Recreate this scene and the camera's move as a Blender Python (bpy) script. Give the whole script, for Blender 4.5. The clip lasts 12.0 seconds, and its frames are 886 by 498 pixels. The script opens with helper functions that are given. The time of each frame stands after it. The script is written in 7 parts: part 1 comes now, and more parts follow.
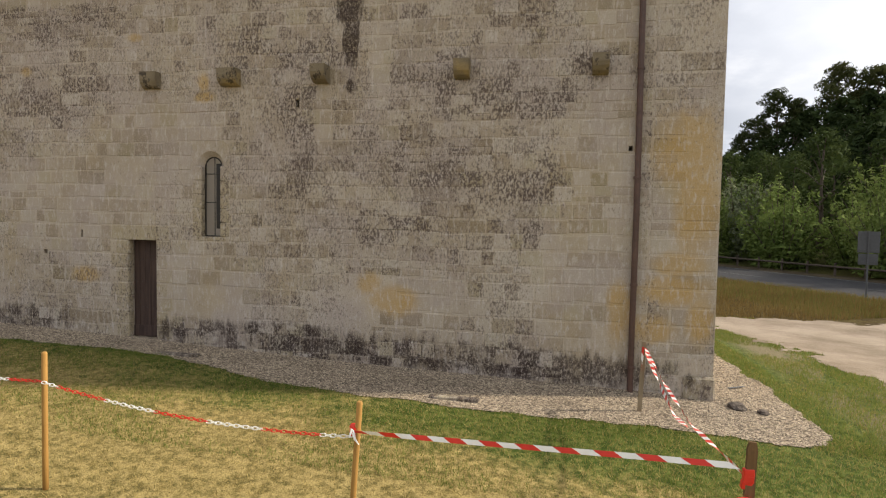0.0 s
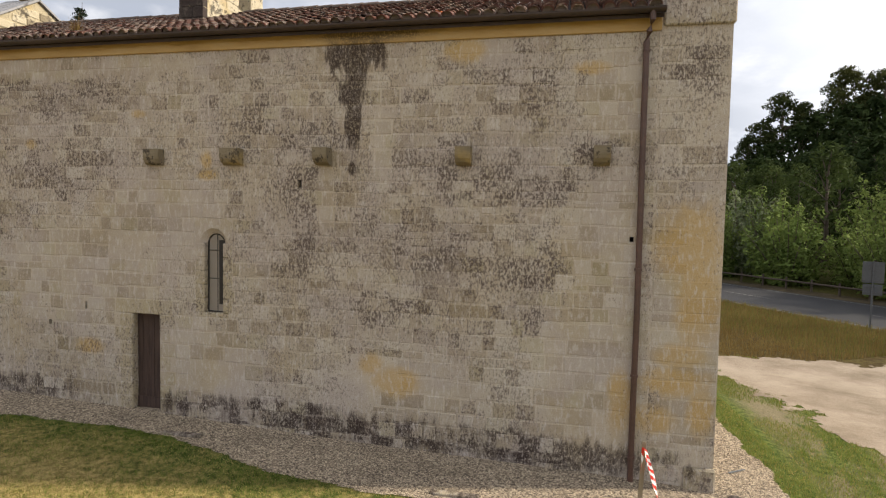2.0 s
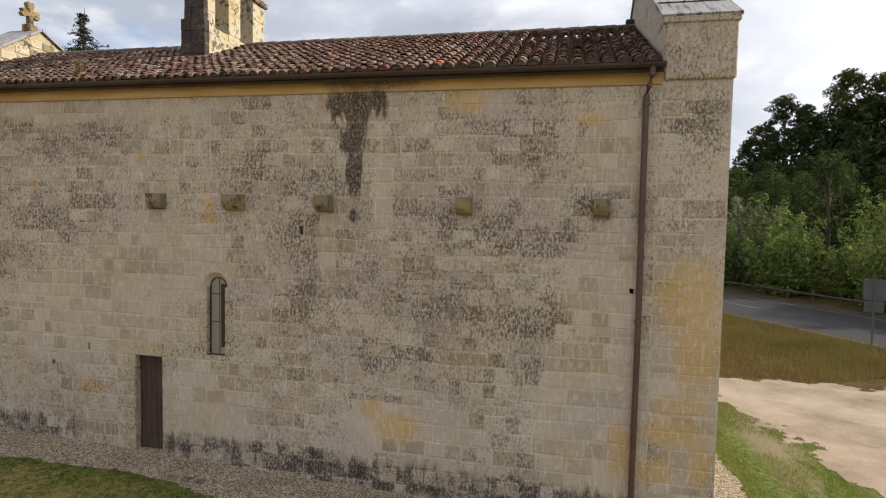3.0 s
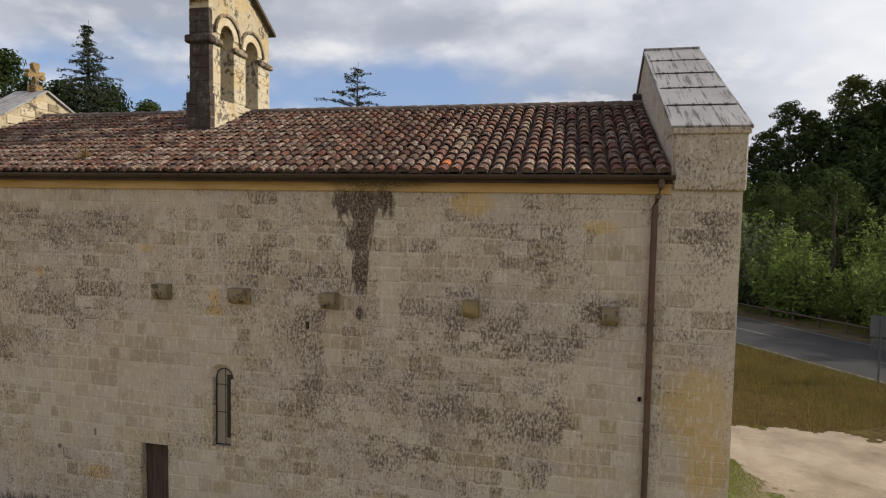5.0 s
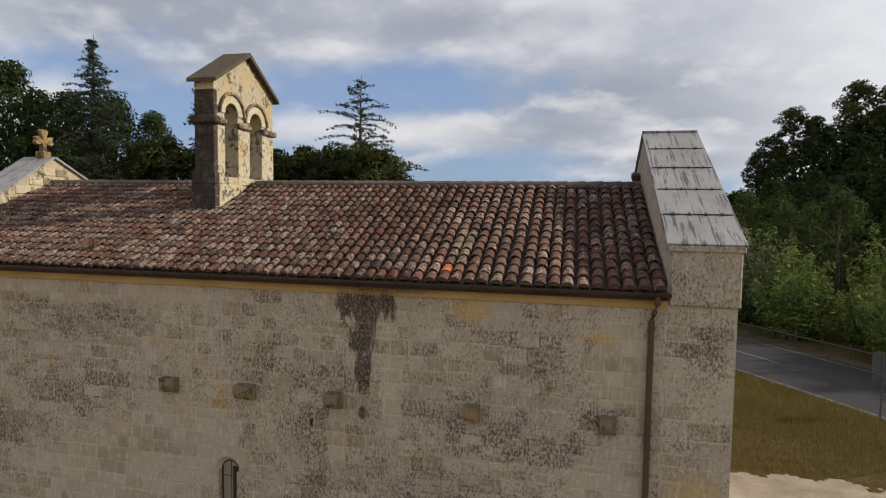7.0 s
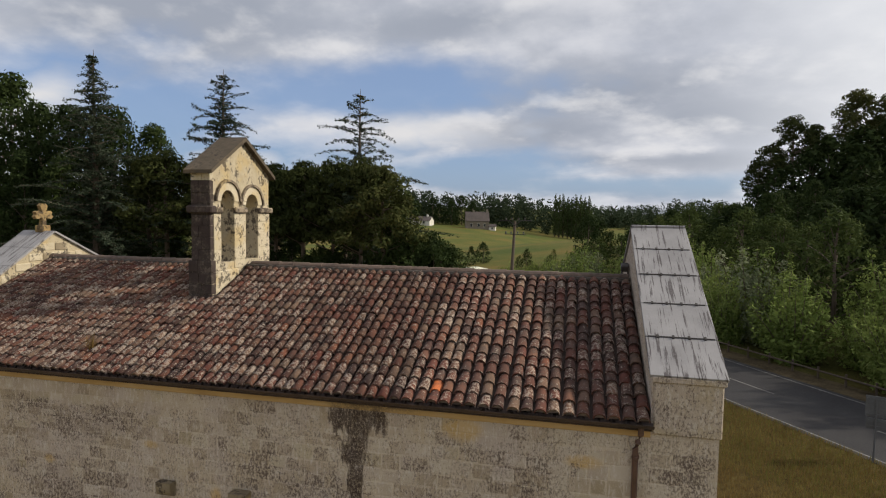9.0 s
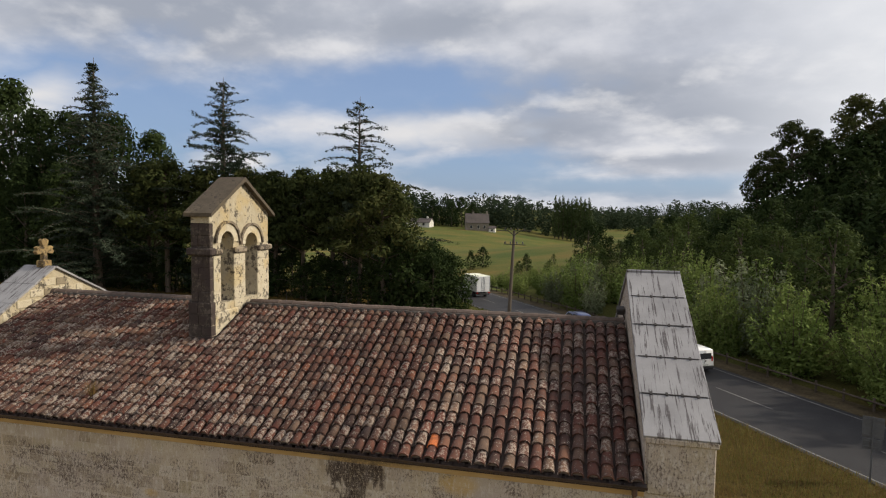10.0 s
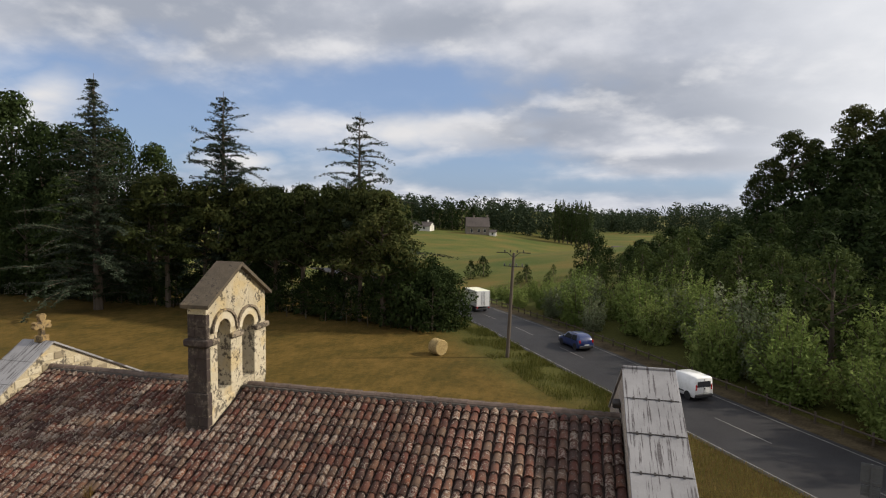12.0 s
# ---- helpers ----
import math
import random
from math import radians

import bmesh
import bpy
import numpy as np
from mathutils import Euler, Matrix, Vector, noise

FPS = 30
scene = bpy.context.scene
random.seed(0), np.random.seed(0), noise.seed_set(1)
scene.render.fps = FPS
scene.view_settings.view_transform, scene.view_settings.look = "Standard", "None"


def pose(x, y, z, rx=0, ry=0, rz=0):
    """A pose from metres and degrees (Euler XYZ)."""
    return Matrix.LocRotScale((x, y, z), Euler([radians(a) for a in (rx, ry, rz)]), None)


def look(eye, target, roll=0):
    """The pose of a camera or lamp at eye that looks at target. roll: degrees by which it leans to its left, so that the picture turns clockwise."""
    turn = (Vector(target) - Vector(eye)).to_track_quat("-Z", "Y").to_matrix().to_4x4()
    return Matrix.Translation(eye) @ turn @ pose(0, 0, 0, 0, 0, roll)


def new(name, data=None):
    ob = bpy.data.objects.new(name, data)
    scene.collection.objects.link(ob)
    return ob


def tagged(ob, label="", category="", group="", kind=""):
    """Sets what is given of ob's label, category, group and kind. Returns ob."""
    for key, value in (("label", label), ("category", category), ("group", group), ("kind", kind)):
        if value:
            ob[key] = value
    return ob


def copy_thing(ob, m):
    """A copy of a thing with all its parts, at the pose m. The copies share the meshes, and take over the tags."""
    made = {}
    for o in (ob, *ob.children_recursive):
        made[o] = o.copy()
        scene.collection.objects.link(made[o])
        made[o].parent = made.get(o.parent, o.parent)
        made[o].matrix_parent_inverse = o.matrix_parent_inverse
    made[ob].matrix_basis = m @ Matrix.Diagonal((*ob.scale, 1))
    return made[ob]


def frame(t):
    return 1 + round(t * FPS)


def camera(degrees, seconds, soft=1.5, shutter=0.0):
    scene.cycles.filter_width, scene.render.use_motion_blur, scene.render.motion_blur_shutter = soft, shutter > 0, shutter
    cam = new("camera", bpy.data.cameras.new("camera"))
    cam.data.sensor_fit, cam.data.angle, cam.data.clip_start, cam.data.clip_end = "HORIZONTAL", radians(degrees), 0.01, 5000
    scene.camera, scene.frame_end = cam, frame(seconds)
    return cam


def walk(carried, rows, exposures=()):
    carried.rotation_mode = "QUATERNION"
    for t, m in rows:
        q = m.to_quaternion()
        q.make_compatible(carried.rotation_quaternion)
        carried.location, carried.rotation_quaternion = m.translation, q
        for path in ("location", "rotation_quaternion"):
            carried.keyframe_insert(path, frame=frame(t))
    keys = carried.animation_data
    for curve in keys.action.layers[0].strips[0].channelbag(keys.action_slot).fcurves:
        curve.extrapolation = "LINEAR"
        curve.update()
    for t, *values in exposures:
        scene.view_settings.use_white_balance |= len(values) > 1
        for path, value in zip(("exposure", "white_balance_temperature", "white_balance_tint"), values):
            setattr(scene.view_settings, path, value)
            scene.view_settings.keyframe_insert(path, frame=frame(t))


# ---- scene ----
cam = camera(75.3, 12.0, soft=1.15)
PATH = [
    (0, (7.688, -9.052, 2.332), (7.29, -7.095, 2.229), 1.0),
    (0.5, (7.677, -9.039, 2.648), (7.277, -7.083, 2.541), 1.0),
    (1, (7.671, -9.025, 3.004), (7.267, -7.069, 2.895), 1.1),
    (1.5, (7.677, -9.01, 3.365), (7.27, -7.055, 3.253), 1.1),
    (2, (7.695, -9.007, 3.732), (7.284, -7.053, 3.619), 1.1),
    (2.5, (7.707, -9.009, 4.12), (7.293, -7.055, 4.004), 1.1),
    (3, (7.698, -9.004, 4.528), (7.281, -7.051, 4.411), 1.1),
    (5, (7.58, -8.888, 6.153), (7.153, -6.938, 6.032), 1.1),
    (5.5, (7.576, -8.893, 6.569), (7.145, -6.944, 6.445), 1.1),
    (6, (7.584, -8.878, 6.996), (7.15, -6.93, 6.871), 1.1),
    (6.5, (7.597, -8.915, 7.425), (7.16, -6.967, 7.3), 1.0),
    (7, (7.616, -8.954, 7.873), (7.176, -7.007, 7.747), 0.9),
    (7.5, (7.655, -8.985, 8.345), (7.215, -7.038, 8.218), 0.9),
    (9.5, (7.813, -9.024, 10.345), (7.371, -7.078, 10.217), 0.8),
    (10, (7.837, -9.058, 10.815), (7.395, -7.111, 10.687), 0.8),
    (10.5, (7.856, -9.037, 11.317), (7.413, -7.091, 11.189), 0.8),
    (11, (7.858, -8.992, 11.823), (7.415, -7.046, 11.696), 0.8),
    (11.5, (7.878, -8.953, 12.343), (7.435, -7.007, 12.215), 0.9),
    (12, (7.883, -8.934, 12.878), (7.439, -6.988, 12.75), 0.8),
]
EXPOSURES = [(0.0, 0.32), (1.5, 0.42), (2.5, 0.42), (5.0, 0.05), (6.0, -0.05), (7.5, -0.15), (9.5, -0.12), (12.0, -0.08)]
walk(cam, [(t, look(eye, target, roll)) for t, eye, target, roll in PATH], EXPOSURES)

# ---- world and sun ----
SUN_AWAY = Vector((1.5, 0.45, 1.0)).normalized()      # from the place towards the sun
SUN_ELEVATION = math.asin(SUN_AWAY.z)
SUN_AZIMUTH = math.atan2(SUN_AWAY.x, SUN_AWAY.y)


def link(tree, a, b):
    tree.links.new(a, b)


def node(tree, kind, **inputs):
    n = tree.nodes.new(kind)
    for key, value in inputs.items():
        n.inputs[key].default_value = value
    return n


def math_node(tree, op, a, b=0.0, clamp=False):
    n = tree.nodes.new("ShaderNodeMath")
    n.operation, n.use_clamp = op, clamp
    for i, v in enumerate((a, b)):
        if isinstance(v, (int, float)):
            n.inputs[i].default_value = v
        else:
            link(tree, v, n.inputs[i])
    return n.outputs[0]


def smooth(tree, value, low, high):
    n = tree.nodes.new("ShaderNodeMapRange")
    n.interpolation_type = "SMOOTHSTEP"
    n.inputs["From Min"].default_value, n.inputs["From Max"].default_value = low, high
    link(tree, value, n.inputs["Value"])
    return n.outputs[0]


def mix(tree, factor, a, b, blend="MIX"):
    n = tree.nodes.new("ShaderNodeMix")
    n.data_type, n.blend_type = "RGBA", blend
    for socket, v in ((n.inputs[0], factor), (n.inputs[6], a), (n.inputs[7], b)):
        if isinstance(v, (int, float)):
            socket.default_value = v
        elif isinstance(v, tuple):
            socket.default_value = (*v, 1.0)
        else:
            link(tree, v, socket)
    return n.outputs[2]


def ramp(tree, value, stops):
    n = tree.nodes.new("ShaderNodeValToRGB")
    while len(n.color_ramp.elements) < len(stops):
        n.color_ramp.elements.new(0.5)
    for e, (at, colour) in zip(n.color_ramp.elements, stops):
        e.position, e.color = at, (*colour, 1.0)
    link(tree, value, n.inputs[0])
    return n.outputs[0]


def noise_of(tree, vector, scale, detail=4.0, rough=0.55, stretch=None):
    if stretch:
        m = tree.nodes.new("ShaderNodeMapping")
        m.inputs["Scale"].default_value = stretch
        link(tree, vector, m.inputs[0])
        vector = m.outputs[0]
    n = node(tree, "ShaderNodeTexNoise", Scale=scale, Detail=detail, Roughness=rough)
    link(tree, vector, n.inputs["Vector"])
    return n.outputs[0]


def most(t, *values):
    out = values[0]
    for v in values[1:]:
        out = math_node(t, "MAXIMUM", out, v)
    return out


BLUE_GAPS = [(-0.80, 0.19, 0.30, 0.075), (-0.45, 0.215, 0.34, 0.055), (-0.55, 0.10, 0.34, 0.06), (-1.15, 0.27, 0.30, 0.07), (-0.18, 0.075, 0.22, 0.035), (-0.95, 0.13, 0.25, 0.06), (0.02, 0.045, 0.25, 0.02)]
WHITE_HEAPS = [(-1.10, 0.235, 0.13, 0.05), (-0.62, 0.09, 0.10, 0.025), (-0.30, 0.14, 0.16, 0.03)]
GREY_BANKS = [(-0.78, 0.38, 0.34, 0.11), (0.0, 0.20, 0.26, 0.04), (-0.12, 0.14, 0.24, 0.03), (0.22, 0.16, 0.2, 0.03), (0.1, 0.09, 0.22, 0.012), (-0.2, 0.33, 0.2, 0.03), (0.55, 0.22, 0.2, 0.05)]


def make_world():
    world = bpy.data.worlds.new("world")
    scene.world = world
    world.use_nodes = True
    t = world.node_tree
    t.nodes.clear()
    out = t.nodes.new("ShaderNodeOutputWorld")
    back = t.nodes.new("ShaderNodeBackground")
    sky = t.nodes.new("ShaderNodeTexSky")
    sky.sky_type, sky.sun_disc = "NISHITA", False
    sky.sun_elevation, sky.sun_rotation = SUN_ELEVATION, SUN_AZIMUTH
    sky.air_density, sky.dust_density, sky.ozone_density = 1.0, 1.2, 2.0
    coords = t.nodes.new("ShaderNodeTexCoord")
    split = t.nodes.new("ShaderNodeSeparateXYZ")
    link(t, coords.outputs["Generated"], split.inputs[0])
    ahead = math_node(t, "MAXIMUM", split.outputs[1], 0.12)
    side, lift = math_node(t, "DIVIDE", split.outputs[0], ahead), math_node(t, "DIVIDE", split.outputs[2], ahead)
    # The clouds lie on a level sheet overhead, so that they crowd together towards the horizon.
    rise = math_node(t, "MAXIMUM", math_node(t, "ADD", split.outputs[2], 0.30), 0.08)

    def sheet_noise(nearer, scale, detail, rough):
        at = t.nodes.new("ShaderNodeCombineXYZ")
        link(t, math_node(t, "MULTIPLY", math_node(t, "DIVIDE", split.outputs[0], rise), nearer), at.inputs[0])
        link(t, math_node(t, "MULTIPLY", math_node(t, "DIVIDE", split.outputs[1], rise), nearer), at.inputs[1])
        return noise_of(t, at.outputs[0], scale, detail, rough)
    puff, higher = sheet_noise(1.0, 1.15, 8.0, 0.53), sheet_noise(0.945, 1.15, 8.0, 0.53)
    heap = sheet_noise(1.0, 2.6, 6.0, 0.55)
    shape = math_node(t, "ADD", math_node(t, "MULTIPLY", puff, 0.70), math_node(t, "MULTIPLY", heap, 0.30))
    relief = math_node(t, "SUBTRACT", puff, higher)

    def bank(u, v, ru, rv, low_edge=0.3, high_edge=1.5):
        dx = math_node(t, "DIVIDE", math_node(t, "SUBTRACT", side, u), ru)
        dy = math_node(t, "DIVIDE", math_node(t, "SUBTRACT", lift, v), rv)
        d = math_node(t, "SQRT", math_node(t, "ADD", math_node(t, "MULTIPLY", dx, dx), math_node(t, "MULTIPLY", dy, dy)))
        d = math_node(t, "ADD", d, math_node(t, "MULTIPLY", math_node(t, "SUBTRACT", shape, 0.5), 4.8))
        return math_node(t, "SUBTRACT", 1.0, smooth(t, d, low_edge, high_edge))

    # A long opening of blue over the wood, closed cloud to the east, heavy grey overhead.
    gap = most(t, *(bank(*g) for g in BLUE_GAPS))
    cover = math_node(t, "SUBTRACT", 1.0, math_node(t, "MULTIPLY", gap, 0.95))
    cover = math_node(t, "MAXIMUM", cover, math_node(t, "MULTIPLY", smooth(t, shape, 0.53, 0.70), 0.85))
    heavy = most(t, *(bank(*g, 0.0, 1.9) for g in GREY_BANKS))
    tone = mix(t, smooth(t, shape, 0.42, 0.58), (5.3, 5.6, 6.4), (7.4, 7.5, 8.0))
    tone = mix(t, math_node(t, "MULTIPLY", heavy, 0.90), tone, (3.7, 4.05, 4.8))
    tone = mix(t, math_node(t, "MULTIPLY", smooth(t, relief, 0.0, 0.11), 0.65), tone, (8.8, 8.7, 8.8))
    tone = mix(t, math_node(t, "MULTIPLY", smooth(t, relief, 0.0, -0.11), 0.55), tone, (4.3, 4.6, 5.3))
    cumulus = most(t, *(bank(*g, 0.2, 1.5) for g in WHITE_HEAPS))
    cover, tone = math_node(t, "MAXIMUM", cover, cumulus), mix(t, cumulus, tone, (8.2, 8.1, 8.2))
    tone = mix(t, math_node(t, "MULTIPLY", smooth(t, side, 0.10, 0.5), 0.75), tone, (9.2, 9.3, 9.6))
    blue = mix(t, 0.5, mix(t, 1.0, sky.outputs[0], (0.80, 0.92, 1.05), "MULTIPLY"), (3.7, 5.0, 7.9))
    colour = mix(t, cover, blue, tone)
    link(t, colour, back.inputs[0])
    back.inputs[1].default_value = 0.10
    link(t, back.outputs[0], out.inputs[0])


make_world()
sun_data = bpy.data.lights.new("sun", "SUN")
sun_data.energy, sun_data.angle, sun_data.color = 5.0, radians(2.2), (1.0, 0.9, 0.74)
sun = new("sun", sun_data)
sun.matrix_basis = look(SUN_AWAY * 60, (0, 0, 0))


# ---- materials ----
def material(name, paint, rough=0.85, bump=0.0, metal=0.0, spec=0.3):
    """A node material. paint(tree, position) gives a colour socket and a height socket (or None)."""
    m = bpy.data.materials.new(name)
    m.use_nodes = True
    t = m.node_tree
    shader = t.nodes["Principled BSDF"]
    shader.inputs["Roughness"].default_value = rough
    shader.inputs["Metallic"].default_value = metal
    shader.inputs["Specular IOR Level"].default_value = spec
    geometry = t.nodes.new("ShaderNodeNewGeometry")
    colour, height = paint(t, geometry.outputs["Position"])
    if isinstance(colour, tuple):
        shader.inputs["Base Color"].default_value = (*colour, 1.0)
    else:
        link(t, colour, shader.inputs["Base Color"])
    if height is not None and bump:
        b = node(t, "ShaderNodeBump", Strength=1.0, Distance=bump)
        link(t, height, b.inputs["Height"])
        link(t, b.outputs[0], shader.inputs["Normal"])
    return m


def plain(name, colour, rough=0.6, metal=0.0, scale=14.0, vary=0.25, bump=0.002, spec=0.4):
    """A single paint or stuff, with fine grain and broad uneven dirt."""
    def paint(t, p):
        fine, broad = noise_of(t, p, scale, 5.0), noise_of(t, p, scale * 0.13, 3.0)
        both = math_node(t, "ADD", math_node(t, "MULTIPLY", fine, 0.5), math_node(t, "MULTIPLY", broad, 0.5))
        dark, light = tuple(c * (1 - vary) for c in colour), tuple(min(1.0, c * (1 + vary)) for c in colour)
        return ramp(t, both, [(0.33, dark), (0.67, light)]), fine
    return material(name, paint, rough, bump, metal, spec)


def own_random(t, joined):
    if joined:
        return t.nodes.new("ShaderNodeNewGeometry").outputs["Random Per Island"]
    return t.nodes.new("ShaderNodeObjectInfo").outputs["Random"]


def blob(t, split, cx, cz, rx, rz, wobble, low=0.75, high=1.15):
    """One inside a soft, ragged oval on a wall, nought outside."""
    dx = math_node(t, "DIVIDE", math_node(t, "SUBTRACT", split.outputs[0], cx), rx)
    dz = math_node(t, "DIVIDE", math_node(t, "SUBTRACT", split.outputs[2], cz), rz)
    d = math_node(t, "SQRT", math_node(t, "ADD", math_node(t, "MULTIPLY", dx, dx), math_node(t, "MULTIPLY", dz, dz)))
    d = math_node(t, "ADD", d, math_node(t, "MULTIPLY", math_node(t, "SUBTRACT", wobble, 0.5), 0.9))
    return math_node(t, "SUBTRACT", 1.0, smooth(t, d, low, high))


LICHEN = [(3.2, 5.05, 1.1, 0.32), (3.3, 4.05, 0.6, 0.55), (5.6, 4.62, 1.0, 0.28), (-1.6, 4.4, 1.3, 0.45), (-1.3, 5.75, 1.2, 0.4), (7.2, 5.7, 0.5, 0.6), (8.2, 4.8, 0.4, 0.25),
          (6.6, 4.2, 1.3, 0.3), (5.8, 3.2, 1.3, 0.55), (7.1, 2.9, 0.9, 0.5), (3.4, 3.0, 0.6, 0.5), (5.0, 2.15, 1.0, 0.3), (7.3, 2.1, 0.5, 0.25), (2.4, 5.35, 0.5, 0.3), (-3.4, 3.6, 1.4, 0.5), (9.6, 5.9, 0.4, 0.6)]
SOOT = [(4.28, 6.25, 0.42, 0.42), (4.22, 5.75, 0.30, 0.50), (4.25, 5.20, 0.20, 0.55), (4.24, 4.50, 0.13, 0.14), (4.55, 6.66, 1.05, 0.15), (3.95, 6.3, 0.22, 0.3), (4.65, 6.35, 0.22, 0.3)]
FOOT = [(4.6, 0.10, 3.8, 0.30), (7.6, 0.04, 2.0, 0.30), (3.0, 0.36, 1.4, 0.16), (6.9, 0.22, 0.9, 0.2), (-2.4, 0.36, 1.3, 0.24), (1.5, 0.30, 1.0, 0.22)]
OCHRE = [(9.45, 1.72, 0.40, 0.20), (9.35, 1.32, 0.55, 0.24), (9.05, 0.72, 0.34, 0.22), (9.65, 2.5, 0.35, 0.8), (9.75, 0.9, 0.2, 0.4), (5.05, 0.98, 0.45, 0.26), (4.6, 1.25, 0.22, 0.2), (8.6, 1.0, 0.2, 0.5),
         (1.56, 4.62, 0.12, 0.17), (1.57, 4.38, 0.2, 0.10), (0.2, 5.45, 0.16, 0.08), (-2.11, 4.93, 0.13, 0.10), (8.02, 6.0, 0.28, 0.11), (6.1, 6.34, 0.36, 0.20), (-0.9, 1.2, 0.3, 0.15), (9.5, 3.4, 0.5, 0.7)]


CLEAN = [(8.1, 1.4, 0.80, 1.3), (1.5, 1.0, 0.9, 0.7), (0.6, 3.6, 1.2, 0.7), (-1.0, 2.6, 1.6, 0.9), (-1.5, 6.3, 2.2, 0.16), (5.3, 0.95, 0.9, 0.4), (9.5, 1.8, 0.45, 1.9), (3.78, 4.0, 0.14, 0.6), (4.75, 4.9, 0.16, 0.7), (8.4, 5.6, 0.4, 0.7), (8.3, 3.5, 0.5, 0.9), (6.3, 6.3, 0.5, 0.15)]


def limestone(name, joined, dirt=1.0, base=None, foul=1.0, own_share=0.34):
    def paint(t, p):
        split = t.nodes.new("ShaderNodeSeparateXYZ")
        link(t, p, split.inputs[0])
        own = own_random(t, joined)
        odd = math_node(t, "FRACT", math_node(t, "MULTIPLY", own, 7.31))
        broad = noise_of(t, p, 0.45, 4.0)
        wobble = noise_of(t, p, 2.3, 4.0, 0.65)
        patchy = noise_of(t, p, 1.2, 5.0, 0.62)
        grain = noise_of(t, p, 30.0, 6.0, 0.78)
        pits = noise_of(t, p, 48.0, 3.0, 0.65, (1.3, 1.0, 0.7))
        fleck = noise_of(t, p, 34.0, 3.0, 0.72, (1.7, 1.0, 0.66))
        worn = noise_of(t, p, 4.2, 4.0, 0.65)
        scab = noise_of(t, p, 19.0, 5.0, 0.72, (1.4, 1.0, 0.80))
        lime = noise_of(t, p, 10.0, 5.0, 0.68, (1.7, 1.0, 0.55))
        tone = math_node(t, "ADD", math_node(t, "MULTIPLY", math_node(t, "SUBTRACT", own, 0.5), own_share), math_node(t, "ADD", math_node(t, "MULTIPLY", broad, 0.62), math_node(t, "MULTIPLY", patchy, 0.38)))
        colour = ramp(t, tone, base or [(0.28, (0.225, 0.180, 0.122)), (0.42, (0.325, 0.268, 0.196)), (0.55, (0.395, 0.338, 0.262)), (0.72, (0.450, 0.398, 0.325))])
        colour = mix(t, math_node(t, "MULTIPLY", smooth(t, math_node(t, "SUBTRACT", math_node(t, "ADD", odd, wobble), 0.5), 0.62, 1.0), 0.35), colour, (0.27, 0.215, 0.15))
        colour = mix(t, math_node(t, "MULTIPLY", smooth(t, noise_of(t, p, 0.9, 4.0, 0.6, (1.2, 1.0, 0.6)), 0.5, 0.68), 0.32), colour, (0.37, 0.285, 0.150))
        hue = math_node(t, "FRACT", math_node(t, "MULTIPLY", own, 23.9))
        colour = mix(t, math_node(t, "MULTIPLY", smooth(t, hue, 0.78, 0.98), 0.42 * min(1.0, own_share * 5)), colour, (0.33, 0.285, 0.165))
        colour = mix(t, math_node(t, "MULTIPLY", smooth(t, hue, 0.26, 0.05), 0.38 * min(1.0, own_share * 5)), colour, (0.47, 0.415, 0.365))
        ochre = most(t, *(blob(t, split, *o, wobble, 0.5, 1.35) for o in OCHRE))
        colour = mix(t, math_node(t, "MULTIPLY", ochre, math_node(t, "MULTIPLY", math_node(t, "ADD", 0.35, math_node(t, "MULTIPLY", patchy, 0.9)), math_node(t, "ADD", 0.72, math_node(t, "MULTIPLY", odd, 0.3)))), colour, (0.44, 0.295, 0.115))
        mauve = math_node(t, "ADD", math_node(t, "MULTIPLY", smooth(t, noise_of(t, p, 0.8, 5.0, 0.62), 0.44, 0.62), 0.55), math_node(t, "MULTIPLY", smooth(t, split.outputs[2], 2.5, 4.5), 0.12))
        colour = mix(t, math_node(t, "MULTIPLY", mauve, math_node(t, "SUBTRACT", 1.0, ochre)), colour, (0.375, 0.322, 0.292))
        # Black lichen in upright flecks: hardly any on clean stretches, a dense crust on some stones.
        zone = most(t, *(blob(t, split, *b, wobble, 0.1, 1.6) for b in LICHEN))
        clean = most(t, *(blob(t, split, *b, wobble, 0.4, 1.5) for b in CLEAN))
        some = math_node(t, "ADD", math_node(t, "MULTIPLY", odd, 0.46), math_node(t, "ADD", math_node(t, "MULTIPLY", worn, 0.80), math_node(t, "MULTIPLY", zone, 0.27)))
        some = math_node(t, "SUBTRACT", some, math_node(t, "MULTIPLY", clean, 0.30))
        heavy = math_node(t, "MULTIPLY", smooth(t, some, 0.66, 1.06), smooth(t, scab, 0.40, 0.58))
        cover = math_node(t, "ADD", math_node(t, "MULTIPLY", heavy, 0.075), math_node(t, "ADD", math_node(t, "MULTIPLY", zone, 0.014), math_node(t, "ADD", 0.018, math_node(t, "MULTIPLY", smooth(t, patchy, 0.36, 0.64), 0.050))))
        cover = math_node(t, "ADD", cover, math_node(t, "MULTIPLY", math_node(t, "SUBTRACT", worn, 0.5), 0.12))
        cover = math_node(t, "SUBTRACT", cover, math_node(t, "MULTIPLY", clean, 0.085))
        grown = math_node(t, "ADD", math_node(t, "MULTIPLY", scab, 0.55), math_node(t, "ADD", math_node(t, "MULTIPLY", fleck, 0.30), math_node(t, "MULTIPLY", grain, 0.15)))
        speck = smooth(t, math_node(t, "ADD", grown, math_node(t, "MULTIPLY", cover, dirt)), 0.540, 0.620)
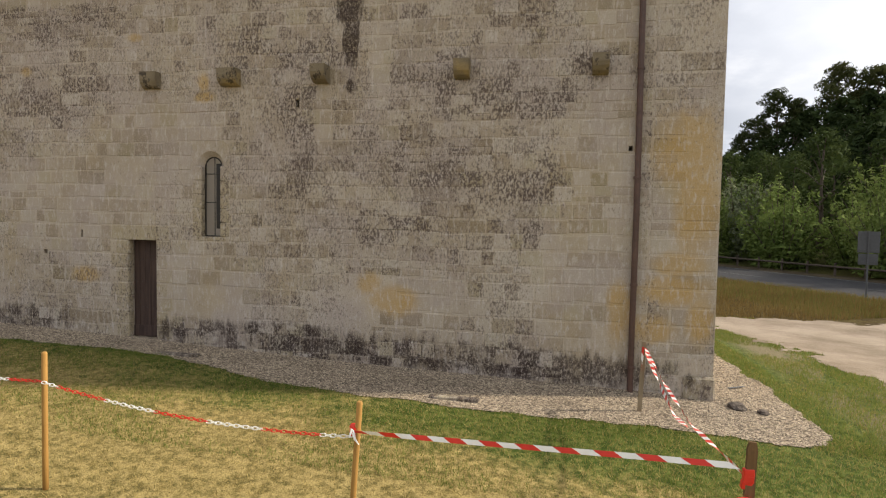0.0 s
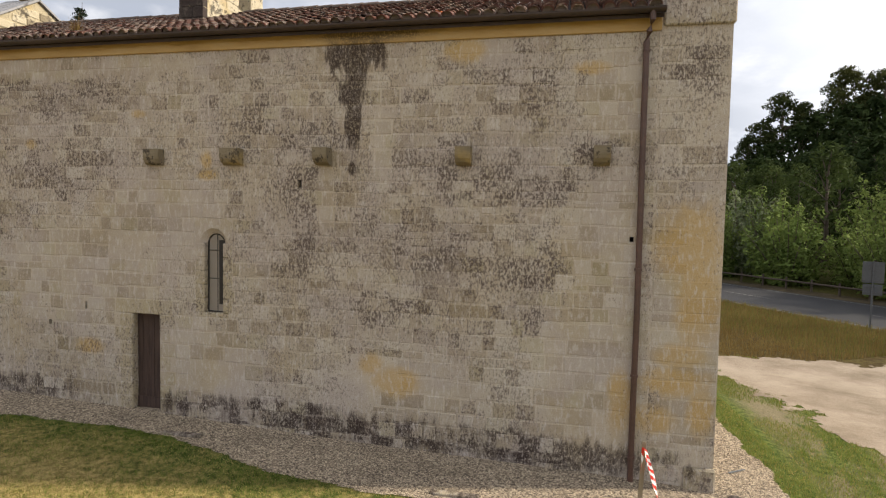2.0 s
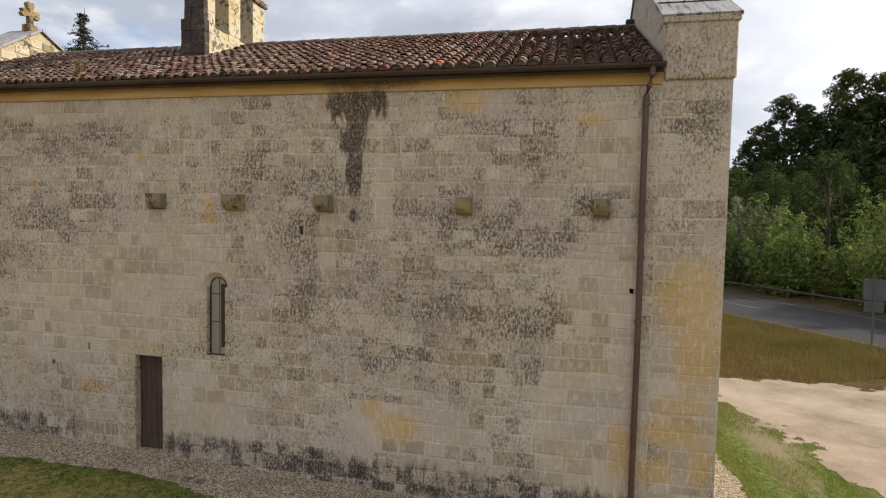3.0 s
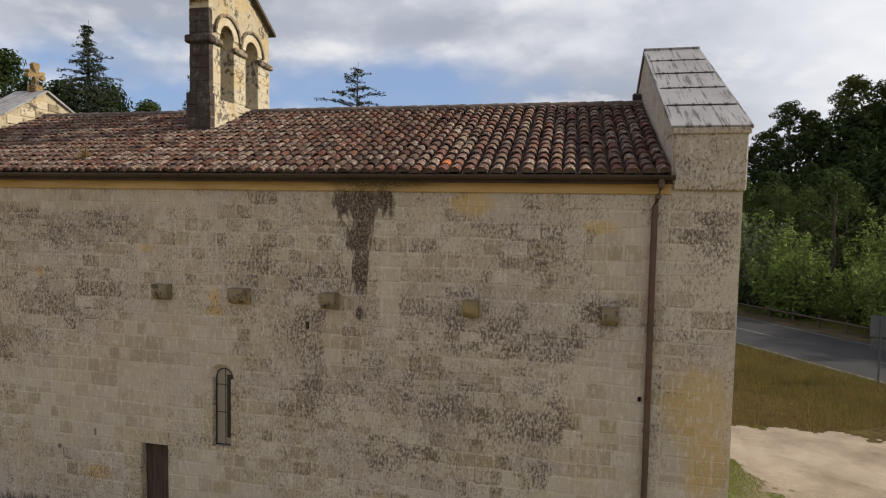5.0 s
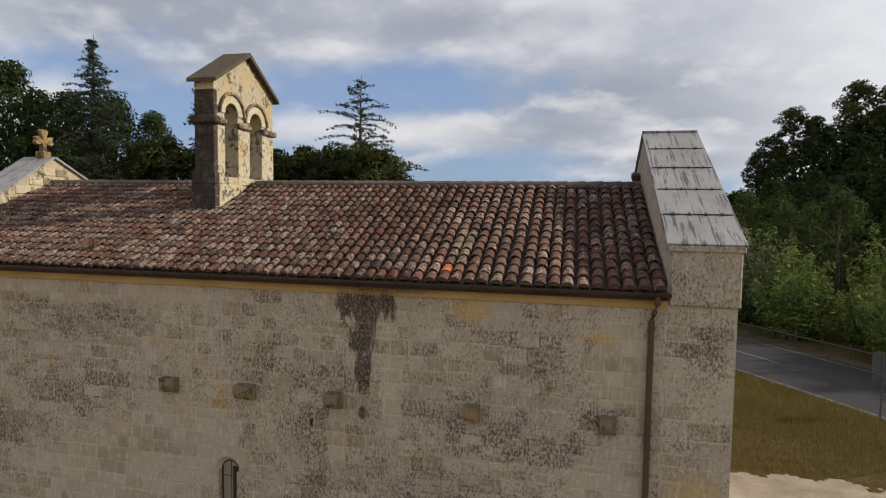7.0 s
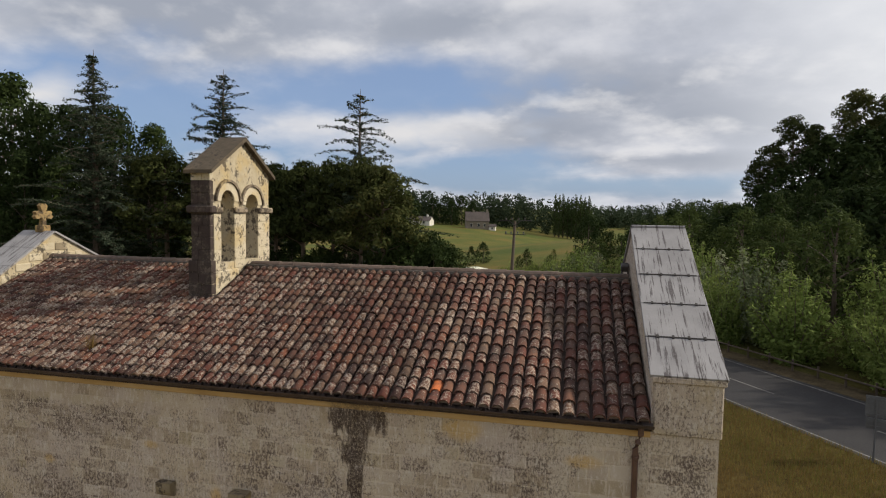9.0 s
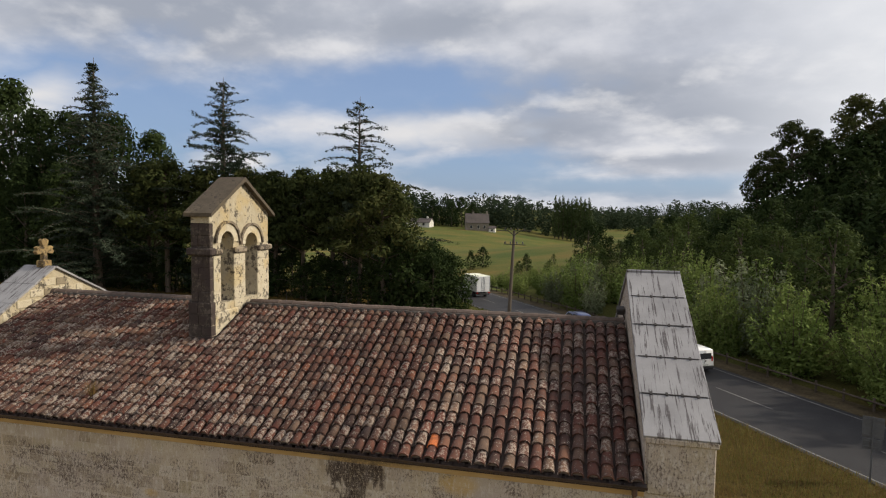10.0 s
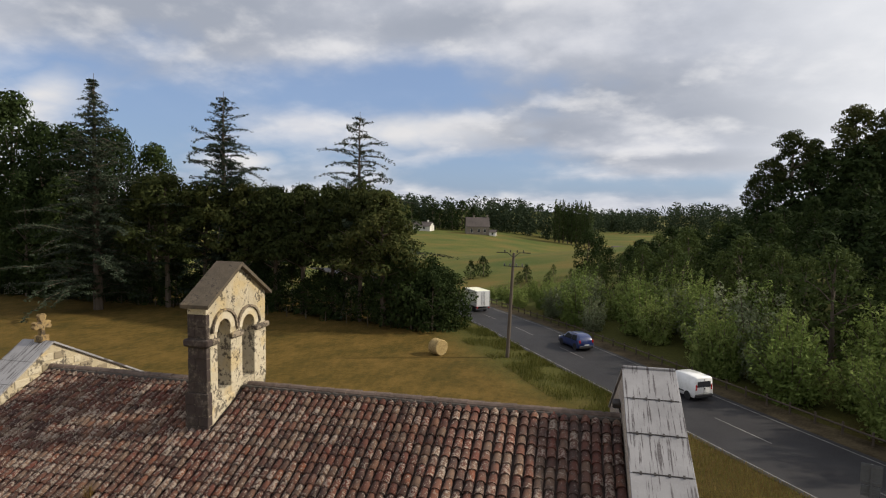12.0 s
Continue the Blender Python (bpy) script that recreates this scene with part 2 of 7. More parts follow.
        # Washed lime in upright pale runs between the lichen.
        colour = mix(t, math_node(t, "MULTIPLY", smooth(t, lime, 0.50, 0.64), 0.52), colour, (0.535, 0.485, 0.440))
        colour = mix(t, math_node(t, "MULTIPLY", heavy, 0.64 * dirt), colour, (0.120, 0.090, 0.078))
        colour = mix(t, math_node(t, "MULTIPLY", speck, math_node(t, "ADD", 0.56, math_node(t, "MULTIPLY", heavy, 0.30))), colour, (0.088, 0.066, 0.056))
        drip = noise_of(t, p, 5.0, 5.0, 0.7, (1.9, 1.0, 0.45))
        rag = math_node(t, "ADD", math_node(t, "MULTIPLY", drip, 2.6), math_node(t, "SUBTRACT", math_node(t, "MULTIPLY", scab, 1.6), 1.6))
        soot = most(t, *(blob(t, split, *s, rag, 0.45, 1.25) for s in SOOT))
        soot = math_node(t, "MULTIPLY", soot, smooth(t, math_node(t, "ADD", math_node(t, "MULTIPLY", scab, 0.7), math_node(t, "MULTIPLY", soot, 0.22)), 0.42, 0.56))
        foot = math_node(t, "MULTIPLY", most(t, *(blob(t, split, *s, rag, 0.55, 1.20) for s in FOOT)), smooth(t, math_node(t, "ADD", math_node(t, "MULTIPLY", odd, 0.25), worn), 0.44, 0.70))
        foot = math_node(t, "MULTIPLY", foot, smooth(t, math_node(t, "ADD", math_node(t, "MULTIPLY", scab, 0.8), math_node(t, "MULTIPLY", odd, 0.16)), 0.38, 0.52))
        black = math_node(t, "MULTIPLY", most(t, soot, foot), smooth(t, math_node(t, "ADD", math_node(t, "MULTIPLY", grain, 0.5), math_node(t, "MULTIPLY", fleck, 0.5)), 0.33, 0.50))
        colour = mix(t, math_node(t, "MULTIPLY", black, 0.90 * foul), colour, (0.034, 0.022, 0.019))
        # Pale chips and washed lime.
        colour = mix(t, math_node(t, "MULTIPLY", smooth(t, pits, 0.55, 0.64), math_node(t, "SUBTRACT", 0.40, math_node(t, "MULTIPLY", black, 0.38))), colour, (0.53, 0.475, 0.405))
        height = math_node(t, "ADD", math_node(t, "MULTIPLY", grain, 0.6), math_node(t, "MULTIPLY", pits, 0.4))
        return colour, height
    return material(name, paint, 0.95, 0.014, spec=0.12)


STONE = limestone("limestone_block", False)
STONE_JOINED = limestone("limestone_blocks_joined", True)
MORTAR = limestone("lime_mortar", True, dirt=0.8, foul=0.95, own_share=0.0,
                   base=[(0.28, (0.313, 0.257, 0.187)), (0.42, (0.392, 0.331, 0.252)), (0.55, (0.457, 0.393, 0.311)), (0.72, (0.509, 0.452, 0.372))])
PALE_STONE = limestone("dressed_limestone", True, dirt=0.6, base=[(0.28, (0.34, 0.275, 0.19)), (0.5, (0.445, 0.372, 0.275)), (0.72, (0.53, 0.465, 0.37))])


def bell_stone(name, base, black, tint=0.5):
    def paint(t, p):
        own = own_random(t, True)
        wob, grain = noise_of(t, p, 2.6, 5.0, 0.65), noise_of(t, p, 20.0, 6.0, 0.74)
        fleck = noise_of(t, p, 9.0, 6.0, 0.74, (1.0, 1.0, 0.85))
        colour = ramp(t, math_node(t, "ADD", math_node(t, "MULTIPLY", own, 0.3), math_node(t, "MULTIPLY", wob, 0.7)), base)
        yellow = smooth(t, noise_of(t, p, 1.6, 4.0), 0.50, 0.66)
        colour = mix(t, math_node(t, "MULTIPLY", yellow, tint), colour, (0.44, 0.32, 0.13))
        mask = math_node(t, "ADD", math_node(t, "MULTIPLY", fleck, 0.42), math_node(t, "ADD", math_node(t, "MULTIPLY", wob, 0.38), math_node(t, "MULTIPLY", grain, 0.20)))
        dark = smooth(t, mask, 0.60 - 0.12 * black, 0.66 - 0.12 * black)
        return mix(t, math_node(t, "MULTIPLY", dark, 0.84), colour, (0.042, 0.034, 0.030)), grain
    return material(name, paint, 0.95, 0.02, spec=0.12)


BELL = bell_stone("weathered_bell_stone", [(0.25, (0.34, 0.29, 0.20)), (0.5, (0.47, 0.41, 0.30)), (0.75, (0.55, 0.49, 0.37))], 0.80)
BELL_DARK = bell_stone("dark_stone", [(0.25, (0.026, 0.019, 0.019)), (0.5, (0.060, 0.046, 0.042)), (0.75, (0.26, 0.22, 0.18))], 1.0, 0.0)
BELL_PALE = bell_stone("pale_arch_stone", [(0.25, (0.44, 0.38, 0.275)), (0.5, (0.52, 0.46, 0.345)), (0.75, (0.58, 0.52, 0.41))], 0.35)
BELL_GREY = bell_stone("weathered_moulding_stone", [(0.25, (0.17, 0.135, 0.10)), (0.5, (0.25, 0.205, 0.15)), (0.75, (0.34, 0.29, 0.22))], 1.0)
RUBBLE = bell_stone("rubble_mortar", [(0.25, (0.34, 0.285, 0.19)), (0.5, (0.42, 0.36, 0.25)), (0.75, (0.48, 0.42, 0.31))], 0.75)
CORBEL_STONE = bell_stone("lichened_corbel_stone", [(0.25, (0.15, 0.12, 0.08)), (0.5, (0.23, 0.19, 0.13)), (0.75, (0.33, 0.28, 0.20))], 0.75)
SLATE_STONE = bell_stone("brown_roof_stone", [(0.25, (0.062, 0.050, 0.038)), (0.5, (0.098, 0.080, 0.060)), (0.75, (0.15, 0.125, 0.095))], 0.6, 0.06)


def ochre_plaster():
    def paint(t, p):
        split = t.nodes.new("ShaderNodeSeparateXYZ")
        link(t, p, split.inputs[0])
        broad, grain = noise_of(t, p, 0.9, 5.0, 0.6, (1, 1, 4)), noise_of(t, p, 30.0, 5.0, 0.65)
        colour = ramp(t, broad, [(0.3, (0.32, 0.205, 0.085)), (0.5, (0.41, 0.275, 0.12)), (0.72, (0.45, 0.33, 0.18))])
        rag = noise_of(t, p, 4.0, 5.0, 0.7)
        soot = most(t, *(blob(t, split, *s, rag, 0.4, 1.3) for s in SOOT))
        colour = mix(t, math_node(t, "MULTIPLY", math_node(t, "MULTIPLY", soot, smooth(t, grain, 0.3, 0.55)), 0.85), colour, (0.06, 0.05, 0.04))
        return mix(t, math_node(t, "MULTIPLY", smooth(t, grain, 0.56, 0.75), 0.3), colour, (0.2, 0.16, 0.1)), grain
    return material("ochre_eaves_plaster", paint, 0.95, 0.004, spec=0.15)


OCHRE_PLASTER = ochre_plaster()


def clay_tile(name, joined, fixed=None):
    def paint(t, p):
        own = own_random(t, joined)
        odd = math_node(t, "FRACT", math_node(t, "MULTIPLY", own, 9.73))
        stain, grain, blotch = noise_of(t, p, 3.2, 5.0, 0.6), noise_of(t, p, 38.0, 5.0, 0.7), noise_of(t, p, 17.0, 4.0, 0.65)
        colour = fixed or ramp(t, own, [(0.0, (0.055, 0.030, 0.025)), (0.16, (0.081, 0.040, 0.030)), (0.32, (0.109, 0.039, 0.028)), (0.46, (0.095, 0.053, 0.040)),
                                        (0.60, (0.121, 0.048, 0.032)), (0.74, (0.113, 0.067, 0.048)), (0.88, (0.144, 0.092, 0.064)), (1.0, (0.144, 0.052, 0.030))])
        colour = mix(t, math_node(t, "MULTIPLY", smooth(t, math_node(t, "ADD", math_node(t, "MULTIPLY", stain, 0.6), math_node(t, "MULTIPLY", blotch, 0.4)), 0.44, 0.60), 0.62), colour, (0.042, 0.033, 0.030))
        crust = math_node(t, "ADD", math_node(t, "MULTIPLY", blotch, 0.6), math_node(t, "MULTIPLY", grain, 0.4))
        split = t.nodes.new("ShaderNodeSeparateXYZ")
        link(t, p, split.inputs[0])
        # More pale lichen to the west, which also paints in the stronger sun there.
        crust = math_node(t, "ADD", crust, math_node(t, "MULTIPLY", smooth(t, math_node(t, "ADD", split.outputs[0], math_node(t, "MULTIPLY", stain, 4.0)), 8.5, 1.0), 0.026))
        white = smooth(t, math_node(t, "ADD", crust, math_node(t, "MULTIPLY", smooth(t, odd, 0.40, 1.0), 0.075)), 0.560, 0.615)
        return mix(t, math_node(t, "MULTIPLY", white, 0.10 if fixed else 0.62), colour, (0.37, 0.31, 0.255)), grain
    return material(name, paint, 0.9, 0.006, spec=0.2)


TILE = clay_tile("old_clay_tile", False)
TILE_JOINED = clay_tile("old_clay_tiles_joined", True)
TILE_NEW = clay_tile("new_orange_tile", True, (0.56, 0.155, 0.045))
RIDGE_MORTAR = plain("ridge_mortar", (0.050, 0.042, 0.036), 0.95, vary=0.6, scale=12.0, bump=0.01)
RIDGE_CLAY = plain("dark_ridge_clay", (0.10, 0.072, 0.058), 0.9, vary=0.5, scale=9.0, bump=0.006)
EAVE_MORTAR = plain("eaves_mortar", (0.13, 0.10, 0.08), 0.95, vary=0.5, scale=20.0)
TILE_UNDER = plain("shaded_channel_clay", (0.046, 0.032, 0.027), 0.95, vary=0.4)


def zinc():
    def paint(t, p):
        run, fine = noise_of(t, p, 5.0, 4.0, 0.66, (4.6, 0.20, 0.20)), noise_of(t, p, 22.0, 4.0)
        broad, where = noise_of(t, p, 1.3, 3.0), noise_of(t, p, 1.7, 3.0)
        colour = ramp(t, broad, [(0.3, (0.205, 0.200, 0.205)), (0.7, (0.285, 0.278, 0.282))])
        streak = smooth(t, math_node(t, "ADD", run, math_node(t, "MULTIPLY", math_node(t, "SUBTRACT", where, 0.5), 0.30)), 0.535, 0.61)
        colour = mix(t, math_node(t, "MULTIPLY", streak, 0.85), colour, (0.052, 0.043, 0.044))
        return mix(t, math_node(t, "MULTIPLY", smooth(t, fine, 0.5, 0.8), 0.25), colour, (0.38, 0.375, 0.38)), run
    return material("streaked_zinc", paint, 0.62, 0.003, 0.1, 0.3)


ZINC = zinc()
GUTTER_PAINT = plain("dark_gutter_paint", (0.040, 0.025, 0.021), 0.55, vary=0.4)
PIPE = plain("brown_pipe_paint", (0.080, 0.043, 0.032), 0.45, vary=0.3)
IRON = plain("dark_iron", (0.035, 0.03, 0.028), 0.6)


def wood(name, dark, light, along, rough=0.8, scale=9.0):
    def paint(t, p):
        stretch = [1.0, 1.0, 1.0]
        stretch[along] = 0.07
        line, fine = noise_of(t, p, scale * 2.2, 5.0, 0.6, tuple(stretch)), noise_of(t, p, scale * 5, 4.0)
        own = own_random(t, True)
        tone = math_node(t, "ADD", math_node(t, "MULTIPLY", line, 0.7), math_node(t, "MULTIPLY", own, 0.3))
        return mix(t, math_node(t, "MULTIPLY", smooth(t, fine, 0.55, 0.8), 0.3), ramp(t, tone, [(0.3, dark), (0.7, light)]), tuple(c * 0.5 for c in dark)), line
    return material(name, paint, rough, 0.004, spec=0.25)


DOOR_WOOD = wood("dark_door_wood", (0.030, 0.020, 0.017), (0.092, 0.060, 0.048), 2)
STAKE_WOOD = wood("yellow_stake_wood", (0.24, 0.125, 0.03), (0.40, 0.225, 0.065), 2)
GREY_WOOD = wood("weathered_grey_wood", (0.20, 0.15, 0.09), (0.34, 0.27, 0.18), 2)
DARK_STAKE = wood("brown_stake_wood", (0.10, 0.055, 0.022), (0.23, 0.14, 0.065), 2)
RAIL_WOOD = wood("dark_rail_wood", (0.05, 0.038, 0.028), (0.11, 0.085, 0.065), 2)
POLE_WOOD = wood("pole_wood", (0.05, 0.038, 0.028), (0.11, 0.088, 0.068), 2, scale=4.0)
RED = plain("red_plastic", (0.62, 0.035, 0.02), 0.4, vary=0.15)
WHITE = plain("white_plastic", (0.80, 0.79, 0.76), 0.4, vary=0.06)
BLUE = plain("blue_sign_paint", (0.02, 0.05, 0.33), 0.4, vary=0.1)
SIGN_BACK = plain("grey_sign_metal", (0.09, 0.095, 0.10), 0.6, 0.2, vary=0.2)
LEAD_AND_SHADE = plain("window_lead_and_shade", (0.02, 0.017, 0.015), 0.5)


def grass_ground():
    def paint(t, p):
        split = t.nodes.new("ShaderNodeSeparateXYZ")
        link(t, p, split.inputs[0])
        broad, mid, fine = noise_of(t, p, 0.28, 5.0, 0.6), noise_of(t, p, 2.2, 5.0, 0.65), noise_of(t, p, 42.0, 5.0, 0.75)
        tuft = noise_of(t, p, 9.0, 5.0, 0.7)
        patch = math_node(t, "ADD", math_node(t, "MULTIPLY", broad, 0.50), math_node(t, "ADD", math_node(t, "MULTIPLY", mid, 0.28), math_node(t, "MULTIPLY", tuft, 0.22)))
        # The lawn is green near the gravel and burnt yellow away from it.
        away = smooth(t, math_node(t, "ADD", split.outputs[1], math_node(t, "MULTIPLY", split.outputs[0], 0.16)), -0.6, -3.0)
        away = math_node(t, "SUBTRACT", away, math_node(t, "MULTIPLY", smooth(t, split.outputs[0], 6.5, 10.5), 0.45))
        dry = smooth(t, math_node(t, "ADD", patch, math_node(t, "MULTIPLY", away, 0.24)), 0.50, 0.72)
        # The near green is also darkened: some of the chapel's shade is in its colour.
        lawn = mix(t, dry, mix(t, smooth(t, tuft, 0.4, 0.62), (0.042, 0.070, 0.012), (0.135, 0.155, 0.038)), mix(t, smooth(t, math_node(t, "ADD", math_node(t, "MULTIPLY", tuft, 0.5), math_node(t, "MULTIPLY", fine, 0.5)), 0.40, 0.60), (0.125, 0.100, 0.032), (0.45, 0.345, 0.140)))
        mown = noise_of(t, p, 1.6, 4.0, 0.6, (1.1, 0.5, 1.0))
        hay = ramp(t, math_node(t, "ADD", math_node(t, "MULTIPLY", patch, 0.74), math_node(t, "MULTIPLY", mown, 0.26)), [(0.37, (0.044, 0.037, 0.009)), (0.48, (0.082, 0.055, 0.013)), (0.60, (0.140, 0.087, 0.023))])
        worn_path = math_node(t, "MULTIPLY", smooth(t, noise_of(t, p, 0.9, 5.0, 0.66, (1.3, 0.5, 1.0)), 0.41, 0.54), math_node(t, "MULTIPLY", smooth(t, split.outputs[0], 11.5, 12.2), smooth(t, split.outputs[1], -3.5, 0.5)))
        lawn = mix(t, math_node(t, "MULTIPLY", worn_path, 0.8), lawn, mix(t, smooth(t, fine, 0.4, 0.6), (0.13, 0.10, 0.062), (0.29, 0.235, 0.165)))
        far = smooth(t, split.outputs[1], 6.0, 12.0)
        colour = mix(t, far, lawn, hay)
        bank = math_node(t, "ADD", math_node(t, "MULTIPLY", split.outputs[0], 0.859), math_node(t, "MULTIPLY", split.outputs[1], 0.512))
        near_road = math_node(t, "MULTIPLY", smooth(t, bank, 15.5, 18.5), smooth(t, split.outputs[0], 6.0, 12.0))
        colour = mix(t, math_node(t, "MULTIPLY", near_road, 0.85), colour, mix(t, smooth(t, math_node(t, "ADD", math_node(t, "MULTIPLY", mid, 0.55), math_node(t, "MULTIPLY", tuft, 0.45)), 0.44, 0.58), (0.050, 0.032, 0.012), (0.085, 0.066, 0.021)))
        roadside = math_node(t, "MULTIPLY", smooth(t, math_node(t, "ADD", bank, math_node(t, "MULTIPLY", mid, 5.0)), 22.0, 27.5), smooth(t, split.outputs[1], 27.0, 38.0))
        colour = mix(t, math_node(t, "MULTIPLY", roadside, 0.8), colour, mix(t, smooth(t, tuft, 0.4, 0.62), (0.034, 0.042, 0.010), (0.078, 0.082, 0.020)))
        meadow = ramp(t, noise_of(t, p, 0.05, 6.0, 0.66, (0.8, 1.3, 1.0)), [(0.36, (0.060, 0.080, 0.019)), (0.5, (0.088, 0.094, 0.024)), (0.66, (0.135, 0.102, 0.031))])
        colour = mix(t, smooth(t, split.outputs[1], 66.0, 90.0), colour, meadow)
        height = math_node(t, "ADD", math_node(t, "MULTIPLY", fine, 0.5), math_node(t, "MULTIPLY", tuft, 0.5))
        return mix(t, math_node(t, "MULTIPLY", smooth(t, fine, 0.52, 0.66), 0.55), colour, (0.055, 0.050, 0.016)), height
    return material("grass_and_hay", paint, 0.95, 0.04, spec=0.08)


GROUND = grass_ground()


def pebble_stuff(name, a, b, c, joined=True):
    def paint(t, p):
        cells = node(t, "ShaderNodeTexVoronoi", Scale=46.0)
        link(t, p, cells.inputs["Vector"])
        own = own_random(t, True)
        sep = t.nodes.new("ShaderNodeSeparateColor")
        link(t, cells.outputs["Color"], sep.inputs[0])
        tone = math_node(t, "ADD", math_node(t, "MULTIPLY", sep.outputs[0], 0.6), math_node(t, "MULTIPLY", own, 0.4))
        broad = noise_of(t, p, 1.1, 4.0)
        colour = ramp(t, tone, [(0.1, a), (0.45, b), (0.85, c)])
        return mix(t, math_node(t, "MULTIPLY", smooth(t, broad, 0.5, 0.7), 0.25), colour, a), math_node(t, "SUBTRACT", 1.0, cells.outputs["Distance"])
    return material(name, paint, 0.9, 0.02, spec=0.2)


GRAVEL = pebble_stuff("limestone_gravel", (0.10, 0.078, 0.058), (0.36, 0.29, 0.21), (0.72, 0.60, 0.44))


def dirt_track():
    def paint(t, p):
        broad, fine = noise_of(t, p, 0.6, 6.0, 0.68), noise_of(t, p, 34.0, 5.0, 0.75)
        colour = ramp(t, math_node(t, "ADD", math_node(t, "MULTIPLY", broad, 0.55), math_node(t, "MULTIPLY", fine, 0.45)), [(0.36, (0.135, 0.104, 0.070)), (0.48, (0.235, 0.186, 0.138)), (0.60, (0.330, 0.270, 0.208))])
        return colour, fine
    return material("beige_gravel_track", paint, 0.95, 0.012, spec=0.15)


TRACK = dirt_track()
VERGE_EARTH = plain("brown_verge_earth", (0.060, 0.046, 0.026), 0.95, scale=6.0, vary=0.6, bump=0.02, spec=0.1)


def asphalt():
    def paint(t, p):
        broad, fine = noise_of(t, p, 0.35, 4.0, 0.6), noise_of(t, p, 60.0, 3.0, 0.7)
        return ramp(t, math_node(t, "ADD", math_node(t, "MULTIPLY", broad, 0.7), math_node(t, "MULTIPLY", fine, 0.3)), [(0.35, (0.018, 0.017, 0.019)), (0.65, (0.031, 0.030, 0.032))]), fine
    return material("grey_asphalt", paint, 0.72, 0.006, spec=0.2)


ASPHALT = asphalt()
ROAD_PAINT = plain("worn_road_paint", (0.15, 0.145, 0.14), 0.8, scale=5.0, vary=0.5)


def leaf(name, dark, mid, light, rough=0.85, share=0.26):
    def paint(t, p):
        own = own_random(t, True)
        thing = t.nodes.new("ShaderNodeObjectInfo").outputs["Random"]
        broad = noise_of(t, p, 0.45, 3.0)
        tone = math_node(t, "ADD", math_node(t, "MULTIPLY", own, 0.26), math_node(t, "ADD", math_node(t, "MULTIPLY", broad, 0.50), math_node(t, "MULTIPLY", thing, 0.24)))
        return ramp(t, tone, [(0.2, dark), (0.5, mid), (0.8, light)]), None
    m = material(name, paint, rough, spec=0.06)
    t = m.node_tree
    shader = t.nodes["Principled BSDF"]
    glow = t.nodes.new("ShaderNodeBsdfTranslucent")
    link(t, shader.inputs["Base Color"].links[0].from_socket, glow.inputs["Color"])
    both = node(t, "ShaderNodeMixShader", Fac=share)
    link(t, shader.outputs[0], both.inputs[1])
    link(t, glow.outputs[0], both.inputs[2])
    link(t, both.outputs[0], t.nodes["Material Output"].inputs[0])
    return m


LEAF_DARK = leaf("dark_broad_leaves", (0.0130, 0.0208, 0.0078), (0.0260, 0.0403, 0.0130), (0.0468, 0.0650, 0.0195))
LEAF_PINE = leaf("pine_needles", (0.016, 0.023, 0.008), (0.042, 0.052, 0.016), (0.088, 0.086, 0.029))
LEAF_CEDAR = leaf("cedar_needles", (0.014, 0.022, 0.015), (0.032, 0.045, 0.028), (0.068, 0.082, 0.054))
LEAF_SHRUB = leaf("light_shrub_leaves", (0.076, 0.112, 0.028), (0.152, 0.200, 0.052), (0.240, 0.275, 0.088))
LEAF_GREY = leaf("grey_willow_leaves", (0.0840, 0.1056, 0.0528), (0.1560, 0.1800, 0.0984), (0.2280, 0.2460, 0.1500))
# Distance haze is mixed into these leaves as a slight blue tint.
LEAF_FAR = leaf("hazy_far_leaves", (0.0176, 0.0288, 0.0176), (0.0336, 0.0480, 0.0256), (0.0544, 0.0680, 0.0352))
LEAF_POPLAR = leaf("poplar_leaves", (0.030, 0.046, 0.016), (0.055, 0.075, 0.026), (0.085, 0.105, 0.040))
BARK = wood("grey_brown_bark", (0.05, 0.038, 0.028), (0.13, 0.10, 0.075), 2, scale=3.0)
BLADE = leaf("grass_blades", (0.12, 0.12, 0.030), (0.34, 0.265, 0.098), (0.55, 0.42, 0.18), share=0.38)
BLADE_GREEN = leaf("green_grass_blades", (0.0797, 0.1169, 0.0191), (0.1594, 0.1966, 0.0404), (0.2550, 0.2709, 0.0797), share=0.38)
BLADE_DRY = leaf("dry_grass_stalks", (0.085, 0.050, 0.018), (0.165, 0.110, 0.038), (0.25, 0.185, 0.070))
BLADE_RIM = leaf("lush_weed_leaves", (0.040, 0.048, 0.012), (0.090, 0.092, 0.022), (0.150, 0.130, 0.036))
BLADE_BANK = leaf("yellow_green_stalks", (0.075, 0.085, 0.020), (0.14, 0.135, 0.036), (0.20, 0.175, 0.055))
LEAF_MID = leaf("mid_green_leaves", (0.0263, 0.0412, 0.0131), (0.0515, 0.0711, 0.0205), (0.0889, 0.1076, 0.0337))


# ---- building helpers ----
def bm_object(name, bm, mat, parent=None):
    me = bpy.data.meshes.new(name)
    bm.normal_update()
    bm.to_mesh(me)
    bm.free()
    for m in mat if isinstance(mat, (list, tuple)) else (mat,):
        me.materials.append(m)
    ob = new(name, me)
    if parent is not None:
        ob.parent = parent
    return ob


def part(name, bm, mat, parent, label=""):
    ob = bm_object(name, bm, mat, parent)
    return tagged(ob, label) if label else ob


def raw(name, verts, faces, mat, parent=None):
    me = bpy.data.meshes.new(name)
    me.from_pydata([tuple(v) for v in verts], [], faces)
    me.materials.append(mat)
    ob = new(name, me)
    if parent is not None:
        ob.parent = parent
    return ob


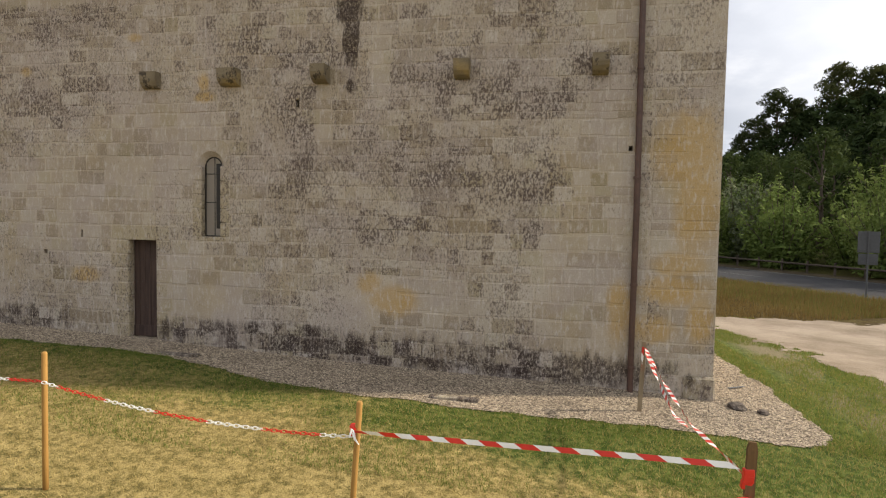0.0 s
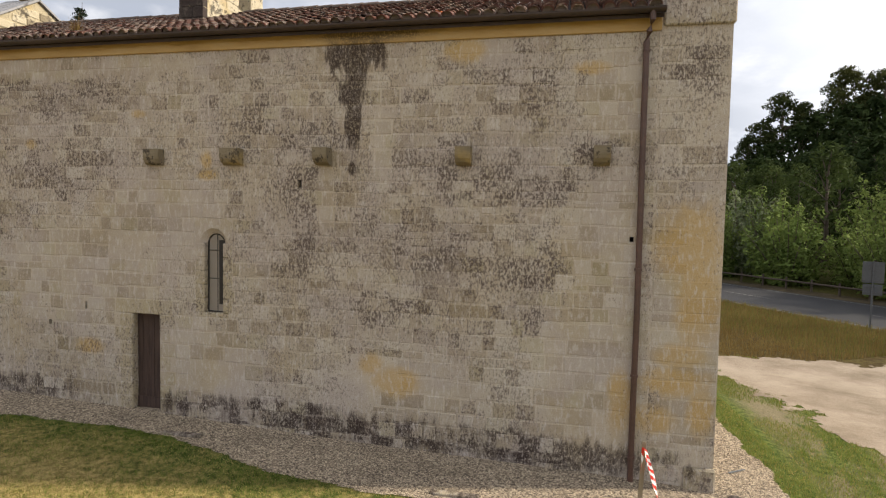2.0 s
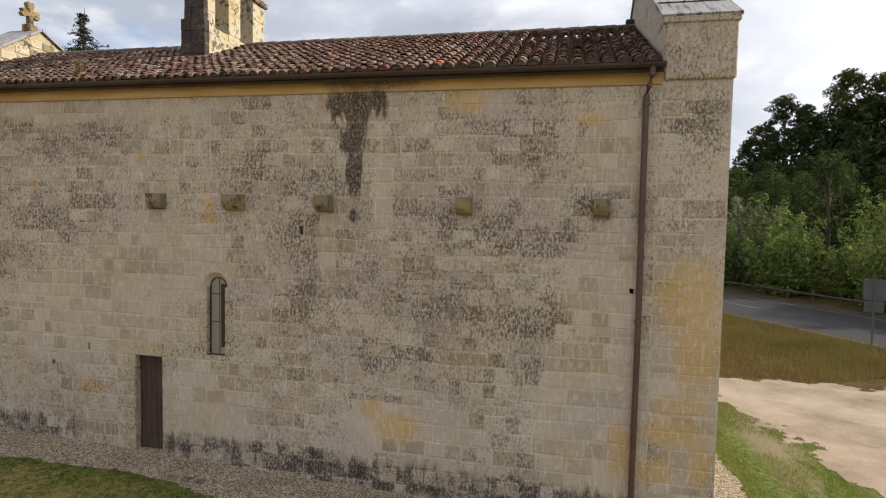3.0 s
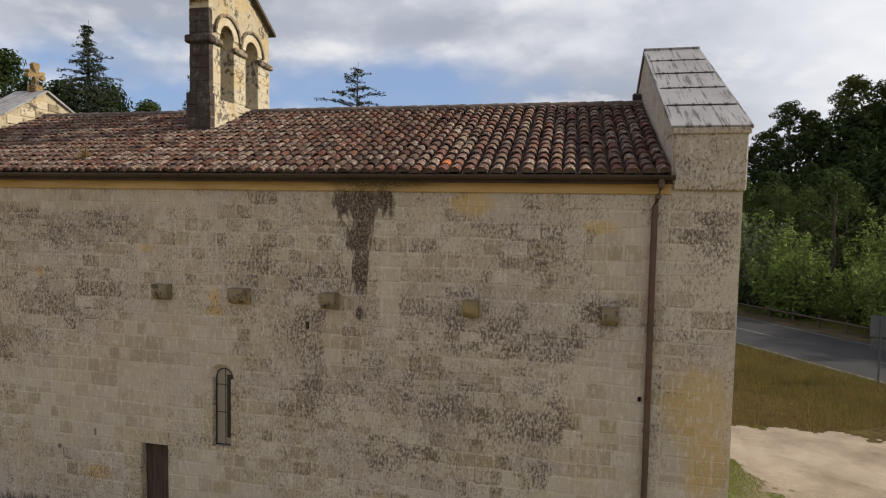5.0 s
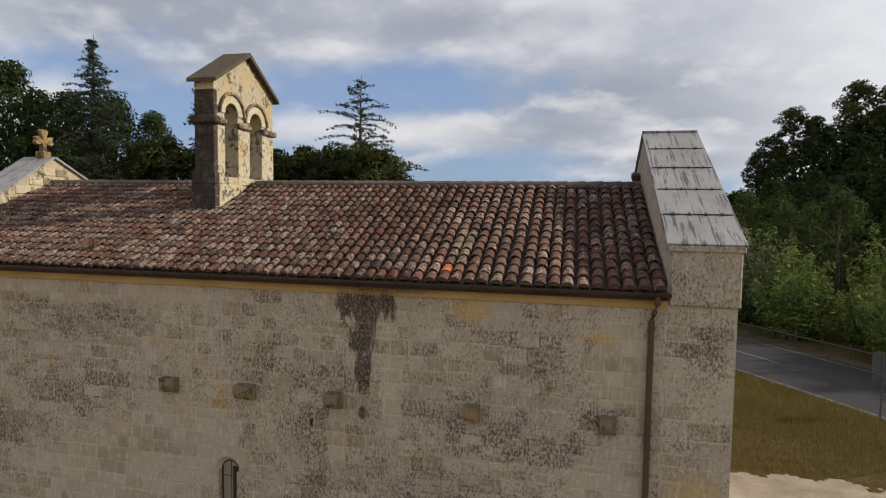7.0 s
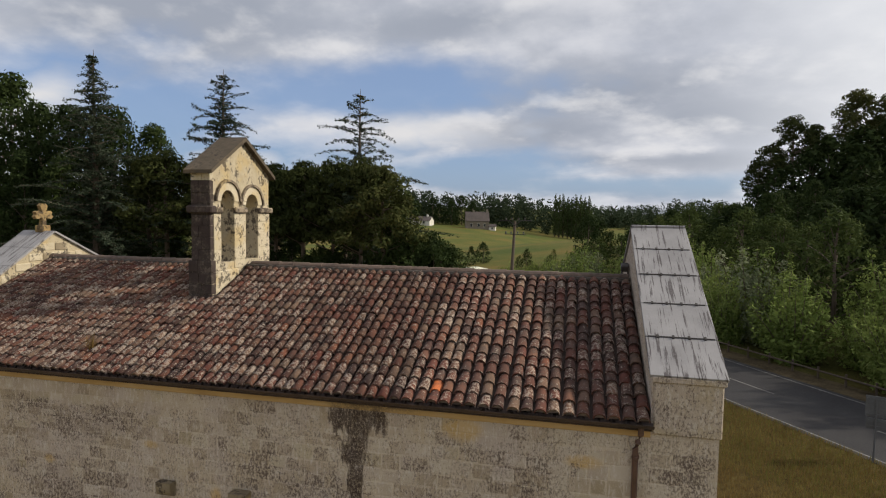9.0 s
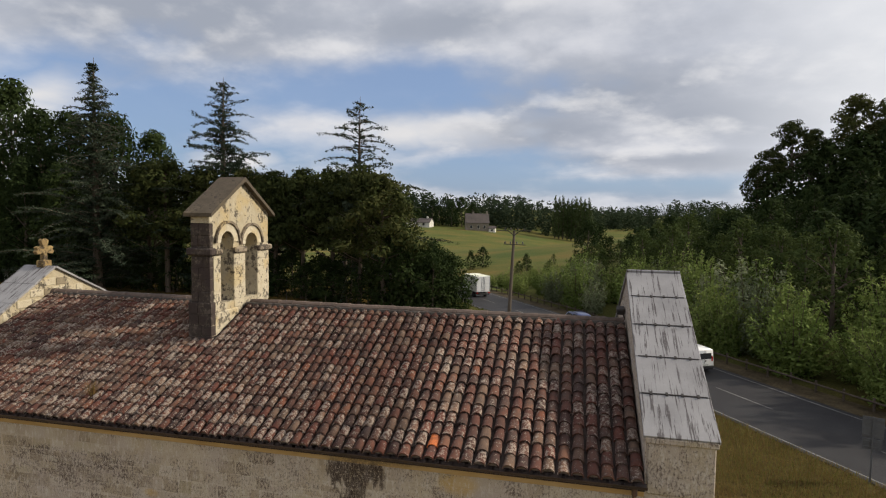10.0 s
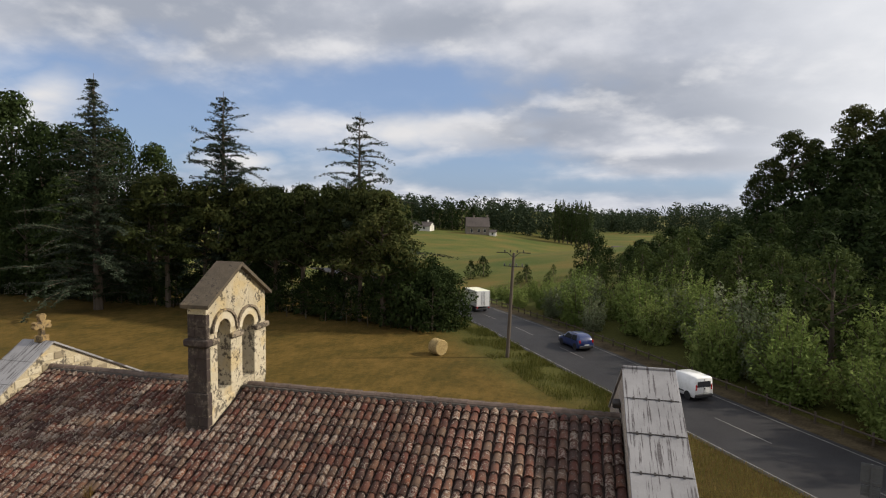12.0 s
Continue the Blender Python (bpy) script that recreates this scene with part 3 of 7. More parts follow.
def thing(name, label, category, at=(0, 0, 0), group="", kind="", turn=0.0):
    ob = new(name)
    ob.matrix_basis = pose(*at, 0, 0, turn)
    return tagged(ob, label, category, group, kind)


def box(bm, x0, x1, y0, y1, z0, z1, bevel=0.0, m=None):
    """A box between those bounds, with softened edges."""
    made = bmesh.ops.create_cube(bm, size=1.0)["verts"]
    bmesh.ops.transform(bm, verts=made, matrix=Matrix.Translation(((x0 + x1) / 2, (y0 + y1) / 2, (z0 + z1) / 2)) @ Matrix.Diagonal((x1 - x0, y1 - y0, z1 - z0, 1)))
    if bevel:
        edges = list({e for v in made for e in v.link_edges})
        made = list({v for v in made} | {v for f in bmesh.ops.bevel(bm, geom=edges, offset=bevel, segments=1, affect="EDGES")["faces"] for v in f.verts})
        made = [v for v in made if v.is_valid]
    if m is not None:
        bmesh.ops.transform(bm, verts=made, matrix=m)
    return made


def one_box(*bounds, bevel=0.0, m=None):
    bm = bmesh.new()
    box(bm, *bounds, bevel=bevel, m=m)
    return bm


def tube(bm, points, radii, sides=8, cap=True):
    """A tube through points, with a radius at each."""
    pts = [Vector(p) for p in points]
    if isinstance(radii, (int, float)):
        radii = [radii] * len(pts)
    rings = []
    for i, p in enumerate(pts):
        way = (pts[min(i + 1, len(pts) - 1)] - pts[max(i - 1, 0)]).normalized()
        a = way.orthogonal().normalized() if abs(way.z) > 0.95 else way.cross(Vector((0, 0, 1))).normalized()
        b = way.cross(a)
        rings.append([bm.verts.new(p + radii[i] * (math.cos(2 * math.pi * k / sides) * a + math.sin(2 * math.pi * k / sides) * b)) for k in range(sides)])
    for r, s in zip(rings, rings[1:]):
        for k in range(sides):
            bm.faces.new((r[k], r[(k + 1) % sides], s[(k + 1) % sides], s[k]))
    if cap:
        bm.faces.new(rings[0][::-1])
        bm.faces.new(rings[-1])
    return bm


def one_tube(points, radii, sides=8):
    return tube(bmesh.new(), points, radii, sides)


def prism(bm, outline, axis, a, b):
    """An outline in two dimensions drawn out along an axis from a to b."""
    def at(u, v, w):
        return {"x": (w, u, v), "y": (u, w, v), "z": (u, v, w)}[axis]
    low, high = [bm.verts.new(at(u, v, a)) for u, v in outline], [bm.verts.new(at(u, v, b)) for u, v in outline]
    n = len(outline)
    bm.faces.new(low)
    bm.faces.new(high[::-1])
    for i in range(n):
        bm.faces.new((low[i], high[i], high[(i + 1) % n], low[(i + 1) % n]))
    bmesh.ops.recalc_face_normals(bm, faces=bm.faces)
    return bm


def lathe(bm, profile, sides=16, m=Matrix()):
    """A profile of (radius, height) turned round the z axis."""
    rings = []
    for r, z in profile:
        rings.append([bm.verts.new(m @ Vector((r * math.cos(2 * math.pi * k / sides), r * math.sin(2 * math.pi * k / sides), z))) for k in range(sides)])
    for r, s in zip(rings, rings[1:]):
        for k in range(sides):
            bm.faces.new((r[k], r[(k + 1) % sides], s[(k + 1) % sides], s[k]))
    bm.faces.new(rings[0][::-1])
    bm.faces.new(rings[-1])
    return bm


# ---- the lie of the land ----
ALONG = Vector((-0.512, 0.859))           # the road's way, from the churchyard into the valley
ACROSS = Vector((0.859, 0.512))


def step(v, low, high):
    v = min(1.0, max(0.0, (v - low) / (high - low)))
    return v * v * (3 - 2 * v)


def ground(x, y):
    near = float(np.interp(x, (-40, -3, 0, 4, 9, 12, 18), (0.5, 0.2, 0.08, -0.10, -0.24, -0.42, -0.8)))
    if y < 0:
        near += 0.012 * max(-8.0, y)
    z = near + (-0.85 - near) * step(y, 2.0, 13.0)
    # The valley, the slope beyond it and the wooded hill east of the road.
    if y > 60:
        z += float(np.interp(y, (60, 140, 200, 300, 450, 560, 900), (0, -2.2, -3.0, -1.0, 5.0, 8.0, 14.0))) + step(-x, -20, 90) * step(y, 160, 300) * 4.5 - step(x, -45, 30) * step(y, 150, 300) * 4.5
    east = x * ACROSS.x + y * ACROSS.y - 37.0
    if east > 0:
        z += min(12.0, 0.16 * max(0.0, east - 3.0)) * step(220 - y, 0, 90)
    return z


def sheet(name, xs, ys, mat, lift=0.0, keep=None):
    verts, faces, index = [], [], {}
    for j, y in enumerate(ys):
        for i, x in enumerate(xs):
            index[i, j] = len(verts)
            verts.append((x, y, ground(x, y) + lift))
    for j in range(len(ys) - 1):
        for i in range(len(xs) - 1):
            faces.append((index[i, j], index[i + 1, j], index[i + 1, j + 1], index[i, j + 1]))
    ob = raw(name, verts, faces, mat)
    for f in ob.data.polygons:
        f.use_smooth = True
    return ob


def spaced(*parts):
    out = []
    for a, b, n in parts:
        out += [a + (b - a) * i / n for i in range(n)]
    return out + [parts[-1][1]]


XS = spaced((-2500, -400, 10), (-400, -90, 20), (-90, -20, 28), (-20, 30, 70), (30, 100, 28), (100, 400, 20), (400, 2500, 10))
YS = spaced((-1500, -60, 8), (-60, -12, 12), (-12, 30, 60), (30, 110, 40), (110, 400, 40), (400, 900, 12), (900, 3500, 8))
tagged(sheet("ground", XS, YS, GROUND), "mown grass and cut hay meadow round the chapel", "ground", kind="structure")


def patch(name, outline, mat, lift, label, category, cell=0.35, ragged=0.0):
    """A piece of ground cover within an outline, laid on the land, with a ragged rim."""
    from_x, to_x = min(p[0] for p in outline), max(p[0] for p in outline)
    from_y, to_y = min(p[1] for p in outline), max(p[1] for p in outline)

    def inside(x, y):
        if not (from_x - 1.2 * ragged < x < to_x + 1.2 * ragged and from_y - 1.2 * ragged < y < to_y + 1.2 * ragged):
            return False
        if ragged:
            x, y = x + ragged * noise.noise((x * 1.3, y * 1.3, 3.0)) + 0.4 * ragged * noise.noise((x * 4.1, y * 4.1, 7.0)), y + ragged * noise.noise((x * 1.3, y * 1.3, 9.0)) + 0.4 * ragged * noise.noise((x * 4.1, y * 4.1, 1.0))
        hit = False
        for (x0, y0), (x1, y1) in zip(outline, outline[1:] + outline[:1]):
            if (y0 > y) != (y1 > y) and x < (x1 - x0) * (y - y0) / (y1 - y0) + x0:
                hit = not hit
        return hit
    verts, faces, index = [], [], {}

    def corner(i, j):
        if (i, j) not in index:
            x, y = from_x + i * cell, from_y + j * cell
            index[i, j] = len(verts)
            verts.append((x, y, ground(x, y) + lift))
        return index[i, j]
    for i in range(-2, int((to_x - from_x) / cell) + 3):
        for j in range(-2, int((to_y - from_y) / cell) + 3):
            x, y = from_x + (i + 0.5) * cell, from_y + (j + 0.5) * cell
            if (y < 0.5 or x > 8.5) and inside(x, y):
                faces.append((corner(i, j), corner(i + 1, j), corner(i + 1, j + 1), corner(i, j + 1)))
    ob = raw(name, verts, faces, mat)
    return tagged(ob, label, category, kind="structure"), inside


GRAVEL_RIM = [(-9, 0.1), (-9, -1.0), (-3, -0.95), (-0.4, -0.85), (1.4, -0.8), (2.6, -1.15), (3.4, -1.42), (5.5, -1.55), (7.5, -1.6), (8.8, -1.52), (10.0, -1.5), (10.75, -1.5),
              (11.2, -1.0), (11.1, 0.35), (11.0, 2.1), (10.9, 3.4), (10.9, 8.0), (9.5, 8.0), (9.5, 0.1)]
gravel, in_gravel = patch("gravel_strip", GRAVEL_RIM, GRAVEL, 0.014, "pale limestone gravel strip along the chapel wall", "gravel", 0.045, 0.15)
TRACK_RIM = [(11.9, 11.6), (12.1, 9.4), (12.9, 7.0), (13.2, 4.6), (13.3, 3.2), (14.0, 1.6), (16.0, -0.6), (20.0, -3.0), (34.0, -8.0), (40.0, 4.0), (30.0, 10.5), (18.0, 12.0), (14.0, 12.0)]
track, in_track = patch("gravel_yard", TRACK_RIM, TRACK, 0.012, "dusty beige gravel yard beside the chapel", "gravel yard", 0.13, 0.75)


def ribbon(name, offsets, mat, lift, label, category, from_s, to_s, cell=1.5, dash=None):
    """A strip along the road between two offsets across it."""
    verts, faces = [], []
    n = int((to_s - from_s) / cell)
    for i in range(n + 1):
        s = from_s + (to_s - from_s) * i / n
        # The road bends to the west once it is in the valley.
        bend = -0.0016 * max(0.0, s - 62.0) ** 2
        for off in offsets:
            p = ALONG * s + ACROSS * (off + bend)
            verts.append((p.x, p.y, ground(p.x, p.y) + lift))
    for i in range(n):
        if dash is None or (i * cell) % dash[1] < dash[0]:
            faces.append((2 * i, 2 * i + 1, 2 * i + 3, 2 * i + 2))
    return tagged(raw(name, verts, faces, mat), label, category, kind="structure")


ribbon("road", (27.75, 35.75), ASPHALT, 0.035, "grey asphalt country road past the chapel", "road", -70, 150)
ribbon("road_marking", (28.08, 28.18), ROAD_PAINT, 0.045, "worn white line along the road edge", "road marking", -70, 150)
ribbon("road_marking", (35.2, 35.30), ROAD_PAINT, 0.045, "worn white line along the road edge", "road marking", -70, 150)
ribbon("road_marking", (31.66, 31.76), ROAD_PAINT, 0.045, "faded dashed white centre line", "road marking", -70, 150, 1.5, (4.5, 10.5))
ribbon("road_verge", (35.75, 37.9), VERGE_EARTH, 0.03, "dusty brown verge between road and rail fence", "verge", -70, 120)


# ---- chapel ----
WALL_X = (-16.0, 9.0)
EAVE_Z, RIDGE_Y, RIDGE_Z, BACK_Y = 6.72, 3.8, 8.42, 7.6
SLOPE = (RIDGE_Z - 6.74) / (RIDGE_Y + 0.16)
chapel = thing("chapel", "small Romanesque chapel of weathered limestone with a tiled roof", "chapel")
DOOR = (0.0, 0.6, 0.07, 1.87)
WINDOW = (1.41, 1.97, 1.955, 3.46)
PUTLOGS = [(3.28, 3.345, 4.17, 4.30), (-1.80, -1.72, 1.56, 1.65), (-0.985, -0.935, 1.89, 2.03), (8.66, 8.72, 3.40, 3.48)]


def wall_with_holes(x0, x1, y0, y1, z0, z1, holes):
    """A wall with openings right through it."""
    xs = sorted({x0, x1, *(h[0] for h in holes), *(h[1] for h in holes)})
    zs = sorted({z0, z1, *(h[2] for h in holes), *(h[3] for h in holes)})
    bm = bmesh.new()
    filled = {(i, j) for i in range(len(xs) - 1) for j in range(len(zs) - 1)
              if not any(h[0] <= xs[i] < h[1] and h[2] <= zs[j] < h[3] for h in holes)}
    cache = {}

    def v(i, j, y):
        key = (i, j, y)
        if key not in cache:
            cache[key] = bm.verts.new((xs[i], y, zs[j]))
        return cache[key]
    for i, j in filled:
        bm.faces.new((v(i, j, y0), v(i + 1, j, y0), v(i + 1, j + 1, y0), v(i, j + 1, y0)))
        bm.faces.new((v(i, j, y1), v(i, j + 1, y1), v(i + 1, j + 1, y1), v(i + 1, j, y1)))
        for di, dj, a, b in ((-1, 0, (0, 0), (0, 1)), (1, 0, (1, 1), (1, 0)), (0, -1, (1, 0), (0, 0)), (0, 1, (0, 1), (1, 1))):
            if (i + di, j + dj) not in filled:
                bm.faces.new((v(i + a[0], j + a[1], y0), v(i + b[0], j + b[1], y0), v(i + b[0], j + b[1], y1), v(i + a[0], j + a[1], y1)))
    bmesh.ops.recalc_face_normals(bm, faces=bm.faces)
    return bm


front_wall = part("wall", wall_with_holes(*WALL_X, 0.002, 0.8, -1.2, EAVE_Z - 0.02, [DOOR, WINDOW, *PUTLOGS]), MORTAR, chapel)
bm = bmesh.new()
box(bm, -16.0, 9.0, 6.8, BACK_Y, -1.2, EAVE_Z)
box(bm, -16.0, -15.2, 0.8, 6.8, -1.2, EAVE_Z)
part("wall", bm, MORTAR, chapel)

# The east gable, whose top stands above the roof as a parapet.
GABLE_X = (9.0, 9.97)
CAP_LOW, CAP_TOP = 7.47, 9.60
outline = [(0.002, -1.2), (BACK_Y - 0.01, -1.2), (BACK_Y - 0.01, CAP_LOW - 0.04), (RIDGE_Y, CAP_TOP - 0.06), (0.002, CAP_LOW - 0.04)]
gable_wall = part("wall", prism(bmesh.new(), outline, "x", *GABLE_X), MORTAR, chapel)
bm = bmesh.new()
box(bm, 9.03, 10.0, -0.05, 0.5, 6.56, 7.44, 0.02)
kneeler = part("kneeler", bm, PALE_STONE, chapel, "pale dressed block at the foot of the gable coping")
bm = bmesh.new()
box(bm, 8.99, 10.03, -0.075, 0.5, 7.36, 7.455, 0.015)
part("moulding", bm, PALE_STONE, chapel)
bm = bmesh.new()
box(bm, 9.55, 9.995, -0.07, 0.4, -0.7, 0.06, 0.03)
part("plinth_block", bm, STONE_JOINED, chapel)

# Zinc coping in five lengths on each side, with rolled joints.
rise = (CAP_TOP - CAP_LOW) / (RIDGE_Y + 0.08)
tilt = math.degrees(math.atan(rise))
length = math.hypot(CAP_TOP - CAP_LOW, RIDGE_Y + 0.08)
for side in (1, -1):
    for i in range(5):
        a, b = i / 5 * length, (i + 1) / 5 * length
        m = Matrix.Translation((9.505, -0.08, CAP_LOW)) @ pose(0, 0, 0, tilt) if side > 0 else Matrix.Translation((9.505, 2 * RIDGE_Y + 0.08, CAP_LOW)) @ pose(0, 0, 0, 0, 0, 180) @ pose(0, 0, 0, tilt)
        bm = one_box(-0.545, 0.545, a + 0.004, b - 0.004, -0.05, 0.008 + 0.003 * (i % 2), bevel=0.006, m=m)
        slab = part("coping_sheet", bm, ZINC, chapel, "streaked grey zinc coping sheet")
        if i:
            bm = bmesh.new()
            tube(bm, [m @ Vector((-0.5, a, 0.014)), m @ Vector((0.5, a, 0.014))], 0.013, 6)
            for k in range(4):
                box(bm, -0.36 + 0.24 * k - 0.018, -0.36 + 0.24 * k + 0.018, a - 0.03, a + 0.03, 0.008, 0.034, m=m)
            part("coping_joint", bm, IRON, slab)
bm = bmesh.new()
tube(bm, [(8.97, RIDGE_Y, CAP_TOP + 0.012), (10.04, RIDGE_Y, CAP_TOP + 0.012)], 0.035, 8)
part("coping_ridge", bm, ZINC, chapel)

# Eaves band, gutter and downpipe.
part("eaves_band", one_box(-16.0, 9.0, -0.035, 0.02, 6.50, 6.715, bevel=0.008), OCHRE_PLASTER, chapel, "ochre plastered band under the eaves")
GUTTER = [(0.07 * math.cos(a), 0.07 * math.sin(a)) for a in [math.pi + math.pi * k / 8 for k in range(9)]]
outline = [(-0.215 + u, 6.765 + v) for u, v in GUTTER] + [(-0.215 + 0.9 * u, 6.765 + 0.9 * v) for u, v in GUTTER[::-1]]
gutter = part("gutter", prism(bmesh.new(), outline, "x", -7.2, 9.02), GUTTER_PAINT, chapel, "brown half-round metal gutter")
bm = bmesh.new()
tube(bm, [(8.84, -0.215, 6.72), (8.84, -0.21, 6.60), (8.81, -0.15, 6.46), (8.785, -0.085, 6.32), (8.785, -0.08, 5.2), (8.795, -0.08, 2.4), (8.785, -0.085, 0.6), (8.785, -0.085, -0.30)], 0.046, 10)
downpipe = part("downpipe", bm, PIPE, chapel, "brown metal downpipe")
for z in (6.2, 4.6, 3.0, 1.4, 0.15):
    bm = bmesh.new()
    lathe(bm, [(0.053, -0.02), (0.057, -0.015), (0.057, 0.015), (0.053, 0.02)], 12, Matrix.Translation((8.789, -0.082, z)))
    box(bm, 8.775, 8.80, -0.05, 0.0, z - 0.012, z + 0.012)
    part("bracket", bm, PIPE, downpipe)

# Door, with planks and a worn stone edge.
door = part("door", one_box(0.01, 0.59, 0.19, 0.21, 0.08, 1.86), DOOR_WOOD, chapel, "closed narrow door of dark weathered planks")
for i in range(5):
    x = 0.012 + i * 0.1155
    part("plank", one_box(x, x + 0.112, 0.162 + 0.003 * (i % 2), 0.19, 0.08, 1.855, bevel=0.004), DOOR_WOOD, door)
part("kick_board", one_box(0.012, 0.588, 0.14, 0.165, 0.085, 0.29, bevel=0.006), DOOR_WOOD, door)
bm = bmesh.new()
for z in (0.42, 0.62, 1.1, 1.5):
    for x in (0.06, 0.18, 0.29, 0.41, 0.53):
        lathe(bm, [(0.010, 0.0), (0.008, 0.005), (0.003, 0.008)], 6, pose(x, 0.162, z, 90))
part("nails", bm, IRON, door)
part("threshold", one_box(-0.06, 0.68, -0.10, 0.4, -0.15, 0.065, bevel=0.02), PALE_STONE, chapel)
for i in range(7):
    z = 0.08 + i * 0.255
    part("jamb_stone", one_box(-0.24 - 0.10 * (i % 2), 0.018 + 0.012 * math.sin(i * 2.3), -0.004, 0.14, z, z + 0.25, bevel=0.018), PALE_STONE, chapel)
    part("jamb_stone", one_box(0.592, 0.82 + 0.10 * ((i + 1) % 2), -0.004, 0.14, z, z + 0.25, bevel=0.015), PALE_STONE, chapel)
part("lintel", one_box(-0.32, 0.86, -0.006, 0.3, 1.865, 2.13, bevel=0.012), PALE_STONE, chapel)


# Round-headed slit window, set back, with a dark frame and clear panes.
def arch_points(cx, z, r, n=12):
    return [(cx + r * math.cos(math.pi * k / n), z + r * math.sin(math.pi * k / n)) for k in range(n + 1)]


WCX, WR, WSPRING = 1.69, 0.175, 3.19
window = part("window", one_box(1.50, 1.88, 0.30, 0.31, 1.93, 1.955), LEAD_AND_SHADE, chapel, "narrow round-headed window with dark frame")
# The stone head with its arch cut through; a chamfer leads in.
bm = bmesh.new()
inner, outer = arch_points(WCX, WSPRING, WR - 0.012), arch_points(WCX, WSPRING, WR + 0.085)


def around(k, n=12):
    a = math.pi * k / n
    dx, dz = math.cos(a), math.sin(a)
    s = min(0.36 / max(abs(dx), 1e-6), 0.43 / max(dz, 1e-6))
    return (WCX + dx * s, WSPRING + dz * s)


for ring_a, ring_b, ya, yb in ((outer, [around(k) for k in range(13)], -0.004, -0.004), (inner, outer, 0.10, -0.004), (inner, inner, 0.40, 0.10)):
    va, vb = [bm.verts.new((u, ya, w)) for u, w in ring_a], [bm.verts.new((u, yb, w)) for u, w in ring_b]
    for k in range(12):
        bm.faces.new((va[k], vb[k], vb[k + 1], va[k + 1]))
bmesh.ops.recalc_face_normals(bm, faces=bm.faces)
part("arch_stone", bm, PALE_STONE, chapel)
for i in range(5):
    z = 1.96 + i * 0.246
    part("jamb_stone", one_box(1.33, 1.512, -0.004, 0.38, z, z + 0.243, bevel=0.012), PALE_STONE, chapel)
    part("jamb_stone", one_box(1.868, 2.05, -0.004, 0.38, z, z + 0.243, bevel=0.012), PALE_STONE, chapel)
part("window_sill", one_box(1.40, 1.98, -0.006, 0.4, 1.88, 1.957, bevel=0.012), PALE_STONE, window)
glass = bpy.data.materials.new("old_window_glass")
glass.use_nodes = True
shader = glass.node_tree.nodes["Principled BSDF"]
shader.inputs["Base Color"].default_value = (0.27, 0.235, 0.195, 1)
shader.inputs["Roughness"].default_value = 0.55
shader.inputs["Transmission Weight"].default_value = 0.2
pane_outline = [(1.53, 1.975), (1.85, 1.975)] + [(u, w) for u, w in arch_points(WCX, WSPRING, WR - 0.02)]
part("pane", prism(bmesh.new(), pane_outline, "y", 0.105, 0.111), glass, window)
bm = bmesh.new()
frame_line = [(1.527, 1.972), (1.853, 1.972)] + [(u, w) for u, w in arch_points(WCX, WSPRING, WR - 0.016)] + [(1.527, 1.972)]
tube(bm, [(u, 0.098, w) for u, w in frame_line], 0.013, 6)
for z in (2.56, 3.06):
    tube(bm, [(1.53, 0.094, z), (1.85, 0.094, z)], 0.007, 6)
part("window_frame", bm, LEAD_AND_SHADE, window)
part("glazing_bar", one_box(1.70, 1.712, 0.098, 0.112, 1.975, 3.34), LEAD_AND_SHADE, window)
# Dark strip over the pane, standing in for the right reveal's shade.
part("inner_panel", one_box(1.735, 1.842, 0.099, 0.103, 2.10, 3.24), LEAD_AND_SHADE, window)

# Corbels that once bore a roof.
CORBELS = [(0.56, 0.31, 0.15), (2.10, 0.34, 0.20), (3.76, 0.25, 0.24), (6.12, 0.24, 0.22), (8.21, 0.24, 0.23)]
for cx, w, out in CORBELS:
    outline = [(0.05, 4.54), (0.05, 4.82), (-out, 4.82), (-out, 4.70), (-out * 0.92, 4.64), (-out * 0.7, 4.58), (-out * 0.35, 4.545)]
    part("corbel", prism(bmesh.new(), outline, "x", cx - w / 2, cx + w / 2), CORBEL_STONE, chapel, "weathered stone corbel")


# ---- blocks of the walls ----
HOLES = [(-0.34, 0.92, -0.2, 1.87), (-0.32, 0.86, 1.87, 2.13), (1.33, 2.05, 1.87, 3.62), (3.26, 3.36, 4.17, 4.30), (-1.82, -1.70, 1.55, 1.66), (-1.0, -0.92, 1.88, 2.04), (8.65, 8.73, 3.39, 3.49), (9.5, 10.1, -0.7, 0.06)]
COURSES = [-0.75, -0.48, -0.22, 0.04, 0.30, 0.54, 0.80, 1.08, 1.36, 1.62, 1.87, 2.13, 2.36, 2.61, 2.86, 3.10, 3.37, 3.62, 3.88, 4.12, 4.30, 4.53, 4.83, 5.06, 5.30, 5.52, 5.78, 6.02, 6.26, 6.50]
rng = random.Random(4)


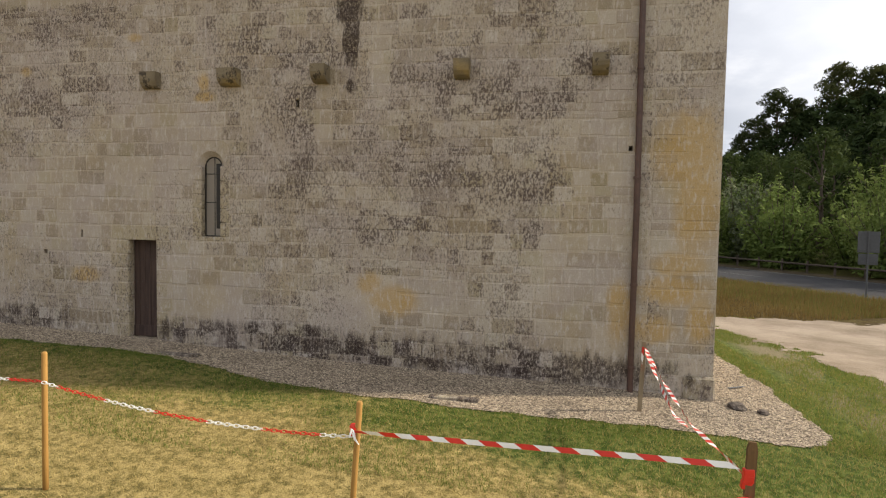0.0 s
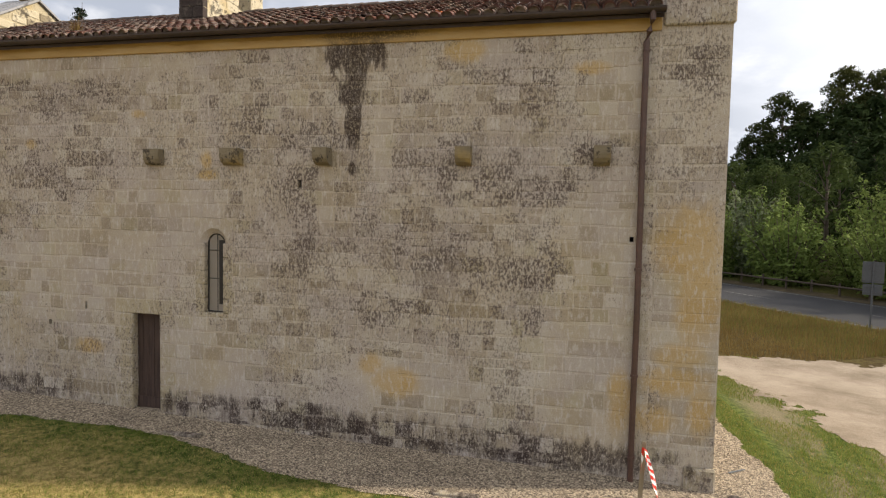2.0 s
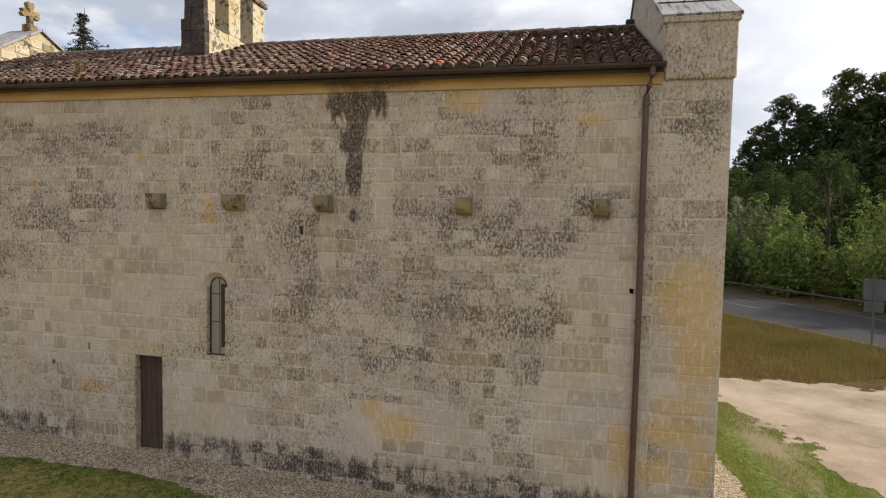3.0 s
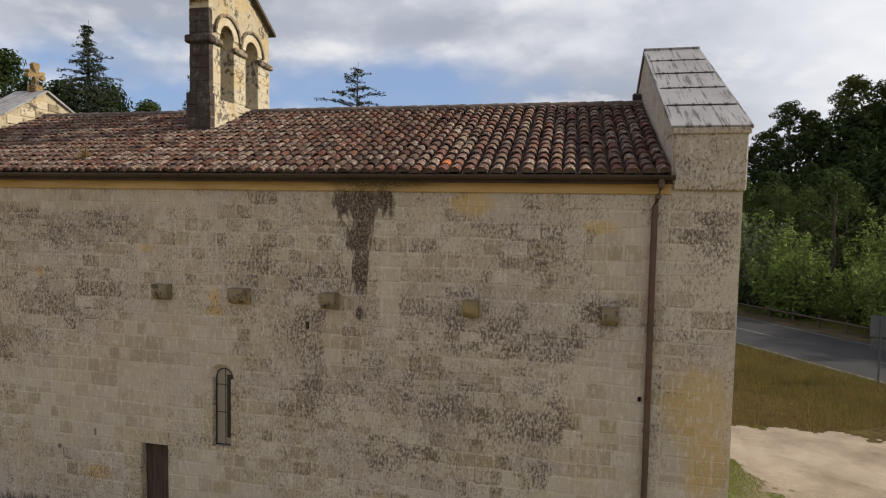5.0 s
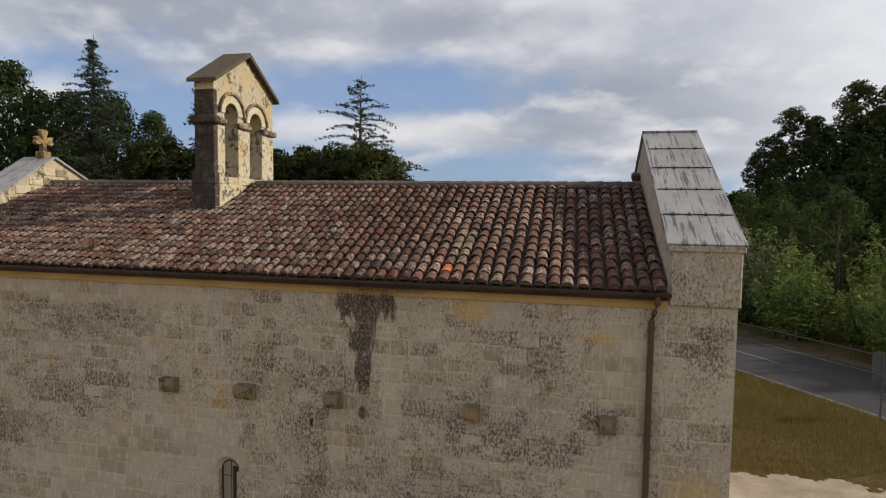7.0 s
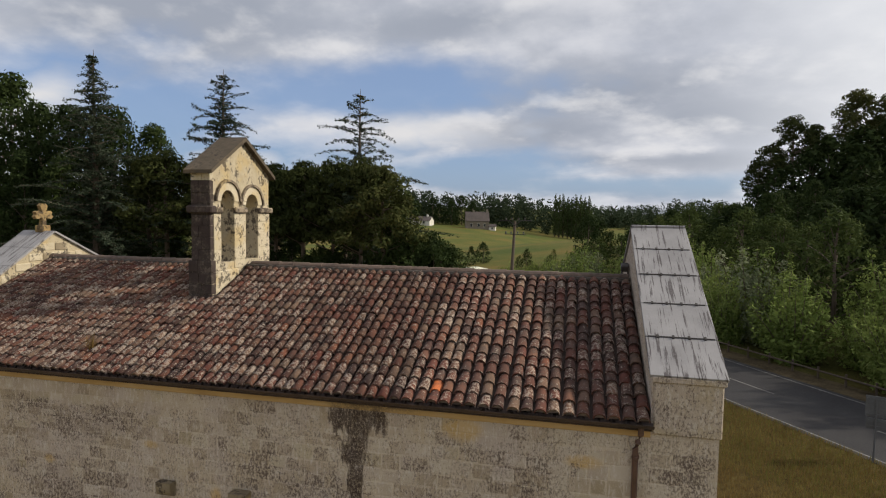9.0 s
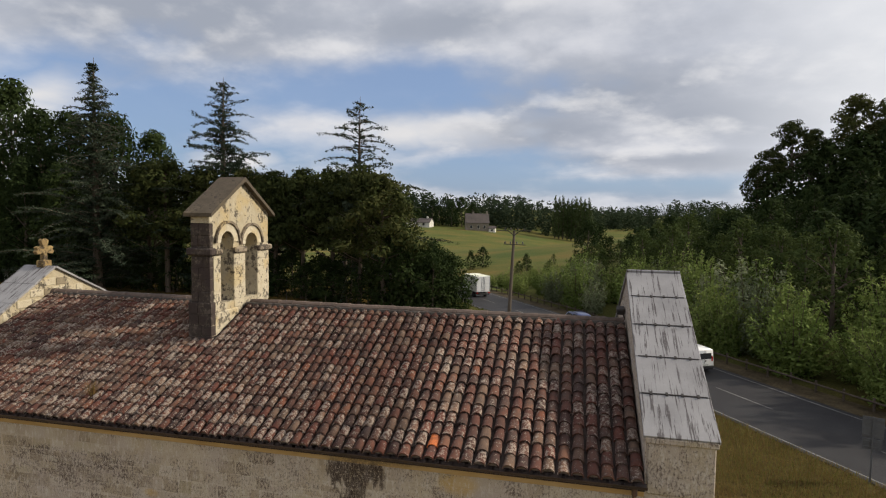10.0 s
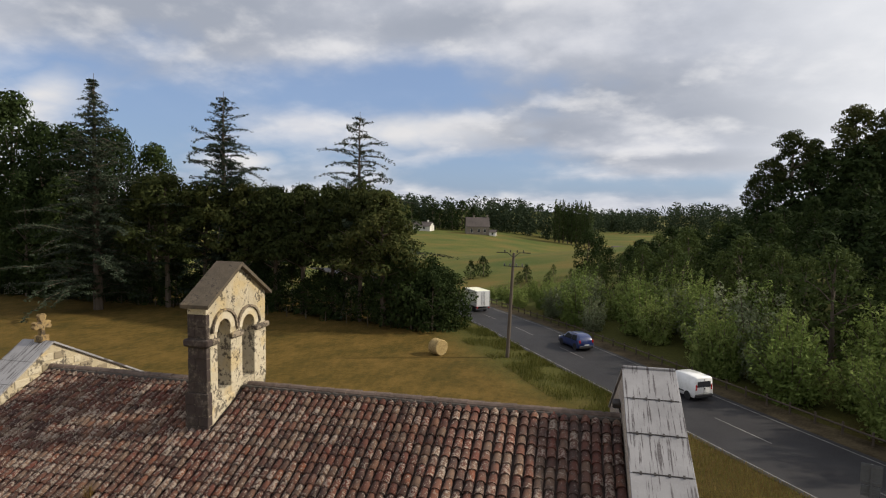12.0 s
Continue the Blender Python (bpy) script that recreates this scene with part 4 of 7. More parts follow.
def block_mesh(seed):
    """One hewn block of unit size with worn, softened edges; its face looks along -y."""
    r = random.Random(seed)
    bm = bmesh.new()
    e = 0.045
    back = [bm.verts.new((sx * 0.5, 0.5, sz * 0.5)) for sx, sz in ((-1, -1), (1, -1), (1, 1), (-1, 1))]
    rim = [bm.verts.new((sx * (0.5 - r.uniform(0, 0.012)), -0.30, sz * (0.5 - r.uniform(0, 0.02)))) for sx, sz in ((-1, -1), (1, -1), (1, 1), (-1, 1))]
    face = [bm.verts.new((sx * (0.5 - e * r.uniform(0.5, 1.4)), -0.5 + r.uniform(0, 0.08), sz * (0.5 - e * r.uniform(0.8, 2.0)))) for sx, sz in ((-1, -1), (1, -1), (1, 1), (-1, 1))]
    for k in range(4):
        n = (k + 1) % 4
        bm.faces.new((back[k], back[n], rim[n], rim[k]))
        bm.faces.new((rim[k], rim[n], face[n], face[k]))
    bm.faces.new(face)
    bmesh.ops.recalc_face_normals(bm, faces=bm.faces)
    me = bpy.data.meshes.new("stone")
    bm.to_mesh(me)
    bm.free()
    return me


def free_spans(x0, x1, z0, z1):
    spans = [(x0, x1)]
    for h in HOLES:
        if z0 < h[3] - 0.01 and z1 > h[2] + 0.01:
            spans = [s for a, b in spans for s in ((a, min(b, h[0])), (max(a, h[1]), b)) if s[1] - s[0] > 0.03]
    return spans


def lay_blocks(x0, x1, top, small):
    """Courses of uneven blocks; some courses are split into two thin ones for a stretch."""
    out = []
    bands = []
    for z0, z1 in zip(COURSES, COURSES[1:]):
        if z0 >= top:
            break
        x = x0
        while x < x1 - 0.01:
            end = min(x1, x + rng.uniform(0.8, 3.2))
            if x1 - end < 0.5:
                end = x1
            cut = z0 + (z1 - z0) * rng.uniform(0.40, 0.60)
            bands += [(x, end, z0, cut), (x, end, cut, z1)] if rng.random() < 0.16 and not any(end > h[0] - 0.1 and x < h[1] + 0.1 and z0 < h[3] and z1 > h[2] for h in HOLES) else [(x, end, z0, z1)]
            x = end
    for from_x, to_x, z0, z1 in bands:
        for a, b in free_spans(from_x, to_x, z0, z1):
            x = a
            while x < b - 0.02:
                w = rng.uniform(*small) * (1.25 if rng.random() < 0.15 else 1.0)
                if b - x - w < 0.16:
                    w = b - x
                if w < 0.75:
                    out.append((x, x + w, z0, min(z1, top)))
                else:
                    out += [(x, x + w / 2, z0, min(z1, top)), (x + w / 2, x + w, z0, min(z1, top))]
                x += w
    return out


# ---- roof ----
def tile_mesh(bm, m, r0=0.095, r1=0.075, length=0.43, sides=6, jitter=0.0):
    """One barrel tile, hollow side down, its wide end at the origin and its length along +y."""
    rows = []
    for y, r in ((0.0, r0), (length, r1)):
        for q in (r, r - 0.020):
            rows.append([bm.verts.new(m @ Vector((q * math.cos(math.pi * k / sides), y, q * math.sin(math.pi * k / sides) * 0.92))) for k in range(sides + 1)])
    o0, i0, o1, i1 = rows
    for k in range(sides):
        bm.faces.new((o0[k], o0[k + 1], o1[k + 1], o1[k]))
        bm.faces.new((i0[k + 1], i0[k], o0[k], o0[k + 1]))
    return bm


TILE_GAP = 0.27
roof_angle = math.degrees(math.atan(SLOPE))
slope_length = math.hypot(RIDGE_Y + 0.20, RIDGE_Z - 6.74)
outline = [(-0.16, 6.70), (RIDGE_Y, RIDGE_Z - 0.05), (BACK_Y + 0.16, 6.70), (BACK_Y + 0.16, 6.62), (RIDGE_Y, RIDGE_Z - 0.14), (-0.16, 6.64)]
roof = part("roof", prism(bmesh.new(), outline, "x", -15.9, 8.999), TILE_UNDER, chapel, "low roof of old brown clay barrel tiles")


def roof_pose(x, s, lift, roll=0.0, yaw=0.0):
    """A pose on the front slope: s metres up the slope from the eaves."""
    c, d = math.cos(radians(roof_angle)), math.sin(radians(roof_angle))
    return pose(x, -0.20 + s * c - lift * d, 6.735 + s * d + lift * c, roof_angle, roll, yaw)


shared_tiles = []
for k in range(4):
    bm = bmesh.new()
    tile_mesh(bm, Matrix(), 0.098 + 0.003 * (k % 2), 0.076 + 0.002 * (k // 2), 0.36)
    for n, f in enumerate(bm.faces):
        f.smooth = n % 2 == 0
    me = bpy.data.meshes.new("tile")
    bm.to_mesh(me)
    bm.free()
    me.materials.append(TILE)
    shared_tiles.append(me)
verts, faces = [], []
rows_up = int(slope_length / TILE_GAP) + 1
tile_rng = random.Random(9)
tile_count = 0
unit = []
for k in range(7):
    unit.append((math.cos(math.pi * k / 6), math.sin(math.pi * k / 6) * 0.92))
orange_tile = None
# The tiles lie wider apart towards the parapet than over the nave.
tile_xs = [8.88]
while tile_xs[-1] > -15.5:
    tile_xs.append(tile_xs[-1] - float(np.interp(tile_xs[-1], (2.5, 6.5), (0.176, 0.218))))
for c, x in enumerate(tile_xs):
    wide = float(np.interp(x, (2.5, 6.5), (0.82, 1.0)))
    wave = 0.012 * math.sin(c * 0.9) + tile_rng.uniform(-0.008, 0.008)
    for r in range(rows_up):
        s = r * TILE_GAP + tile_rng.uniform(-0.020, 0.020)
        if s + 0.24 > slope_length:
            s = slope_length - 0.27
        m = roof_pose(x + wave + tile_rng.uniform(-0.007, 0.007), s, 0.050 + 0.016 * tile_rng.random(), tile_rng.uniform(-4, 4), tile_rng.uniform(-2.2, 2.2)) @ pose(0, 0, 0, -3.4) @ Matrix.Diagonal((wide, 1, wide, 1))
        if -0.66 < x < -0.06 and s * math.cos(radians(roof_angle)) - 0.2 > 2.20:
            continue
        if r == 0:
            raw("mortar_plug", [m @ Vector((0.082 * u, y, 0.082 * w)) for y in (0.022 + 0.012 * tile_rng.random(), 0.2) for u, w in unit],
                [tuple(range(7)), *((k + 1, k, k + 7, k + 8) for k in range(6))], EAVE_MORTAR, roof)
        if x > 4.0 and tile_count < 300:
            ob = new("roof_tile", shared_tiles[tile_rng.randrange(4)])
            ob.matrix_basis = m
            ob.parent = roof
            tile_count += 1
            if r == 1 and abs(x - 5.6) < 0.11:
                orange_tile = ob
            continue
        first = len(verts)
        for y, q in ((0.0, 0.099), (0.0, 0.079), (0.36, 0.077)):
            verts += [m @ Vector((q * u, y, q * w)) for u, w in unit]
        for k in range(6):
            faces.append((first + k, first + k + 1, first + 15 + k, first + 14 + k))
            faces.append((first + 7 + k, first + 8 + k, first + k + 1, first + k))
rest = raw("roof_tiles", verts, faces, TILE_JOINED, roof)
for f in rest.data.polygons:
    f.use_smooth = f.index % 2 == 0
tagged(rest, kind="stuff")
if orange_tile is not None:
    orange_tile.data = orange_tile.data.copy()
    orange_tile.data.materials.clear()
    orange_tile.data.materials.append(TILE_NEW)
    tagged(orange_tile, "bright orange replacement tile")
# Channels between the rows of tiles; the shade there is put into their dark colour.
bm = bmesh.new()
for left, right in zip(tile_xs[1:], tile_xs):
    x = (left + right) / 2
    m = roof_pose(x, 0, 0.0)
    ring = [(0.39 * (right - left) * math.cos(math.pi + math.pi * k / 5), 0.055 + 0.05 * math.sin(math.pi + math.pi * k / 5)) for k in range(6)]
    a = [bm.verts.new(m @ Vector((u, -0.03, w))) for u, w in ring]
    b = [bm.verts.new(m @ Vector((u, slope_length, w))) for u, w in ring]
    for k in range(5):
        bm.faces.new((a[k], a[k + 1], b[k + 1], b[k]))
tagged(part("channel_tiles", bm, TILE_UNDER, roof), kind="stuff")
# Ridge tiles in mortar.
for from_x, to_x in ((-5.95, -0.66), (-0.06, 8.97)):
    bm = bmesh.new()
    count = int((to_x - from_x) / 0.09)
    pts = [(from_x + (to_x - from_x) * k / count, RIDGE_Y - 0.11 + 0.02 * noise.noise((k * 0.7, 0.0, 0.0)), RIDGE_Z + 0.04 + 0.015 * noise.noise((k * 0.5, 3.0, 0.0))) for k in range(count + 1)]
    tube(bm, pts, [0.062 + 0.022 * noise.noise((k * 0.9, 7.0, 0.0)) for k in range(count + 1)], 7)
    part("ridge_mortar", bm, RIDGE_MORTAR, roof)
x = 8.95
while x > -5.9:
    bm = bmesh.new()
    tile_mesh(bm, pose(x, RIDGE_Y + tile_rng.uniform(-0.01, 0.01), RIDGE_Z + 0.065, 0, tile_rng.uniform(-2, 2), 90 + tile_rng.uniform(-2, 2)), 0.125, 0.108, 0.42)
    if not -0.8 < x < 0.25:
        part("ridge_tile", bm, RIDGE_CLAY, roof)
    else:
        bm.free()
    x -= 0.37

# ---- bell gable ----
bell = thing("bell_gable", "stone bell gable with two arches, blackened by lichen", "bell gable")
BX0, BX1, BY0, BY1, BZ0, BZE, BAPEX = -0.60, -0.13, 2.36, 4.86, 7.3, 10.72, 11.50
BOPEN = [(3.0, 0.26, 8.62, 10.04), (4.03, 0.275, 8.62, 9.96)]   # centre, half width, foot, spring


def bell_core():
    """The gable as one slab with two round-headed openings through it."""
    bm = bmesh.new()
    n = 10
    mid = (BY0 + BY1) / 2

    def strip(front, y_low, y_high, low, high):
        bm.faces.new([bm.verts.new((front, y, z)) for y, z in ((y_low, low(y_low)), (y_high, low(y_high)), (y_high, high(y_high)), (y_low, high(y_low)))])

    def top(y):
        return BAPEX - (BAPEX - BZE) * abs(y - mid) / (mid - BY0)
    cuts = {BY0, BY1, mid}
    for c, r, z0, zs in BOPEN:
        cuts |= {c + r * math.cos(math.pi * k / n) for k in range(n + 1)}
    cuts = sorted(cuts)
    for a, b in zip(cuts, cuts[1:]):
        if b - a < 1e-5:
            continue
        hole = next(((c, r, z0, zs) for c, r, z0, zs in BOPEN if c - r - 1e-6 <= a and b <= c + r + 1e-6), None)
        for x in (BX0, BX1):
            if hole is None:
                strip(x, a, b, lambda y: BZ0, top)
            else:
                c, r, z0, zs = hole
                strip(x, a, b, lambda y: BZ0, lambda y: z0)
                strip(x, a, b, lambda y: zs + math.sqrt(max(0.0, r * r - (y - c) ** 2)), top)
    for c, r, z0, zs in BOPEN:
        loop = [(c - r, z0), (c + r, z0)] + [(c + r * math.cos(math.pi * k / n), zs + r * math.sin(math.pi * k / n)) for k in range(n + 1)]
        for (y0, q0), (y1, q1) in zip(loop, loop[1:] + loop[:1]):
            bm.faces.new([bm.verts.new(p) for p in ((BX0, y0, q0), (BX1, y0, q0), (BX1, y1, q1), (BX0, y1, q1))])
    loop = [(BY0, BZ0), (BY1, BZ0), (BY1, BZE), (mid, BAPEX), (BY0, BZE)]
    for (y0, q0), (y1, q1) in zip(loop, loop[1:] + loop[:1]):
        bm.faces.new([bm.verts.new(p) for p in ((BX0, y0, q0), (BX1, y0, q0), (BX1, y1, q1), (BX0, y1, q1))])
    bmesh.ops.remove_doubles(bm, verts=bm.verts, dist=1e-4)
    bmesh.ops.recalc_face_normals(bm, faces=bm.faces)
    return bm


part("masonry", bell_core(), BELL, bell)
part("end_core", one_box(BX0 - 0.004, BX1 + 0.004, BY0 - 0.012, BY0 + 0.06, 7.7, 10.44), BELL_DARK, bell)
# Facing blocks on the end towards the yard and on the arched face.
end_rng = random.Random(21)
z = 7.7
while z < 10.70:
    h = end_rng.uniform(0.22, 0.30)
    h = min(h, 10.72 - z)
    cut = BX0 + (BX1 - BX0) * end_rng.uniform(0.35, 0.65)
    wide = 0.05 if z < 8.45 else 0.0
    # Below 10.45 m this end has a darker stone colour than the arched face.
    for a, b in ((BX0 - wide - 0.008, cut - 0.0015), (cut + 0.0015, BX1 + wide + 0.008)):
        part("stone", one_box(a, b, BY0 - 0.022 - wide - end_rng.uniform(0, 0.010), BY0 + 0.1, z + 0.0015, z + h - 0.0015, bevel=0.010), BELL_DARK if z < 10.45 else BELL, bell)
    z += h
for lo, hi in ((BY0 + 0.10, 2.735), (3.265, 3.75), (4.31, BY1 + 0.01)):
    z = 8.45
    while z < 9.74:
        h = min(end_rng.uniform(0.2, 0.28), 9.76 - z)
        part("stone", one_box(BX1 - 0.05, BX1 + 0.014 + end_rng.uniform(0, 0.006), lo + 0.0015, hi - 0.0015, z + 0.0015, z + h - 0.0015, bevel=0.006), BELL, bell)
        z += h
part("footing", one_box(BX0 - 0.05, BX1 + 0.05, BY0 - 0.06, 3.4, 7.6, 8.44, bevel=0.02), BELL, bell)
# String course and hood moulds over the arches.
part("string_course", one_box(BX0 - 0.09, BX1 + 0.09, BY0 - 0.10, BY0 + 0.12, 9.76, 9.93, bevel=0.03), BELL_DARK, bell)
for lo, hi in ((BY0 + 0.09, 2.745), (3.256, 3.76), (4.30, BY1 + 0.10)):
    part("string_course", one_box(BX1 - 0.1, BX1 + 0.084, lo, hi, 9.764, 9.905, bevel=0.03), BELL_GREY, bell)
for c, r, z0, zs in BOPEN:
    for r0, r1, out, mat, name in ((r, r + 0.19, 0.024, BELL_PALE, "voussoir"), (r + 0.19, r + 0.25, 0.065, BELL_GREY, "hood_mould")):
        bm = bmesh.new()
        steps = 11
        for k in range(steps):
            a0, a1 = math.pi * (k + 0.03) / steps, math.pi * (k + 0.97) / steps
            if name == "hood_mould":
                a0, a1 = math.pi * k / steps, math.pi * (k + 1) / steps
            ring = []
            for x in (BX1 - 0.05, BX1 + out):
                ring.append([bm.verts.new((x, c + q * math.cos(a), zs + q * math.sin(a))) for q, a in ((r0 + 0.002, a0), (r1, a0), (r1, a1), (r0 + 0.002, a1))])
            lo, hi = ring
            bm.faces.new(hi)
            for i in range(4):
                j = (i + 1) % 4
                bm.faces.new((lo[i], hi[i], hi[j], lo[j]))
            if name == "voussoir":
                bmesh.ops.recalc_face_normals(bm, faces=bm.faces)
                part(name, bm, mat, bell)
                bm = bmesh.new()
        if name == "voussoir":
            bm.free()
            continue
        bmesh.ops.remove_doubles(bm, verts=bm.verts, dist=1e-4)
        bmesh.ops.recalc_face_normals(bm, faces=bm.faces)
        part(name, bm, mat, bell)
# Two stone slabs as a little roof.
mid = (BY0 + BY1) / 2
for side in (-1, 1):
    run = mid - BY0 + 0.13
    fall = run * (BAPEX - BZE) / (mid - BY0)
    outline = [(mid, BAPEX + 0.0), (mid + side * run, BAPEX + 0.0 - fall), (mid + side * run, BAPEX + 0.085 - fall), (mid, BAPEX + 0.10)]
    part("roof_slab", prism(bmesh.new(), outline, "x", BX0 - 0.12, BX1 + 0.13), SLATE_STONE, bell, "brown weathered roof slab")

# ---- west gable with its stone cross ----
WEST_X = (-6.85, -6.0)
WA = (3.84, 9.16)
outline = [(0.1, 5.5), (7.6, 5.5), (8.0, 6.98), WA, (0.1, 6.72), ]
west = thing("cross_gable", "pale stone gable between nave and choir, with zinc coping", "gable")
part("masonry", prism(bmesh.new(), outline, "x", *WEST_X), RUBBLE, west)
wrng = random.Random(5)
for z0 in [6.9 + 0.25 * i for i in range(9)]:
    half_l, half_r = (WA[1] - z0 - 0.27) / 0.655, (WA[1] - z0 - 0.27) / 0.525
    y = WA[0] - half_l
    while half_l > 0.15 and y < WA[0] + half_r - 0.1:
        w = min(wrng.uniform(0.22, 0.5), WA[0] + half_r - y)
        part("stone", one_box(-6.05, -5.988 + wrng.uniform(0, 0.014), y + 0.012, y + w - 0.012, z0 + 0.012 + wrng.uniform(0, 0.03), z0 + 0.238 - wrng.uniform(0, 0.03), bevel=0.016), (BELL, RUBBLE, CORBEL_STONE, CORBEL_STONE, BELL)[wrng.randrange(5)], west)
        y += w
for (y0, z0), (y1, z1), n in ((WA, (0.0, 6.65), 6), (WA, (8.1, 6.93), 6)):
    way = Vector((0, y1 - y0, z1 - z0))
    for i in range(n):
        a, b = Vector((0, y0, z0)) + way * (i / n), Vector((0, y0, z0)) + way * ((i + 0.985) / n)
        up = Vector((0, -(z1 - z0), y1 - y0)).normalized()
        up = up if up.z > 0 else -up
        bm = bmesh.new()
        ends = []
        for p in (a, b):
            ends.append([bm.verts.new((x, p.y + up.y * h, p.z + up.z * h)) for x, h in ((-6.95, 0.0), (-5.93, 0.0), (-5.93, 0.05), (-6.95, 0.05))])
        for k in range(4):
            j = (k + 1) % 4
            bm.faces.new((ends[0][k], ends[0][j], ends[1][j], ends[1][k]))
        bm.faces.new(ends[0])
        bm.faces.new(ends[1][::-1])
        bmesh.ops.recalc_face_normals(bm, faces=bm.faces)
        part("coping_sheet", bm, ZINC, west, "grey zinc coping sheet")
cross = thing("stone_cross", "lichened stone cross with flared arms on the gable", "cross", (-6.35, 3.86, 9.19))
CROSS_STONE = bell_stone("lichened_cross_stone", [(0.25, (0.13, 0.085, 0.04)), (0.5, (0.21, 0.14, 0.065)), (0.75, (0.27, 0.20, 0.10))], 0.85)
part("base", one_box(-0.14, 0.14, -0.15, 0.15, -0.04, 0.18, bevel=0.02), CROSS_STONE, cross)
shape = [(-0.07, 0.17), (0.07, 0.17), (0.055, 0.42), (0.16, 0.40), (0.24, 0.38), (0.30, 0.46), (0.24, 0.53), (0.28, 0.60), (0.20, 0.64), (0.06, 0.60), (0.10, 0.74), (0.12, 0.80), (0.06, 0.87),
         (0.0, 0.83), (-0.06, 0.87), (-0.12, 0.80), (-0.10, 0.74), (-0.06, 0.60), (-0.20, 0.64), (-0.28, 0.60), (-0.24, 0.53), (-0.30, 0.46), (-0.24, 0.38), (-0.16, 0.40), (-0.055, 0.42)]
part("arms", prism(bmesh.new(), shape, "x", -0.07, 0.07), CROSS_STONE, cross)
cross.matrix_basis = cross.matrix_basis @ Matrix.Diagonal((0.86, 0.92, 0.86, 1))

# Small floodlight at the top of the east gable, and a weed on the roof.
lamp = thing("floodlight", "small dark floodlight on the parapet above the ridge", "floodlight", (8.93, 4.1, 8.62))
part("stem", one_tube([(0.06, 0, -0.12), (0.03, 0, 0.0), (-0.02, -0.02, 0.05)], 0.022, 6), IRON, lamp)
part("head", one_box(-0.12, 0.05, -0.10, 0.10, 0.02, 0.17, bevel=0.025, m=pose(0, 0, 0, 18, 0, 0)), IRON, lamp)
weed = thing("roof_weed", "dry yellowish weed rooted among the roof tiles", "weed", (-1.46, 0.38, 6.98))
bm = bmesh.new()
wr = random.Random(3)
for k in range(60):
    a, lean, h = wr.uniform(0, 6.28), wr.uniform(0.02, 0.16), wr.uniform(0.15, 0.45)
    p = Vector((0.03 * math.cos(a), 0.03 * math.sin(a), 0))
    tip = p + Vector((lean * math.cos(a), lean * math.sin(a), h))
    side = Vector((-math.sin(a), math.cos(a), 0)) * 0.008
    bm.faces.new([bm.verts.new(q) for q in (p - side, p + side, tip)])
part("stalks", bm, BLADE_DRY, weed)

# ---- churchyard: stakes, chain, barrier tape ----
def stake(x, y, top, lean_x, lean_y, r, mat, label, square=False):
    base = ground(x + lean_x, y + lean_y)
    ob = thing("stake", label, "stake", (x + lean_x, y + lean_y, base), "stakes round the chapel")
    tip = Vector((-lean_x, -lean_y, top - base))
    if square:
        bm = bmesh.new()
        rings = [[bm.verts.new(Vector(p) + Vector((u * r, v * r * 0.55, 0))) for u, v in ((-1, -1), (1, -1), (1, 1), (-1, 1))] for p in ((0, 0, -0.1), tip * 0.97)]
        rings.append([bm.verts.new(tip + Vector((u * r * 0.7, v * r * 0.35, 0))) for u, v in ((-1, -1), (1, -1), (1, 1), (-1, 1))])
        for a, b in zip(rings, rings[1:]):
            for k in range(4):
                bm.faces.new((a[k], a[(k + 1) % 4], b[(k + 1) % 4], b[k]))
        bm.faces.new(rings[-1])
    else:
        bm = one_tube([(0, 0, -0.1), tip * 0.3, tip * 0.7, tip * 0.985, tip], [r * 1.03, r, r * 0.98, r * 0.97, r * 0.75], 12)
        for f in bm.faces:
            f.smooth = len(f.verts) == 4
    part("post", bm, mat, ob)
    return ob


stake_a = stake(3.30, -4.88, 1.116, -0.035, 0.02, 0.024, STAKE_WOOD, "round yellow wooden stake that carries a plastic chain")
stake_b = stake(6.26, -5.04, 0.968, -0.075, 0.0, 0.023, STAKE_WOOD, "round yellow wooden stake where chain and tape meet")
stake_c = stake(8.845, -0.95, 0.726, -0.035, 0.0, 0.028, GREY_WOOD, "grey split wooden stake in front of the downpipe", True)
stake_d = stake(8.78, -5.6, 1.115, -0.04, 0.0, 0.026, DARK_STAKE, "squared weathered stake wrapped in red tape", True)
stake_e = stake(-1.9, -4.5, 1.16, 0.0, 0.0, 0.024, STAKE_WOOD, "round yellow wooden stake that carries a plastic chain")


def link_mesh(mat, long=0.050, wide=0.024, wire=0.0040):
    bm = bmesh.new()
    pts = []
    for k in range(10):
        a = 2 * math.pi * k / 10
        pts.append(((long - wide) / 2 * (1 if math.cos(a) > 0 else -1) + wide / 2 * math.cos(a), wide / 2 * math.sin(a), 0))
    pts.append(pts[0])
    tube(bm, pts, wire, 4, False)
    me = bpy.data.meshes.new("chain_link")
    bm.to_mesh(me)
    bm.free()
    me.materials.append(mat)
    return me


LINKS = (link_mesh(WHITE), link_mesh(RED))


